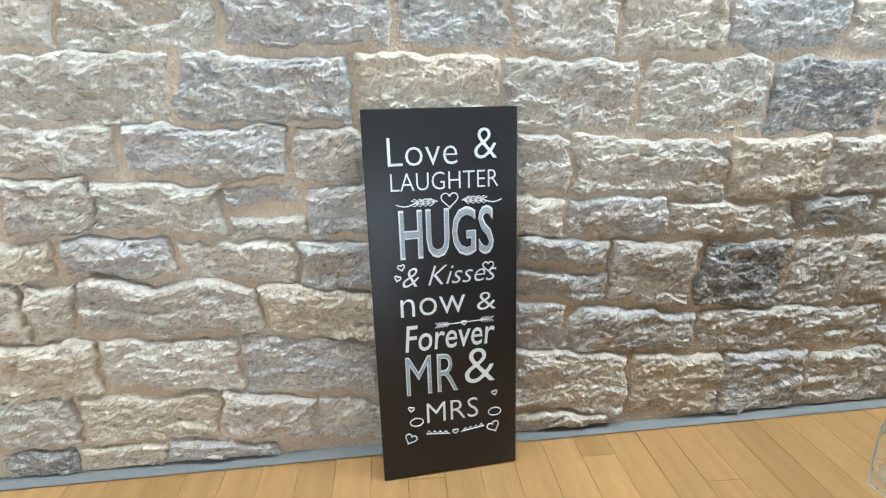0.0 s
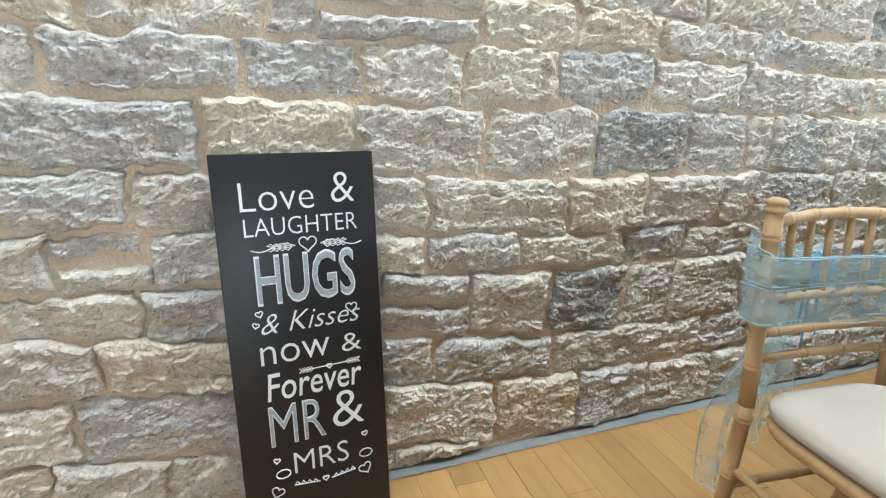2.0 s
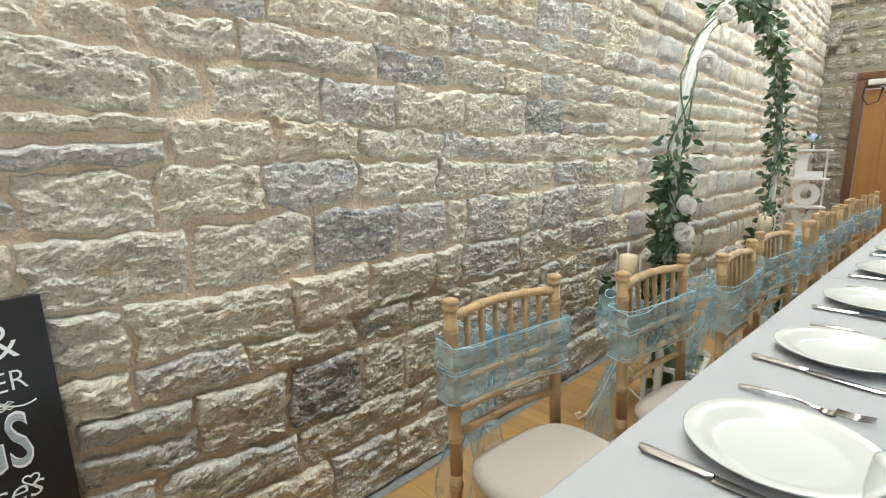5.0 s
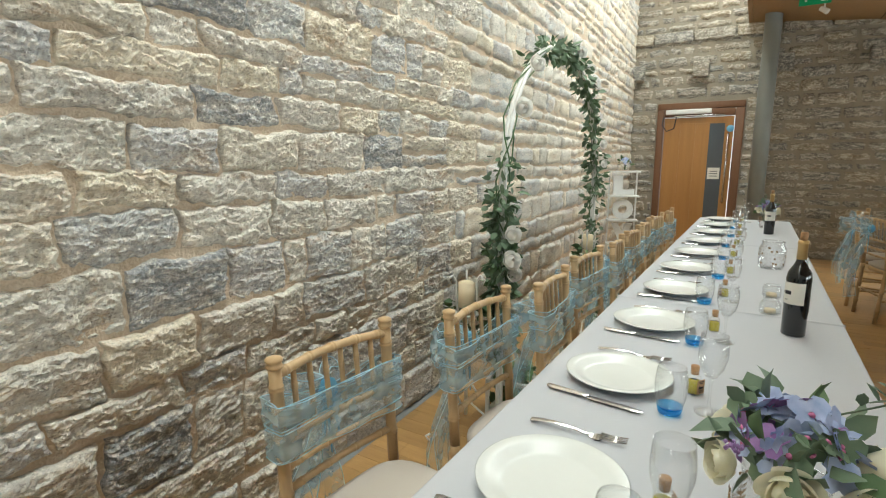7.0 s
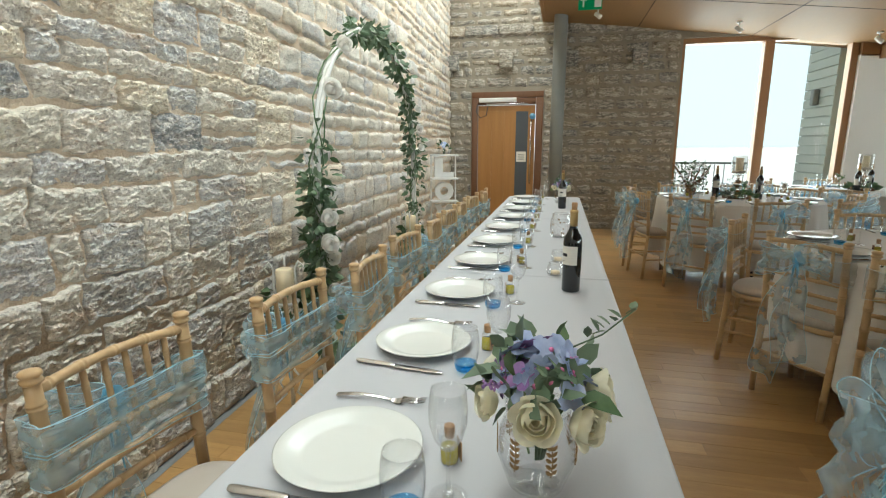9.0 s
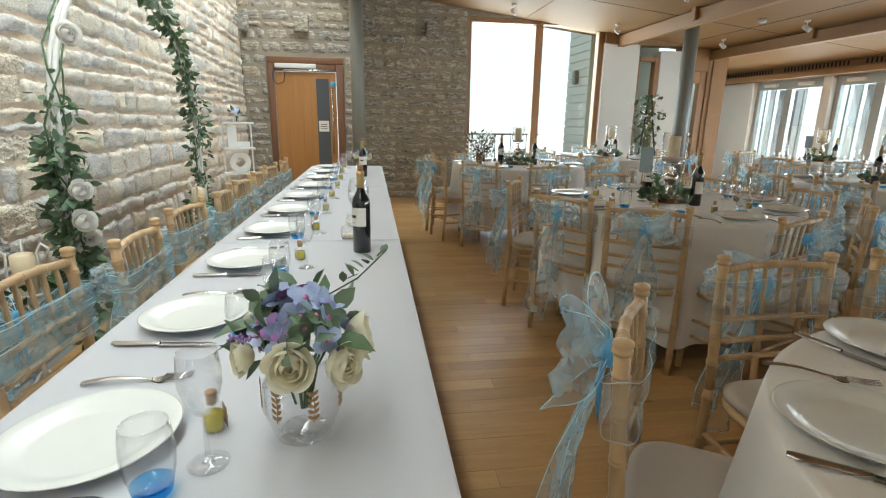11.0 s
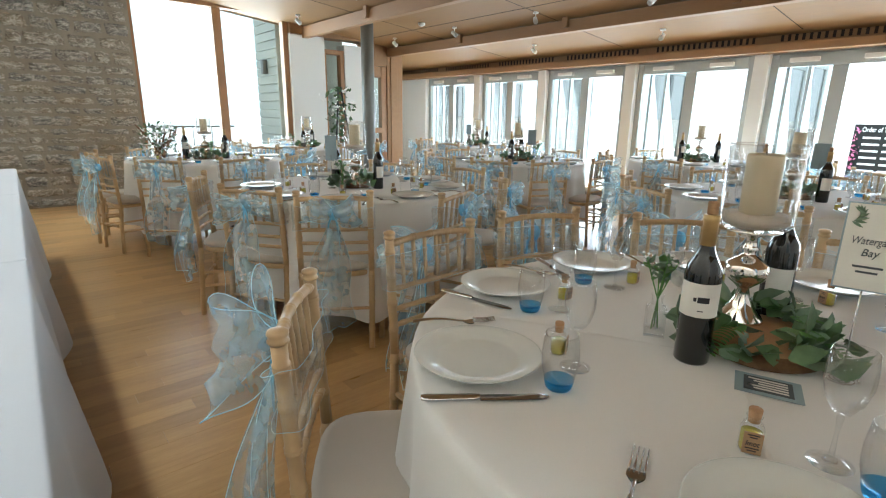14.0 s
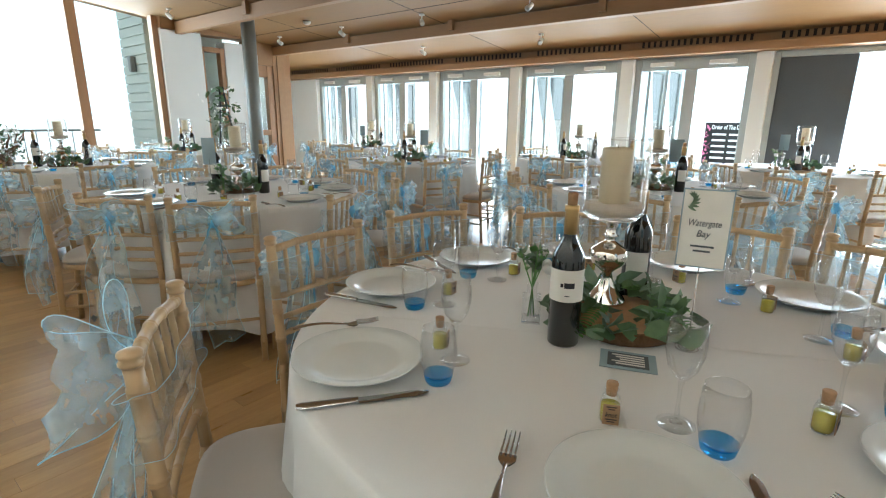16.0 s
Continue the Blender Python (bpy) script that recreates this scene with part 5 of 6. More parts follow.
def drape(x0, x1, y0, y1, z_low, seed):
    """A cloth over a long table: flat top, soft edge, folded skirt."""
    n = 230
    per = 2 * (x1 - x0) + 2 * (y1 - y0)
    rows = []
    bm = bmesh.new()

    def rim(s, out):
        s = (s % 1) * per
        lx, ly = x1 - x0, y1 - y0
        if s < lx:
            return Vector((x0 + s, y0, 0)), Vector((0, -1, 0))
        s -= lx
        if s < ly:
            return Vector((x1, y0 + s, 0)), Vector((1, 0, 0))
        s -= ly
        if s < lx:
            return Vector((x1 - s, y1, 0)), Vector((0, 1, 0))
        s -= lx
        return Vector((x0, y1 - s, 0)), Vector((-1, 0, 0))
    for k, (z, out) in enumerate(((TZ, -0.03), (TZ, -0.004), (TZ - 0.003, 0.001), (TZ - 0.03, 0.004), (TZ - 0.15, 0.012), (TZ - 0.35, 0.028), (z_low + 0.1, 0.045), (z_low, 0.05))):
        row = []
        for i in range(n):
            p, d = rim(i / n, out)
            f = max(0, (TZ - z)) / (TZ - z_low)
            wav = f * (0.030 * math.sin(i * 0.47 + seed) + 0.022 * math.sin(i * 0.21 + 2 * seed)) + 0.02 * f * noise.noise(Vector((i * 0.15, z * 2, seed)))
            q = p + d * (out + wav)
            row.append(bm.verts.new((q.x, q.y, z + 0.012 * f * math.sin(i * 0.33))))
        rows.append(row)
    for a, b in zip(rows, rows[1:]):
        for i in range(n):
            bm.faces.new((a[i], a[(i + 1) % n], b[(i + 1) % n], b[i]))
    bm.faces.new(rows[0])
    return bm


cloth = thing("long_tablecloth", "plain white linen cloth over the head table", "tablecloth")
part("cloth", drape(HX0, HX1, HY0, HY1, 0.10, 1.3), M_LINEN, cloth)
for i in (1, 2):
    x = HX0 + i * 1.76
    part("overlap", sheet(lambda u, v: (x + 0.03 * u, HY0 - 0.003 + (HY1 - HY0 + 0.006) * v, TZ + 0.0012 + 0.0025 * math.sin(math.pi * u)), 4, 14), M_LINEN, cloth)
for k in range(10):
    place_setting(1.119 + 0.515 * k, 0.402, 180 + rr.uniform(-2, 2), rr)
for k, (x, y, f) in enumerate(((1.296, 1.04, -5), (1.848, 0.89, -3), (2.335, 0.80, 3), (2.95, 0.83, -4), (3.48, 0.80, 5), (4.02, 0.82, 0), (4.56, 0.83, 3), (5.10, 0.83, -3), (5.64, 0.80, 2))):
    chair(x, y, f, k, True)
put("wine", pose(2.28, 0.0, TZ + 0.002, 0, 0, 214))
put("wine", pose(4.92, 0.03, TZ + 0.002, 0, 0, 250))


def make_jar(r, h, hearts):
    t = thing("glass_jar", "clear glass candle jar with a rolled rim", "jar")
    part("jar_body", lathe([(0, 0.0), (r * 0.8, 0.0), (r, h * 0.12), (r, h * 0.72), (r * 0.82, h * 0.88), (r * 0.84, h * 0.97), (r * 0.80, h), (r * 0.77, h * 0.97), (r * 0.76, h * 0.88), (r * 0.95, h * 0.70), (r * 0.95, h * 0.13), (r * 0.75, 0.006), (0, 0.006)], 36, cap=False), M_GLASS, t)
    part("rolled_rim", lathe([(r * 0.80, h), (r * 0.86, h * 0.985), (r * 0.80, h * 0.97), (r * 0.76, h * 0.985), (r * 0.80, h)], 36, cap=False), M_GLASS, t)
    if hearts:
        q = random.Random(5)
        for i in range(18):
            a, z = q.uniform(0, 360), q.uniform(0.15, 0.7) * h
            bm = bmesh.new()
            for s in (-1, 1):
                lathe([(0, 0), (0.003, 0), (0.003, 0.0008), (0, 0.0008)], 8, bm, at=pose(s * 0.002, 0.002, 0))
            vs = [bm.verts.new(p) for p in ((-0.0048, 0.001, 0.0004), (0, -0.006, 0.0004), (0.0048, 0.001, 0.0004))]
            bm.faces.new(vs)
            part("heart", move(bm, pose(0, 0, z, 0, 0, a) @ pose(0, -r * 1.004, 0, 90, 0, 0)), M_RUST, t, smooth=False)
    return t


make_jar(0.062, 0.145, True).location = (3.45, 0.04, TZ + 0.002)
for x, y in ((2.77, 0.05), (2.50, 0.06), (1.60, 0.085)):
    j = make_jar(0.034, 0.055, False)
    j.location = (x, y, TZ + 0.002)
    part("tealight", lathe([(0, 0.007), (0.019, 0.007), (0.019, 0.020), (0, 0.020)], 18), M_CANDLE, j, "small wax tealight")


def bouquet(at, seed, scale, in_vase=True, label="hydrangea and rose bouquet in a gold-leafed glass vase"):
    t = thing("flower_vase", label, "flowers", at=at)
    r = random.Random(seed)
    s = scale
    v = part("vase", lathe([(0, 0), (0.036 * s, 0), (0.040 * s, 0.004), (0.056 * s, 0.05 * s), (0.054 * s, 0.085 * s), (0.044 * s, 0.112 * s), (0.047 * s, 0.125 * s), (0.0455 * s, 0.125 * s), (0.042 * s, 0.112 * s), (0.052 * s, 0.085 * s), (0.054 * s, 0.05 * s), (0.037 * s, 0.008), (0, 0.006)], 36, cap=False), M_GLASS, t, "clear glass vase")
    part("vase_foot", lathe([(0, 0.0065), (0.034 * s, 0.0065), (0.030 * s, 0.012), (0, 0.013)], 30), M_GLASS, v)
    for k in range(7):
        a = 360 / 7 * k + 20
        bm = bmesh.new()
        tube([(0, 0, -0.022), (0.002, 0, 0.0), (0, 0, 0.024)], 0.0009, 4, bm)
        for i in range(5):
            for q in (-1, 1):
                m = pose(0, 0, -0.018 + i * 0.009, 0, q * 48, 0) @ pose(0, 0, 0, 90, 0, 0)
                leaf_faces(bm, m, 0.011, 0.006, 0.0)
        part("gold_sprig", move(bm, pose(0, 0, 0.070 * s, 0, 0, a) @ pose(0, -0.056 * s, 0, 0, 0, 0) @ Matrix.Scale(s, 4)), M_RUST, v, smooth=False)
    stems = bmesh.new()
    for k in range(9):
        a = r.uniform(0, 6.28)
        tube([(0.012 * math.cos(a), 0.012 * math.sin(a), 0.045 * s), (0.03 * math.cos(a), 0.03 * math.sin(a), 0.11 * s), (0.06 * s * math.cos(a), 0.06 * s * math.sin(a), 0.17 * s)], 0.0022, 5, stems)
    part("stem_bunch", stems, M_LEAF, t)
    c = Vector((0, 0, 0.152 * s))
    hy, pu, pk, sage = bmesh.new(), bmesh.new(), bmesh.new(), bmesh.new()
    for i, (p, d) in enumerate(dome(72, 0.060 * s, seed)):
        m = Matrix.Translation(c + p) @ d.to_track_quat('Z', 'Y').to_matrix().to_4x4() @ pose(0, 0, 0, r.uniform(-45, 45), r.uniform(-45, 45), r.uniform(0, 360))
        pick = r.random()
        floret(hy if pick < 0.58 else pu if pick < 0.78 else sage, m, r.uniform(0.019, 0.028) * s)
        lathe([(0, 0.002), (0.0040 * s, 0.004), (0, 0.0065)], 6, pk, at=m, cap=False)
    part("blue_hydrangea", hy, M_BLUEPETAL, t)
    part("purple_hydrangea", pu, M_PURPLE, t)
    part("green_hydrangea", sage, M_EUC, t)
    part("floret_hearts", pk, M_PINK, t)
    for a, z, sz in ((165, 0.115, 0.070), (215, 0.100, 0.068), (262, 0.112, 0.078), (330, 0.115, 0.055), (40, 0.12, 0.055), (105, 0.11, 0.055)):
        d = Vector((math.cos(radians(a)), math.sin(radians(a)), 0.15))
        m = Matrix.Translation(Vector((0, 0, z * s + 0.02 * s)) + d * 0.066 * s) @ d.to_track_quat('Z', 'Y').to_matrix().to_4x4()
        part("rose", rose(sz * s * 1.15, seed + int(a), at=m), M_IVORY, t, "ivory silk rose")
    lv = leaves([(c + p * 1.0, d + Vector((0, 0, r.uniform(-0.4, 0.3)))) for p, d in dome(18, 0.068 * s, seed + 2, -0.3)], 0.042 * s, 0.72, seed)
    part("leaves", lv, M_EUC, t)
    dk = leaves([(c + p * 0.95, d + Vector((0, 0, r.uniform(-0.2, 0.5)))) for p, d in dome(8, 0.070 * s, seed + 5, -0.2)], 0.044 * s, 0.66, seed)
    part("dark_leaves", dk, M_LEAF, t)
    tw = bmesh.new()
    path = [c + Vector((0.01 * s, -0.04 * s, 0.05 * s)), c + Vector((0.0, -0.085 * s, 0.075 * s)), c + Vector((-0.01 * s, -0.125 * s, 0.115 * s))]
    tube(path, 0.0014, 5, tw)
    for i in range(9):
        p = path[0].lerp(path[2], 0.3 + 0.08 * i)
        m = Matrix.Translation(p) @ Vector((r.uniform(-1, 1), r.uniform(-1, 1), 0.6)).to_track_quat('Y', 'Z').to_matrix().to_4x4()
        leaf_faces(tw, m, 0.021 * s, 0.013 * s, 0.1)
    part("sprig", tw, M_EUC, t)
    lav = bmesh.new()
    p0, p1 = c + Vector((-0.03 * s, 0.05 * s, 0.02 * s)), c + Vector((-0.085 * s, 0.09 * s, 0.045 * s))
    tube([p0, p1], 0.0012, 4, lav)
    for i in range(16):
        lathe([(0, -0.004), (0.003, 0), (0, 0.004)], 5, lav, at=Matrix.Translation(p0.lerp(p1, 0.3 + i * 0.045) + Vector((r.uniform(-1, 1), r.uniform(-1, 1), r.uniform(-1, 1))) * 0.005))
    part("lavender", lav, M_PURPLE, t)
    return t


bouquet(pose(1.115, 0.075, TZ + 0.002, 0, 0, 15), 11, 1.12)
bouquet(pose(5.35, 0.05, TZ + 0.002, 0, 0, 100), 12, 1.0, label="hydrangea and rose bouquet at the far end of the table")

# ---- round tables ----
TABLES = [(0.67, -1.39), (3.43, -1.98), (6.2, -1.75), (4.30, -4.60), (1.40, -4.05), (3.05, -6.40), (0.72, -6.65), (7.55, -3.55), (6.75, -6.30)]
SEATS = [
    [(48, 1.0, 56), (3, 1.06, 0), (-27, 1.17, -18), (-57, 1.10, -50), (-92, 1.06, -88), (-118, 1.10, -118), (-150, 1.08, -150)],
    [(106, 0.83, 123), (142, 0.85, 148), (183, 0.98, 203), (228, 1.0, 228), (268, 1.0, 268), (312, 1.0, 312), (355, 1.0, 355), (62, 1.0, 62)],
    [(104, 0.98, 105), (142, 0.98, 142), (72, 1.02, 72), (182, 1.0, 182), (220, 1.0, 222), (262, 1.0, 262), (305, 1.0, 305), (345, 1.0, 345), (25, 1.0, 25)],
    [(150, 1.0, 160), (190, 1.0, 185), (232, 1.0, 232), (275, 1.0, 275), (318, 1.0, 318), (0, 1.0, 0), (42, 1.0, 42), (85, 1.0, 85), (118, 1.0, 118)],
    [(20, 1.0, 22), (62, 1.0, 60), (100, 1.0, 96), (140, 1.0, 140), (180, 1.0, 180), (225, 1.0, 225), (270, 1.0, 270), (318, 1.0, 318)],
    [(30, 1.0, 30), (95, 1.0, 95), (150, 1.0, 150), (200, 1.0, 200), (330, 1.0, 330)],
    [(55, 1.0, 55), (95, 1.0, 100), (135, 1.0, 135), (180, 1.0, 180), (10, 1.0, 10)],
    [(100, 1.0, 100), (145, 1.0, 145), (190, 1.0, 190), (235, 1.0, 235), (280, 1.0, 280), (55, 1.0, 55), (0, 1.0, 0)],
    [(110, 1.0, 110), (150, 1.0, 150), (195, 1.0, 195), (60, 1.0, 60), (20, 1.0, 20), (240, 1.0, 240)]]
COVERS = [[113, 57.7, 14.4, -22, -56, -89, -124, 157, 200], None, None, None, None, None, None, None, None]


def round_cloth(seed, rad=0.765):
    bm = bmesh.new()
    n = 144
    rows = []
    q = random.Random(seed)
    ph = [q.uniform(0, 6.28) for _ in range(4)]
    prof = [(0.0, rad - 0.02), (0.0, rad - 0.004), (0.004, rad), (0.03, rad + 0.004), (0.12, rad + 0.010), (0.26, rad + 0.02), (0.42, rad + 0.03), (0.56, rad + 0.035), (0.64, rad + 0.035)]
    for drop, r0 in prof:
        f = drop / 0.64
        row = []
        for i in range(n):
            a = 2 * math.pi * i / n
            w = f * (0.036 * math.sin(14 * a + ph[0]) + 0.022 * math.sin(9 * a + ph[1]) + 0.016 * math.sin(23 * a + ph[2]))
            d = drop * (1 + 0.06 * math.sin(4 * a + ph[3]))
            row.append(bm.verts.new(((r0 + w) * math.cos(a), (r0 + w) * math.sin(a), -d)))
        rows.append(row)
    for a, b in zip(rows, rows[1:]):
        for i in range(n):
            bm.faces.new((a[i], a[(i + 1) % n], b[(i + 1) % n], b[i]))
    bm.faces.new(rows[0])
    return bm


def crease(bm, a, b, w=0.004, h=0.0016):
    a, b = Vector(a), Vector(b)
    d = (b - a).normalized().cross(Vector((0, 0, 1)))
    sheet(lambda u, v: a.lerp(b, u) + d * (v - 0.5) * 2 * w + Vector((0, 0, h * (1 - abs(2 * v - 1)) + 0.0003)), 20, 2, bm)
    return bm


CLOTHS = []
for k in range(2):
    cl = thing("round_tablecloth", "off-white linen cloth falling in folds over a round table", "tablecloth", "round tablecloths")
    part("cloth", round_cloth(k + 5), M_LINEN_WARM, cl)
    cr = crease(bmesh.new(), (-0.74, 0.10, 0), (0.74, 0.06, 0))
    crease(cr, (0.08, -0.74, 0), (0.04, 0.74, 0))
    part("ironed_creases", cr, M_LINEN_WARM, cl)
    CLOTHS.append(cl)
cloth_used = [False, False]

proto_table = thing("round_table", "round banquet table under a cloth", "table", "round tables")
part("tabletop", lathe([(0, TZ - 0.03), (0.75, TZ - 0.03), (0.755, TZ - 0.008), (0, TZ - 0.006)], 48), M_SLICE, proto_table)
for s in (-1, 1):
    for q in (-1, 1):
        part("leg", tube([(s * 0.42, q * 0.25, 0), (s * 0.30, q * 0.25, TZ - 0.031)], 0.015), M_BLACKMETAL, proto_table)


# ---- centrepieces ----
def make_lantern():
    t = thing("hurricane_lantern", "glass hurricane on a silvered stem with an ivory pillar candle", "candle holder", "hurricane lanterns")
    part("stem", lathe([(0, 0.0), (0.052, 0.0), (0.050, 0.006), (0.030, 0.030), (0.017, 0.055), (0.012, 0.075), (0.020, 0.083), (0.040, 0.10), (0.047, 0.118), (0.042, 0.136), (0.022, 0.150), (0.012, 0.158), (0.012, 0.166), (0.020, 0.170), (0.013, 0.176), (0.011, 0.196), (0.022, 0.203), (0.055, 0.212), (0.058, 0.216), (0, 0.217)], 32), M_CHROME, t, "silvered mercury-glass stem")
    part("cylinder", lathe([(0.0, 0.2175), (0.060, 0.218), (0.072, 0.226), (0.075, 0.245), (0.075, 0.398), (0.077, 0.402), (0.073, 0.402), (0.0728, 0.245), (0.069, 0.229), (0.055, 0.222), (0, 0.2215)], 40, cap=False), M_GLASS, t, "clear glass cylinder")
    part("rim", lathe([(0.073, 0.402), (0.075, 0.4055), (0.0775, 0.402)], 40, cap=False), M_GLASS, t)
    sand = lathe([(0, 0.222), (0.050, 0.222), (0.066, 0.232), (0.069, 0.250), (0, 0.256)], 30)
    for v in sand.verts:
        if v.co.z > 0.24:
            v.co.z += 0.006 * noise.noise(v.co * 50)
    part("sand", sand, M_SAND, t, "pale sand fill")
    part("candle", lathe([(0, 0.25), (0.036, 0.25), (0.037, 0.378), (0.034, 0.384), (0.024, 0.381), (0, 0.379)], 28), M_CANDLE, t, "ivory pillar candle")
    part("wick", tube([(0, 0, 0.379), (0.001, 0, 0.390)], 0.0012, 5), M_INK, t)
    return t


def make_log():
    t = thing("log_slice_wreath", "log slice ringed with eucalyptus, ivy and fern", "centrepiece", "log slice wreaths")
    bm = lathe([(0, 0.0), (0.128, 0.0), (0.134, 0.006), (0.132, 0.027), (0.126, 0.031)], 40, cap=False)
    for v in bm.verts:
        v.co.x *= 1 + 0.05 * noise.noise(Vector((v.co.x * 12, v.co.y * 12, 0)))
        v.co.y *= 1 + 0.05 * noise.noise(Vector((v.co.y * 12, v.co.x * 12, 4)))
    part("bark", bm, M_BARK, t, "rough brown bark")
    part("slice_face", lathe([(0.127, 0.029), (0.126, 0.032), (0.07, 0.0325), (0, 0.0325)], 40, cap=False), M_SLICE, t)
    r = random.Random(9)
    pl, dk, st = [], [], bmesh.new()
    for i in range(120):
        a = r.uniform(0, 6.28)
        rad = r.uniform(0.07, 0.165)
        p = Vector((rad * math.cos(a), rad * math.sin(a), 0.032 + r.uniform(0.004, 0.05) * (1 - abs(rad - 0.11) / 0.09)))
        if rad > 0.13:
            p.z = r.uniform(0.012, 0.045)
        d = Vector((math.cos(a + r.uniform(-1.2, 1.2)), math.sin(a + r.uniform(-1.2, 1.2)), r.uniform(0.0, 0.9)))
        (pl if r.random() < 0.5 else dk).append((p, d))
    part("eucalyptus_leaves", leaves(pl, 0.055, 0.72, 1), M_EUC, t)
    part("ivy_leaves", leaves(dk, 0.058, 0.7, 2), M_LEAF, t)
    fern = bmesh.new()
    for a0, reach in ((-100, 0.20), (-55, 0.19), (-150, 0.17), (60, 0.18), (150, 0.18)):
        d = Vector((math.cos(radians(a0)), math.sin(radians(a0)), 0))
        side = Vector((-d.y, d.x, 0))
        for i in range(16):
            u = 0.4 + 0.6 * i / 15
            p = d * reach * u + Vector((0, 0, 0.055 * math.sin(math.pi * (1.08 - u) * 0.9) + 0.012))
            for q in (-1, 1):
                m = Matrix.Translation(p) @ (side * q + d * 0.45 + Vector((0, 0, 0.1))).to_track_quat('Y', 'Z').to_matrix().to_4x4()
                leaf_faces(fern, m, 0.032 * (1.25 - u * 0.7), 0.010, 0.15)
    part("fern_fronds", fern, M_FERN, t, "bright green fern fronds")
    return t


def make_bud():
    t = thing("bud_vase", "small square glass bud vase with a white rose and greenery", "flowers", "bud vases")
    bm = bmesh.new()
    for lo, hi in (((-0.022, -0.022, 0.0), (0.022, 0.022, 0.010)), ((-0.022, -0.022, 0.010), (0.022, -0.019, 0.066)), ((-0.022, 0.019, 0.010), (0.022, 0.022, 0.066)), ((-0.022, -0.019, 0.010), (-0.019, 0.019, 0.066)), ((0.019, -0.019, 0.010), (0.022, 0.019, 0.066))):
        box(bm, lo, hi)
    lathe([(0.021, 0.066), (0.012, 0.078), (0.012, 0.092), (0.0155, 0.098)], 16, bm, cap=False)
    part("vase", bm, M_GLASS, t)
    r = random.Random(4)
    st = bmesh.new()
    tips = []
    for i in range(6):
        tip = Vector((r.uniform(-0.04, 0.04), r.uniform(-0.04, 0.04), r.uniform(0.14, 0.20)))
        tube([(r.uniform(-0.01, 0.01), r.uniform(-0.01, 0.01), 0.014), (0, 0, 0.085), tip], 0.0016, 5, st)
        tips.append(tip)
    part("stem_bunch", st, M_FERN, t)
    part("rose", rose(0.052, 6, at=pose(-0.030, 0.012, 0.135, -30, -35, 0)), M_WHITEROSE, t, "white rose")
    part("leaves", leaves([(tp.lerp(Vector((0, 0, 0.10)), r.random() * 0.6), Vector((r.uniform(-1, 1), r.uniform(-1, 1), 0.5))) for tp in tips for _ in range(9)], 0.026, 0.45, 3), M_EUC, t)
    part("dark_leaves", leaves([(tp.lerp(Vector((0, 0, 0.10)), r.random() * 0.7), Vector((r.uniform(-1, 1), r.uniform(-1, 1), 0.4))) for tp in tips for _ in range(4)], 0.030, 0.5, 8), M_FERN, t)
    bd = bmesh.new()
    for tp in tips:
        for _ in range(4):
            lathe([(0, -0.003), (0.004, 0), (0, 0.004)], 6, bd, at=Matrix.Translation(tp + Vector((r.uniform(-1, 1), r.uniform(-1, 1), r.uniform(-1, 1))) * 0.012))
    part("buds", bd, M_WHITEROSE, t)
    return t


def make_card():
    t = thing("table_name_card", "blue-edged white table name card on a coiled wire stand", "sign", "table name cards")
    ring = [(0.030 * (1 - i / 44) * math.cos(i * 0.55), 0.030 * (1 - i / 44) * math.sin(i * 0.55), 0.0016) for i in range(36)]
    part("coil_base", tube(ring, 0.0013, 5), M_STEEL, t)
    part("wire", tube([(0.0055, 0, 0.0016), (0.0, 0.0, 0.02), (0.0, 0.0, 0.22)], 0.0012, 5), M_STEEL, t)
    cd = part("card", boxed((-0.047, -0.003, 0.184), (0.047, -0.0015, 0.348), 0.0004), M_CARDGREEN, t, "pale blue card")
    part("panel", boxed((-0.044, -0.0042, 0.187), (0.044, -0.0032, 0.345)), M_LABEL, cd, "white printed panel", False)
    for tx, z, w in (("Watergate", 0.272, 0.060), ("Bay", 0.250, 0.026)):
        part("word", move(lettering(tx, 0.020, w, shear=0.25), pose(0, -0.0048, z, 90, 0, 0)), M_DARKGREY, cd, smooth=False)
    for z, w in ((0.228, 0.044), (0.218, 0.032)):
        part("writing_bar", boxed((-w / 2, -0.0050, z), (w / 2, -0.0044, z + 0.004)), M_DARKGREY, cd, smooth=False)
    sp = bmesh.new()
    for i in range(9):
        leaf_faces(sp, pose(-0.036 + 0.002 * i, -0.0050, 0.312 + 0.002 * i) @ pose(0, 0, 0, 90, 0, 0) @ pose(0, 0, 0, 0, 0, -120 + i * 22), 0.020, 0.006, 0.0)
    part("printed_sprig", sp, M_EUC, cd, smooth=False)
    return t


LANT, LOG, BUD, CARD = make_lantern(), make_log(), make_bud(), make_card()
PROTO.update(lantern=LANT, log=LOG, bud=BUD, card=CARD, table=proto_table)
fresh |= {"lantern", "log", "bud", "card", "table"}

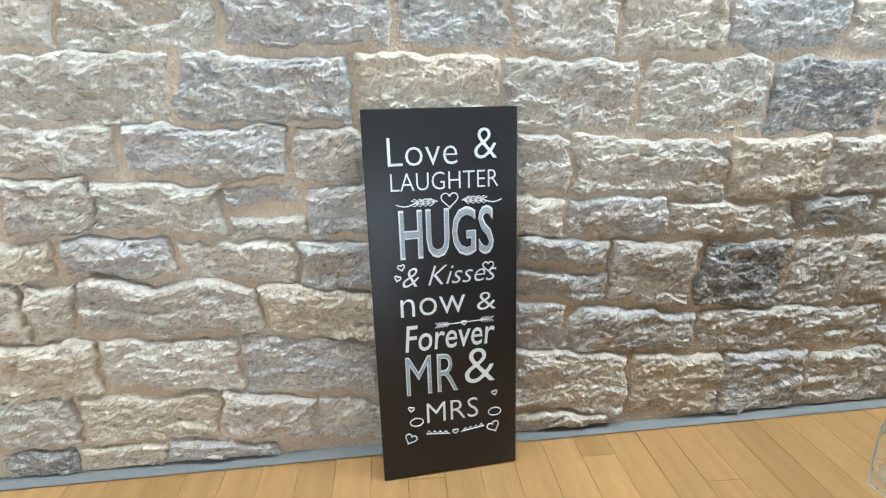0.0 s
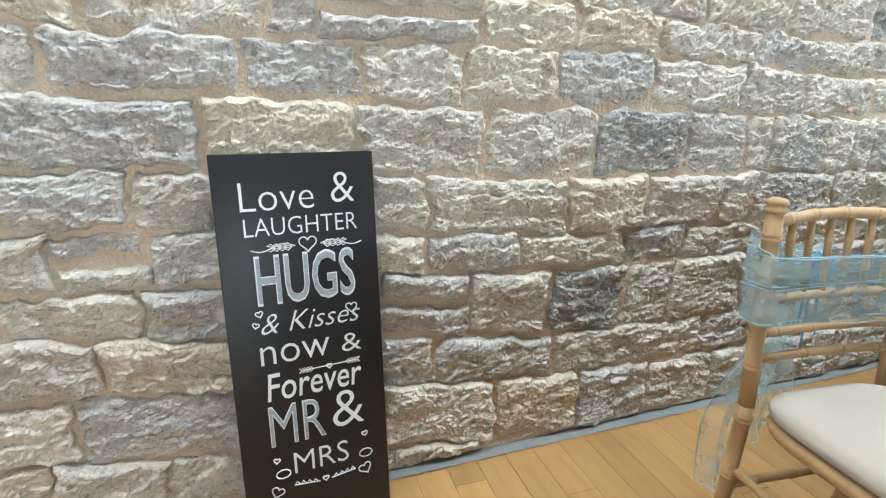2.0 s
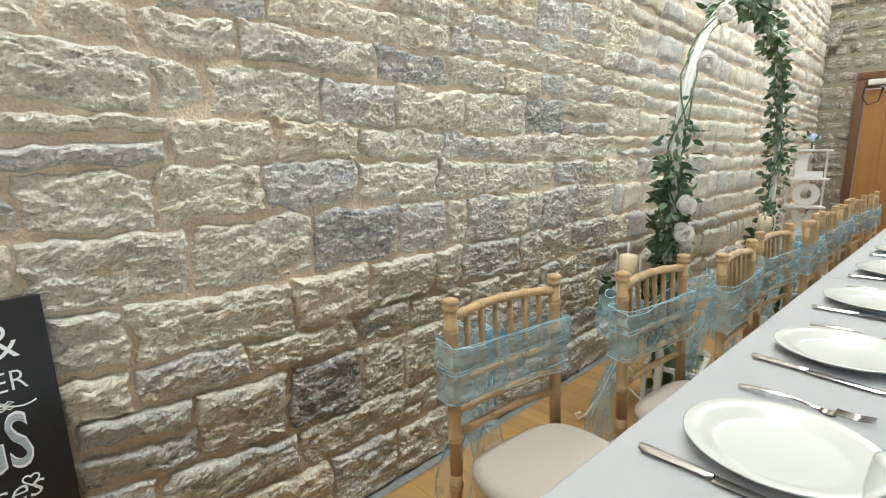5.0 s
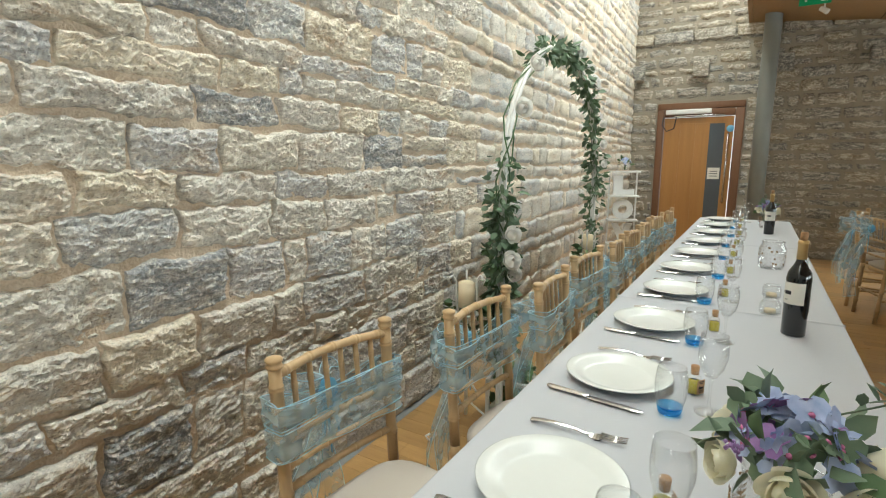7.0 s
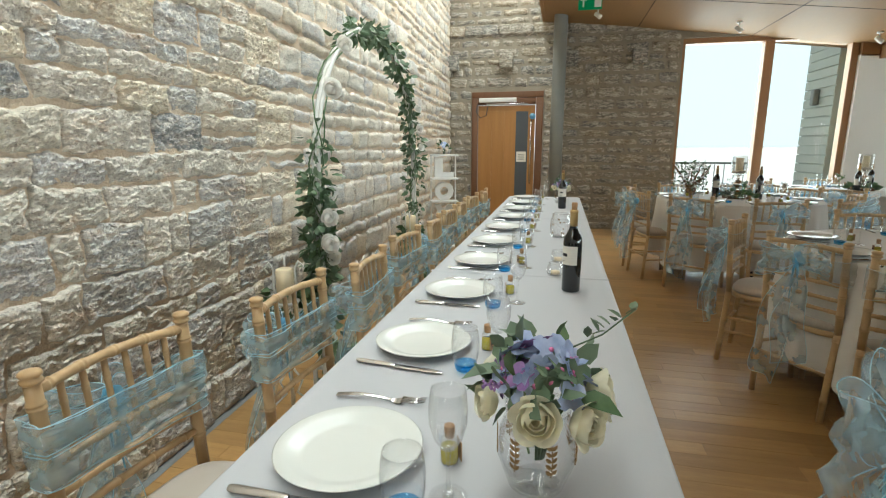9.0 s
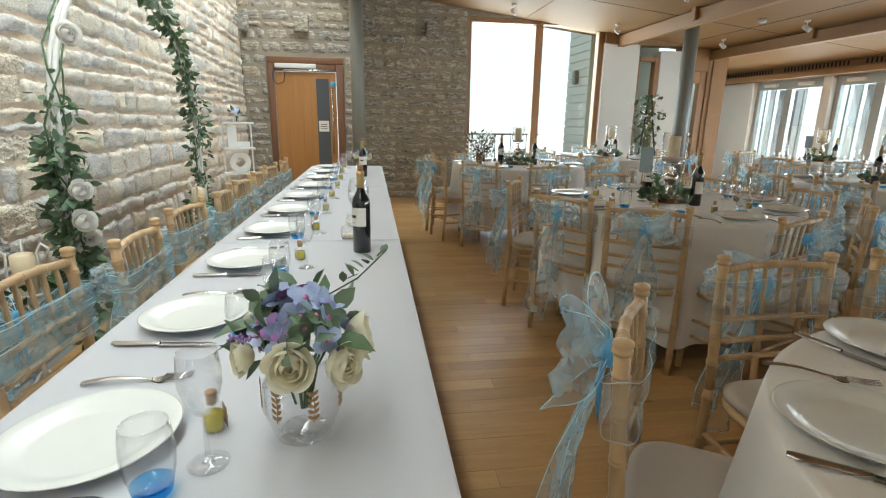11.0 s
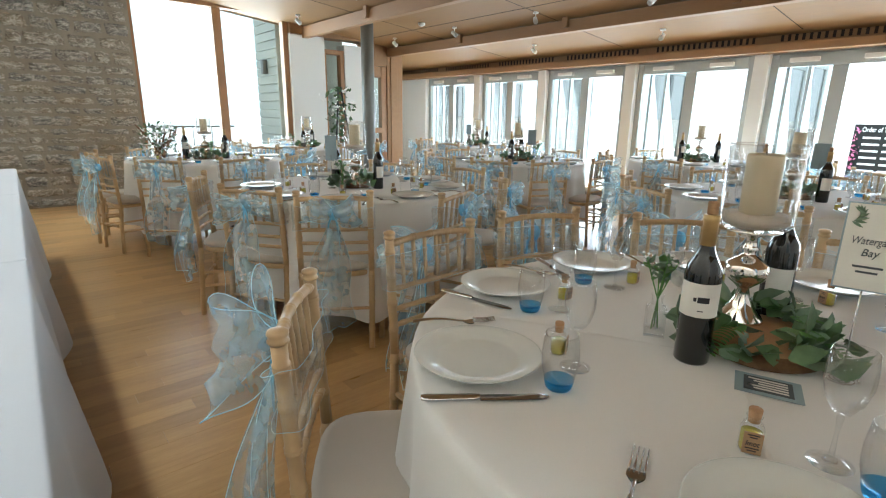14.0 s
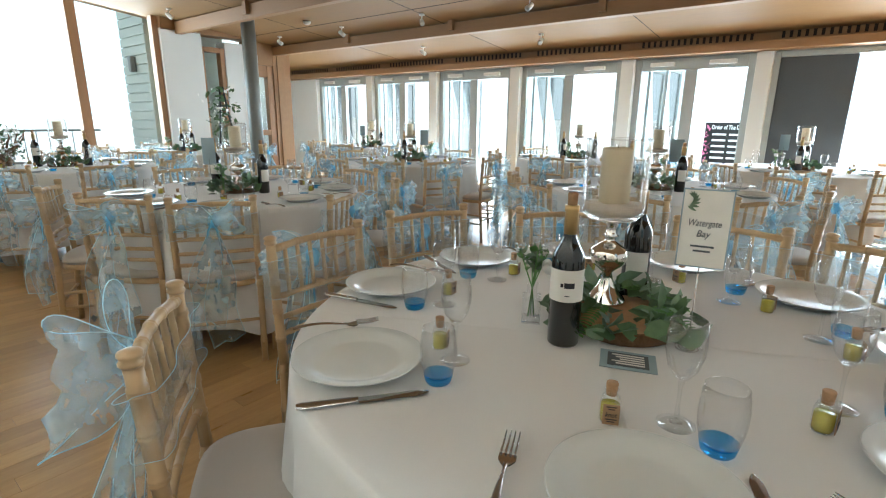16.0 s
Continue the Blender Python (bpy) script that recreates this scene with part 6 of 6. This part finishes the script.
for k, ((cx, cy), seats) in enumerate(zip(TABLES, SEATS)):
    put("table", pose(cx, cy, 0, 0, 0, 20 * k))
    m = pose(cx, cy, TZ, 0, 0, 37 * k + 28)
    c = k % 2
    if not cloth_used[c]:
        cloth_used[c] = True
        CLOTHS[c].matrix_basis = m
    else:
        copy_thing(CLOTHS[c], m)
    for i, (a, rad, face) in enumerate(seats):
        chair(cx + rad * math.cos(radians(a)), cy + rad * math.sin(radians(a)), face - 90, -1 if k + i == 0 else i + k + 1)
    angles = COVERS[k] or [s[0] for s in seats]
    if k == 5 or k == 6:
        angles = [20, 65, 110, 155, 200]
    ware = ("plate", "knife", "fork", "tumbler", "wineglass", "favour") if k < 2 else ("plate", "tumbler", "wineglass", "favour")
    for a in angles:
        reach = 0.605 if a in (113, -124) else 0.635
        place_setting(cx + reach * math.cos(radians(a)), cy + reach * math.sin(radians(a)), a + 90, rr, ware)
    if k == 0:
        put("log", pose(0.67, -1.40, TZ + 0.002, 0, 0, 20))
        put("lantern", pose(0.735, -1.45, TZ + 0.035))
        put("wine", pose(0.735, -1.215, TZ + 0.002, 0, 0, 208))
        put("wine", pose(0.70, -1.56, TZ + 0.002, 0, 0, 24))
        put("bud", pose(0.85, -1.275, TZ + 0.002, 0, 0, 30))
        put("card", pose(0.51, -1.36, TZ + 0.002, 0, 0, 192))
    else:
        tw = 50 * k
        b = pose(cx, cy, 0, 0, 0, tw)
        put("log", b @ pose(0, 0, TZ + 0.002))
        put("lantern", b @ pose(0.0, 0.0, TZ + 0.035))
        put("wine", b @ pose(-0.17, 0.10, TZ + 0.002, 0, 0, 40))
        put("wine", b @ pose(0.16, -0.12, TZ + 0.002, 0, 0, 190))
        put("bud", b @ pose(0.05, 0.22, TZ + 0.002))
        if k in (1, 3, 4, 6, 8):
            put("card", b @ pose(0.14, 0.12, TZ + 0.002, 0, 0, -tw + 25))

info = thing("printed_card", "pale blue printed card lying on the cloth", "card", at=pose(0.588, -1.213, TZ + 0.003, 0, 0, 20))
part("card", boxed((-0.055, -0.042, 0), (0.055, 0.042, 0.0012)), M_CARDGREEN, info, smooth=False)
part("dark_panel", boxed((-0.040, -0.030, 0.0014), (0.040, 0.030, 0.0022)), M_DARKGREY, info, "dark printed panel", False)
for i in range(5):
    part("writing_bar", boxed((-0.032, -0.022 + i * 0.010, 0.0024), (0.032 - 0.008 * (i % 3), -0.017 + i * 0.010, 0.0030)), M_LABEL, info, smooth=False)

# ---- along the stone wall: arch, candle stands, letter tower ----
arch = thing("wedding_arch", "white metal arch dressed with eucalyptus, ivy and white roses", "arch")
A0, A1, AT = Vector((2.62, 1.28, 0)), Vector((4.55, 1.36, 0)), 2.06


def arch_pt(s, off=0.0):
    """A point on the arch, s from 0 at one foot to 1 at the other."""
    zs = 1.25
    ln = (A1 - A0).length
    if s < 0.3:
        p = A0 + Vector((0, 0, zs * s / 0.3))
    elif s > 0.7:
        p = A1 + Vector((0, 0, zs * (1 - s) / 0.3))
    else:
        a = math.pi * (1 - (s - 0.3) / 0.4)
        p = (A0 + A1) / 2 + (A1 - A0) / 2 * math.cos(a) + Vector((0, 0, zs + (AT - zs) * math.sin(a)))
    return p + Vector((0, off, 0))


for off in (-0.07, -0.09):
    part("hoop", tube([arch_pt(i / 60, off) for i in range(61)], 0.011, 8), M_WHITEPAINT, arch, "white metal tube")
ra = random.Random(31)
eu, iv = [], []
for i in range(1700):
    s = ra.choice((ra.uniform(0.09, 0.33), ra.uniform(0.42, 0.76), ra.uniform(0.44, 0.72), ra.uniform(0.12, 0.30), ra.uniform(0.76, 0.95)))
    if s > 0.76 and ra.random() < 0.5:
        continue
    fat = 0.062 + 0.03 * noise.noise(Vector((s * 30, 0, 0)))
    d = Vector((ra.gauss(0, 1), ra.gauss(0, 1), ra.gauss(0, 1) - 0.3)).normalized()
    p = arch_pt(s, -0.08) + d * fat * ra.uniform(0.2, 1.25)
    (eu if ra.random() < 0.6 else iv).append((p, d + Vector((0, 0, ra.uniform(-0.8, 0.2)))))
part("eucalyptus", leaves(eu, 0.052, 0.72, 5), M_EUC, arch, "grey-green eucalyptus leaves")
part("ivy", leaves(iv, 0.055, 0.55, 6), M_LEAF, arch, "dark green ivy leaves")
vine = bmesh.new()
for k in range(3):
    tube([arch_pt(0.1 + 0.85 * i / 50, -0.08) + Vector((0.03 * math.sin(i * 0.9 + k * 2), 0.03 * math.cos(i * 1.1 + k), 0)) for i in range(51)], 0.004, 5, vine)
part("vines", vine, M_LEAF, arch)
for s, sz in ((0.245, 0.085), (0.215, 0.095), (0.198, 0.075), (0.36, 0.095), (0.405, 0.085), (0.52, 0.075), (0.555, 0.07), (0.635, 0.065), (0.66, 0.07), (0.685, 0.06), (0.16, 0.07)):
    m = Matrix.Translation(arch_pt(s, -0.13) + Vector((-0.055 + ra.uniform(-0.03, 0.03), -0.02, 0))) @ Vector((-0.7, -0.9, ra.uniform(0.0, 0.4))).to_track_quat('Z', 'Y').to_matrix().to_4x4()
    part("rose", rose(sz * 1.25, int(s * 1000), at=m), M_WHITEROSE, arch, "white silk rose")


def candle_stand(at, label):
    t = thing("candle_stand", label, "candle stand", "wrought candle stands", at)
    part("pole", tube([(0, 0, 0.10), (0, 0, 0.62)], 0.009, 8), M_WHITEPAINT, t)
    for k in range(3):
        a = 2 * math.pi * k / 3 + 0.5
        d = Vector((math.cos(a), math.sin(a), 0))
        pts = [d * 0.01 + Vector((0, 0, 0.30)), d * 0.06 + Vector((0, 0, 0.24)), d * 0.03 + Vector((0, 0, 0.17)), d * 0.10 + Vector((0, 0, 0.13)), d * 0.17 + Vector((0, 0, 0.03)), d * 0.21 + Vector((0, 0, 0.012)), d * 0.225 + Vector((0, 0, 0.04)), d * 0.20 + Vector((0, 0, 0.045))]
        part("scroll_foot", tube(pts, 0.006, 6), M_WHITEPAINT, t)
        top = [d * 0.045 + Vector((0, 0, 0.63)), d * 0.06 + Vector((0, 0, 0.72)), d * 0.055 + Vector((0, 0, 0.80)), d * 0.075 + Vector((0, 0, 0.835)), d * 0.10 + Vector((0, 0, 0.815)), d * 0.085 + Vector((0, 0, 0.79))]
        part("scroll_arm", tube(top, 0.005, 6), M_WHITEPAINT, t)
    part("dish", lathe([(0, 0.622), (0.055, 0.622), (0.065, 0.634), (0.06, 0.636), (0, 0.630)], 24), M_WHITEPAINT, t)
    part("candle", lathe([(0, 0.636), (0.040, 0.636), (0.041, 0.790), (0.030, 0.796), (0, 0.792)], 24), M_CANDLE, t, "ivory pillar candle")
    r = random.Random(17)
    pl = []
    for i in range(90):
        a = r.uniform(0, 6.28)
        p = Vector((0.07 * math.cos(a), 0.07 * math.sin(a), r.uniform(0.50, 0.70)))
        pl.append((p, Vector((math.cos(a), math.sin(a), r.uniform(-0.8, 0.5)))))
    part("ivy_ring", leaves(pl, 0.06, 0.75, 3), M_LEAF, t, "dark ivy leaves")
    part("rose", rose(0.06, 3, at=pose(0.03, -0.07, 0.62, 60, 0, 0)), M_WHITEROSE, t)
    return t


candle_stand(pose(2.44, 1.30, 0), "white wrought candle stand with scroll feet and ivory candle")
candle_stand(pose(4.35, 1.25, 0, 0, 0, 40), "white wrought candle stand beside the far foot of the arch")


def planter(at, seed):
    t = thing("lantern_planter", "white box planter with ivy and white roses by the arch", "planter", "white planters", at)
    part("base", boxed((-0.13, -0.13, 0.0), (0.13, 0.13, 0.03), 0.004), M_WHITEWOOD, t)
    for x in (-0.12, 0.12):
        for y in (-0.12, 0.12):
            part("post", boxed((x - 0.01, y - 0.01, 0.031), (x + 0.01, y + 0.01, 0.20)), M_WHITEWOOD, t, smooth=False)
    for x0, y0, x1, y1 in ((-0.13, -0.13, 0.13, -0.11), (-0.13, 0.11, 0.13, 0.13), (-0.13, -0.108, -0.11, 0.108), (0.11, -0.108, 0.13, 0.108)):
        part("top_rail", boxed((x0, y0, 0.201), (x1, y1, 0.22)), M_WHITEWOOD, t, smooth=False)
    r = random.Random(seed)
    pl = [(Vector((r.uniform(-0.11, 0.11), r.uniform(-0.11, 0.11), r.uniform(0.05, 0.27))), Vector((r.uniform(-1, 1), r.uniform(-1, 1), r.uniform(-0.2, 0.8)))) for _ in range(110)]
    part("ivy", leaves(pl, 0.07, 0.75, seed), M_LEAF, t)
    for i in range(3):
        part("rose", rose(0.065, seed + i, at=pose(r.uniform(-0.08, 0.08), -0.07 - 0.02 * i, 0.20 + 0.03 * i, 40, 0, 0)), M_WHITEROSE, t)
    return t


planter(pose(2.78, 1.18, 0, 0, 0, 10), 41)
planter(pose(4.62, 1.20, 0, 0, 0, -15), 42)

tower = thing("letter_tower", "white wooden letter tower spelling love, with blue flowers on top", "decoration", at=pose(6.55, 1.47, 0, 0, 0, -68))
part("base", boxed((-0.17, -0.09, 0.0), (0.17, 0.09, 0.03), 0.003), M_WHITEWOOD, tower)
for i, ch in enumerate("EVOL"):
    z = 0.12 + i * 0.285
    part("shelf", boxed((-0.17, -0.085, z - 0.022), (0.17, 0.085, z - 0.002), 0.003), M_WHITEWOOD, tower)
    bm = lettering(ch, 0.33, 0.235, bold=0.022)
    zs = [v.co.y for v in bm.verts]
    for v in bm.verts:
        v.co.z = 0.03 if v.co.z > 0 else -0.03
        v.co.y = (v.co.y - min(zs)) * 0.235 / (max(zs) - min(zs))
    part("letter", move(bm, pose(0, 0, z, 90, 0, 0)), M_WHITEWOOD, tower, "white block letter", False)
    for x in (-0.155, 0.155):
        part("upright", boxed((x - 0.008, 0.05, z), (x + 0.008, 0.066, z + 0.261)), M_WHITEWOOD, tower, smooth=False)
part("top_shelf", boxed((-0.17, -0.085, 1.238), (0.17, 0.085, 1.258), 0.003), M_WHITEWOOD, tower)
posy = thing("posy_jar", "little jar of blue and white flowers on the letter tower", "flowers", at=pose(6.55, 1.47, 1.259))
part("jar", lathe([(0, 0), (0.025, 0), (0.028, 0.05), (0.024, 0.06), (0.022, 0.06), (0.025, 0.05), (0.022, 0.004), (0, 0.004)], 16, cap=False), M_GLASS, posy)
bm, bw = bmesh.new(), bmesh.new()
for i, (p, d) in enumerate(dome(26, 0.06, 8)):
    floret(bm if i % 3 else bw, Matrix.Translation(Vector((0, 0, 0.09)) + p) @ d.to_track_quat('Z', 'Y').to_matrix().to_4x4(), 0.024)
part("blue_hydrangea", bm, M_BLUEPETAL, posy)
part("white_florets", bw, M_WHITEROSE, posy)
part("stem_bunch", tube([(0, 0, 0.005), (0, 0, 0.10)], 0.008, 6), M_LEAF, posy)
part("leaves", leaves([(Vector((0, 0, 0.08)) + p, d) for p, d in dome(16, 0.06, 3, -0.3)], 0.05, 0.5, 5), M_LEAF, posy)

# ---- tall dressings near the sea windows ----
drift = thing("driftwood_flowers", "tall driftwood and white flower arrangement on a table", "flowers", at=pose(6.55, -1.38, TZ + 0.002) @ Matrix.Scale(0.8, 4))
part("pot", lathe([(0, 0), (0.06, 0), (0.075, 0.08), (0.06, 0.10), (0, 0.10)], 18), M_BARK, drift)
rd = random.Random(77)
for i in range(7):
    a = rd.uniform(0, 6.28)
    p = [Vector((0.02 * math.cos(a), 0.02 * math.sin(a), 0.08))]
    for k in range(4):
        p.append(p[-1] + Vector((0.055 * math.cos(a), 0.055 * math.sin(a), 0.08)) + Vector((rd.uniform(-1, 1), rd.uniform(-1, 1), rd.uniform(-1, 1))) * 0.03)
    part("driftwood", tube(p, [0.018, 0.014, 0.012, 0.008, 0.004], 7), M_BARK, drift)
part("white_flowers", leaves([(Vector((rd.uniform(-0.2, 0.2), rd.uniform(-0.2, 0.2), rd.uniform(0.1, 0.42))), Vector((rd.uniform(-1, 1), rd.uniform(-1, 1), 0.4))) for _ in range(130)], 0.05, 0.6, 7), M_WHITEROSE, drift)
part("foliage", leaves([(Vector((rd.uniform(-0.2, 0.2), rd.uniform(-0.2, 0.2), rd.uniform(0.05, 0.45))), Vector((rd.uniform(-1, 1), rd.uniform(-1, 1), 0.4))) for _ in range(150)], 0.06, 0.5, 8), M_LEAF, drift)

stand = thing("flower_stand", "tall black metal flower stand with dark foliage by the window", "flower stand", at=pose(8.35, -4.55, 0))
for k in range(3):
    a = 2.1 * k
    part("leg", tube([(0.30 * math.cos(a), 0.30 * math.sin(a), 0), (0.06 * math.cos(a), 0.06 * math.sin(a), 1.45), (0.03 * math.cos(a), 0.03 * math.sin(a), 1.75)], 0.014, 6), M_BLACKMETAL, stand)
part("ring", tube([(0.08 * math.cos(i * 0.5), 0.08 * math.sin(i * 0.5), 1.45) for i in range(14)], 0.010, 6), M_BLACKMETAL, stand)
part("foliage", leaves([(Vector((rd.gauss(0, 0.10), rd.gauss(0, 0.10), rd.uniform(0.85, 1.75))), Vector((rd.uniform(-1, 1), rd.uniform(-1, 1), rd.uniform(-1, 0.6)))) for _ in range(120)], 0.10, 0.5, 9), M_LEAF, stand)
part("pale_flowers", leaves([(Vector((rd.gauss(0, 0.11), rd.gauss(0, 0.11), rd.uniform(0.8, 1.7))), Vector((rd.uniform(-1, 1), rd.uniform(-1, 1), 0.4))) for _ in range(60)], 0.06, 0.7, 10), M_WHITEROSE, stand)

# ---- ceiling fittings and signs ----
spot = thing("ceiling_spotlight", "small white adjustable ceiling spotlight", "spotlight", "ceiling spotlights")
part("mount", lathe([(0, 0.0), (0.035, 0.0), (0.035, -0.02), (0, -0.02)], 16), M_WHITEPAINT, spot)
part("arm", tube([(0, 0, -0.02), (0, 0, -0.07)], 0.008, 6), M_WHITEPAINT, spot)
part("head", lathe([(0, -0.05), (0.025, -0.05), (0.032, 0.03), (0.030, 0.05), (0.024, 0.05), (0.024, 0.03), (0, 0.03)], 18, at=pose(0, 0, -0.10, 125, 0, 30)), M_WHITEPAINT, spot)
first = True
for x, y in ((8.3, -2.2), (8.4, -3.9), (6.3, -3.7), (4.4, -3.7), (2.5, -3.7), (8.2, -5.6), (6.6, -5.6), (5.0, -5.6), (3.4, -5.6), (1.8, -5.6), (6.2, -7.0), (4.0, -7.0), (8.0, -0.35)):
    m = pose(x, y, ceil_z(y) + 0.001, 0, 0, 40 * x)
    if first:
        spot.matrix_basis, first = m, False
    else:
        copy_thing(spot, m)
det = thing("smoke_detector", "white ceiling smoke detector", "detector", at=pose(6.9, -5.2, ceil_z(-5.2)))
part("body", lathe([(0, 0.0), (0.055, 0.0), (0.050, -0.03), (0.03, -0.045), (0, -0.045)], 24), M_WHITEPAINT, det)

ex = thing("exit_sign", "green and white hanging emergency exit sign", "sign", at=pose(7.2, -0.21, 3.07))
part("panel", boxed((-0.012, -0.14, -0.085), (0.012, 0.14, 0.080), 0.003), M_SIGNGREEN, ex)
part("arrow_shaft", boxed((-0.0145, 0.07, -0.05), (-0.0125, 0.09, 0.03)), M_WHITEPAINT, ex, smooth=False)
ar = bmesh.new()
vs = [ar.verts.new(p) for p in ((-0.0140, 0.04, 0.02), (-0.0140, 0.12, 0.02), (-0.0140, 0.08, 0.065))]
ar.faces.new(vs)
r = bmesh.ops.extrude_face_region(ar, geom=ar.faces[:])
for v in r["geom"]:
    if isinstance(v, bmesh.types.BMVert):
        v.co.x += 0.0012
part("arrow_head", ar, M_WHITEPAINT, ex, smooth=False)
part("door_pictogram", boxed((-0.0145, -0.13, -0.06), (-0.0125, -0.05, 0.06)), M_WHITEPAINT, ex, smooth=False)
for y in (-0.12, 0.12):
    part("hanger", tube([(0, y, 0.08), (0, y, ceil_z(-0.21) - 3.07)], 0.004, 5), M_STEEL, ex)
ex2 = thing("exit_sign_small", "small white and green exit sign over the glazed door", "sign", at=pose(XE - 0.02, -5.55, 2.30))
part("panel", boxed((-0.012, -0.11, -0.07), (0.012, 0.11, 0.07), 0.003), M_WHITEPAINT, ex2)
part("pictogram", boxed((-0.0145, -0.05, -0.045), (-0.0125, 0.05, 0.045)), M_SIGNGREEN, ex2, smooth=False)

# ---- order-of-the-day board on the terrace ----
ob = thing("terrace_chalkboard", "black chalkboard easel with white writing on the terrace", "sign", at=pose(1.93, -9.3, -0.06, 0, 0, 178) @ Matrix.Scale(0.82, 4))
part("board", boxed((-0.36, -0.02, 0.35), (0.36, 0.02, 1.62), 0.006), M_BOARD, ob)
part("title", move(lettering("Order of The Day", 0.11, 0.55, bold=0.002), pose(0.03, -0.0225, 1.50, 90, 0, 0)), M_CHALK, ob, smooth=False)
for i in range(9):
    z = 1.42 - i * 0.11
    part("writing_bar", boxed((-0.22, -0.024, z - 0.035), (0.02, -0.0215, z)), M_CHALK, ob, smooth=False)
    part("writing_bar", boxed((0.07, -0.024, z - 0.035), (0.31, -0.0215, z)), M_CHALK, ob, smooth=False)
part("painted_flowers", leaves([(Vector((-0.31 + rd.uniform(-0.03, 0.03), -0.024, rd.uniform(0.5, 1.58))), Vector((rd.uniform(-1, 1), -0.1, rd.uniform(-1, 1)))) for _ in range(40)], 0.06, 0.7, 3), M_PINK, ob)
for x in (-0.33, 0.33):
    part("leg", boxed((x - 0.02, 0.021, 0.0), (x + 0.02, 0.05, 1.6), 0.003), M_BARK, ob, smooth=False)
tt = thing("terrace_table", "wooden picnic table out on the terrace", "table", at=pose(-0.9, -10.6, -0.06))
for i in range(5):
    part("slat", boxed((-0.9, -0.40 + i * 0.16, 0.72), (0.9, -0.25 + i * 0.16, 0.76), 0.004), M_SLICE, tt, smooth=False)
for x in (-0.75, 0.75):
    part("leg_frame", boxed((x - 0.03, -0.30, 0.0), (x + 0.03, 0.30, 0.719), 0.004), M_SLICE, tt, smooth=False)
# ---- the oak strips, nearest ones singly ----
rng = random.Random(21)
strips = []
x, i = XW, 0
while x < 12.1:
    y = 1.95 - rng.uniform(0, 0.9)
    ys = [2.1, y]
    while y > -8.05:
        y -= rng.choice((0.55, 0.7, 0.85, 1.0, 1.15))
        ys.append(y)
    for a, b in zip(ys, ys[1:]):
        if x > XE + 0.1 and b > -6.3:
            continue
        strips.append((x, a, b))
    x += 0.1
near = sorted(strips, key=lambda s: (s[0] - 1.9) ** 2 + ((s[1] + s[2]) / 2 - 0.2) ** 2 * 0.8)[:290]
keep = set(near)
cache = {}
rest = []
for s in strips:
    x, a, b = s
    ln = round(a - b, 3)
    if s in keep:
        if ln not in cache:
            bm = boxed((0.0006, -ln + 0.0006, -0.012), (0.0994, -0.0006, 0.0), 0.0)
            me = bpy.data.meshes.new("floor_strip")
            bm.to_mesh(me)
            bm.free()
            me.materials.append(M_OAK)
            cache[ln] = me
        o = new("floor_strip", cache[ln])
        o.location = (x, a, rng.uniform(-0.0006, 0.0))
        o.parent = fl
    else:
        rest.append(s)
verts, faces = [], []
for x, a, b in rest:
    n = len(verts)
    zt = rng.uniform(-0.0006, 0.0)
    for zz in (-0.012, zt):
        verts += [(x + 0.0006, b + 0.0006, zz), (x + 0.0994, b + 0.0006, zz), (x + 0.0994, a - 0.0006, zz), (x + 0.0006, a - 0.0006, zz)]
    faces += [(n + 4, n + 5, n + 6, n + 7), (n, n + 1, n + 5, n + 4), (n + 1, n + 2, n + 6, n + 5), (n + 2, n + 3, n + 7, n + 6), (n + 3, n, n + 4, n + 7)]
me = bpy.data.meshes.new("further_strips")
me.from_pydata(verts, [], faces)
me.materials.append(M_OAK_ISLE)
o = new("further_strips", me)
o.parent = fl
tagged(o, kind="stuff")
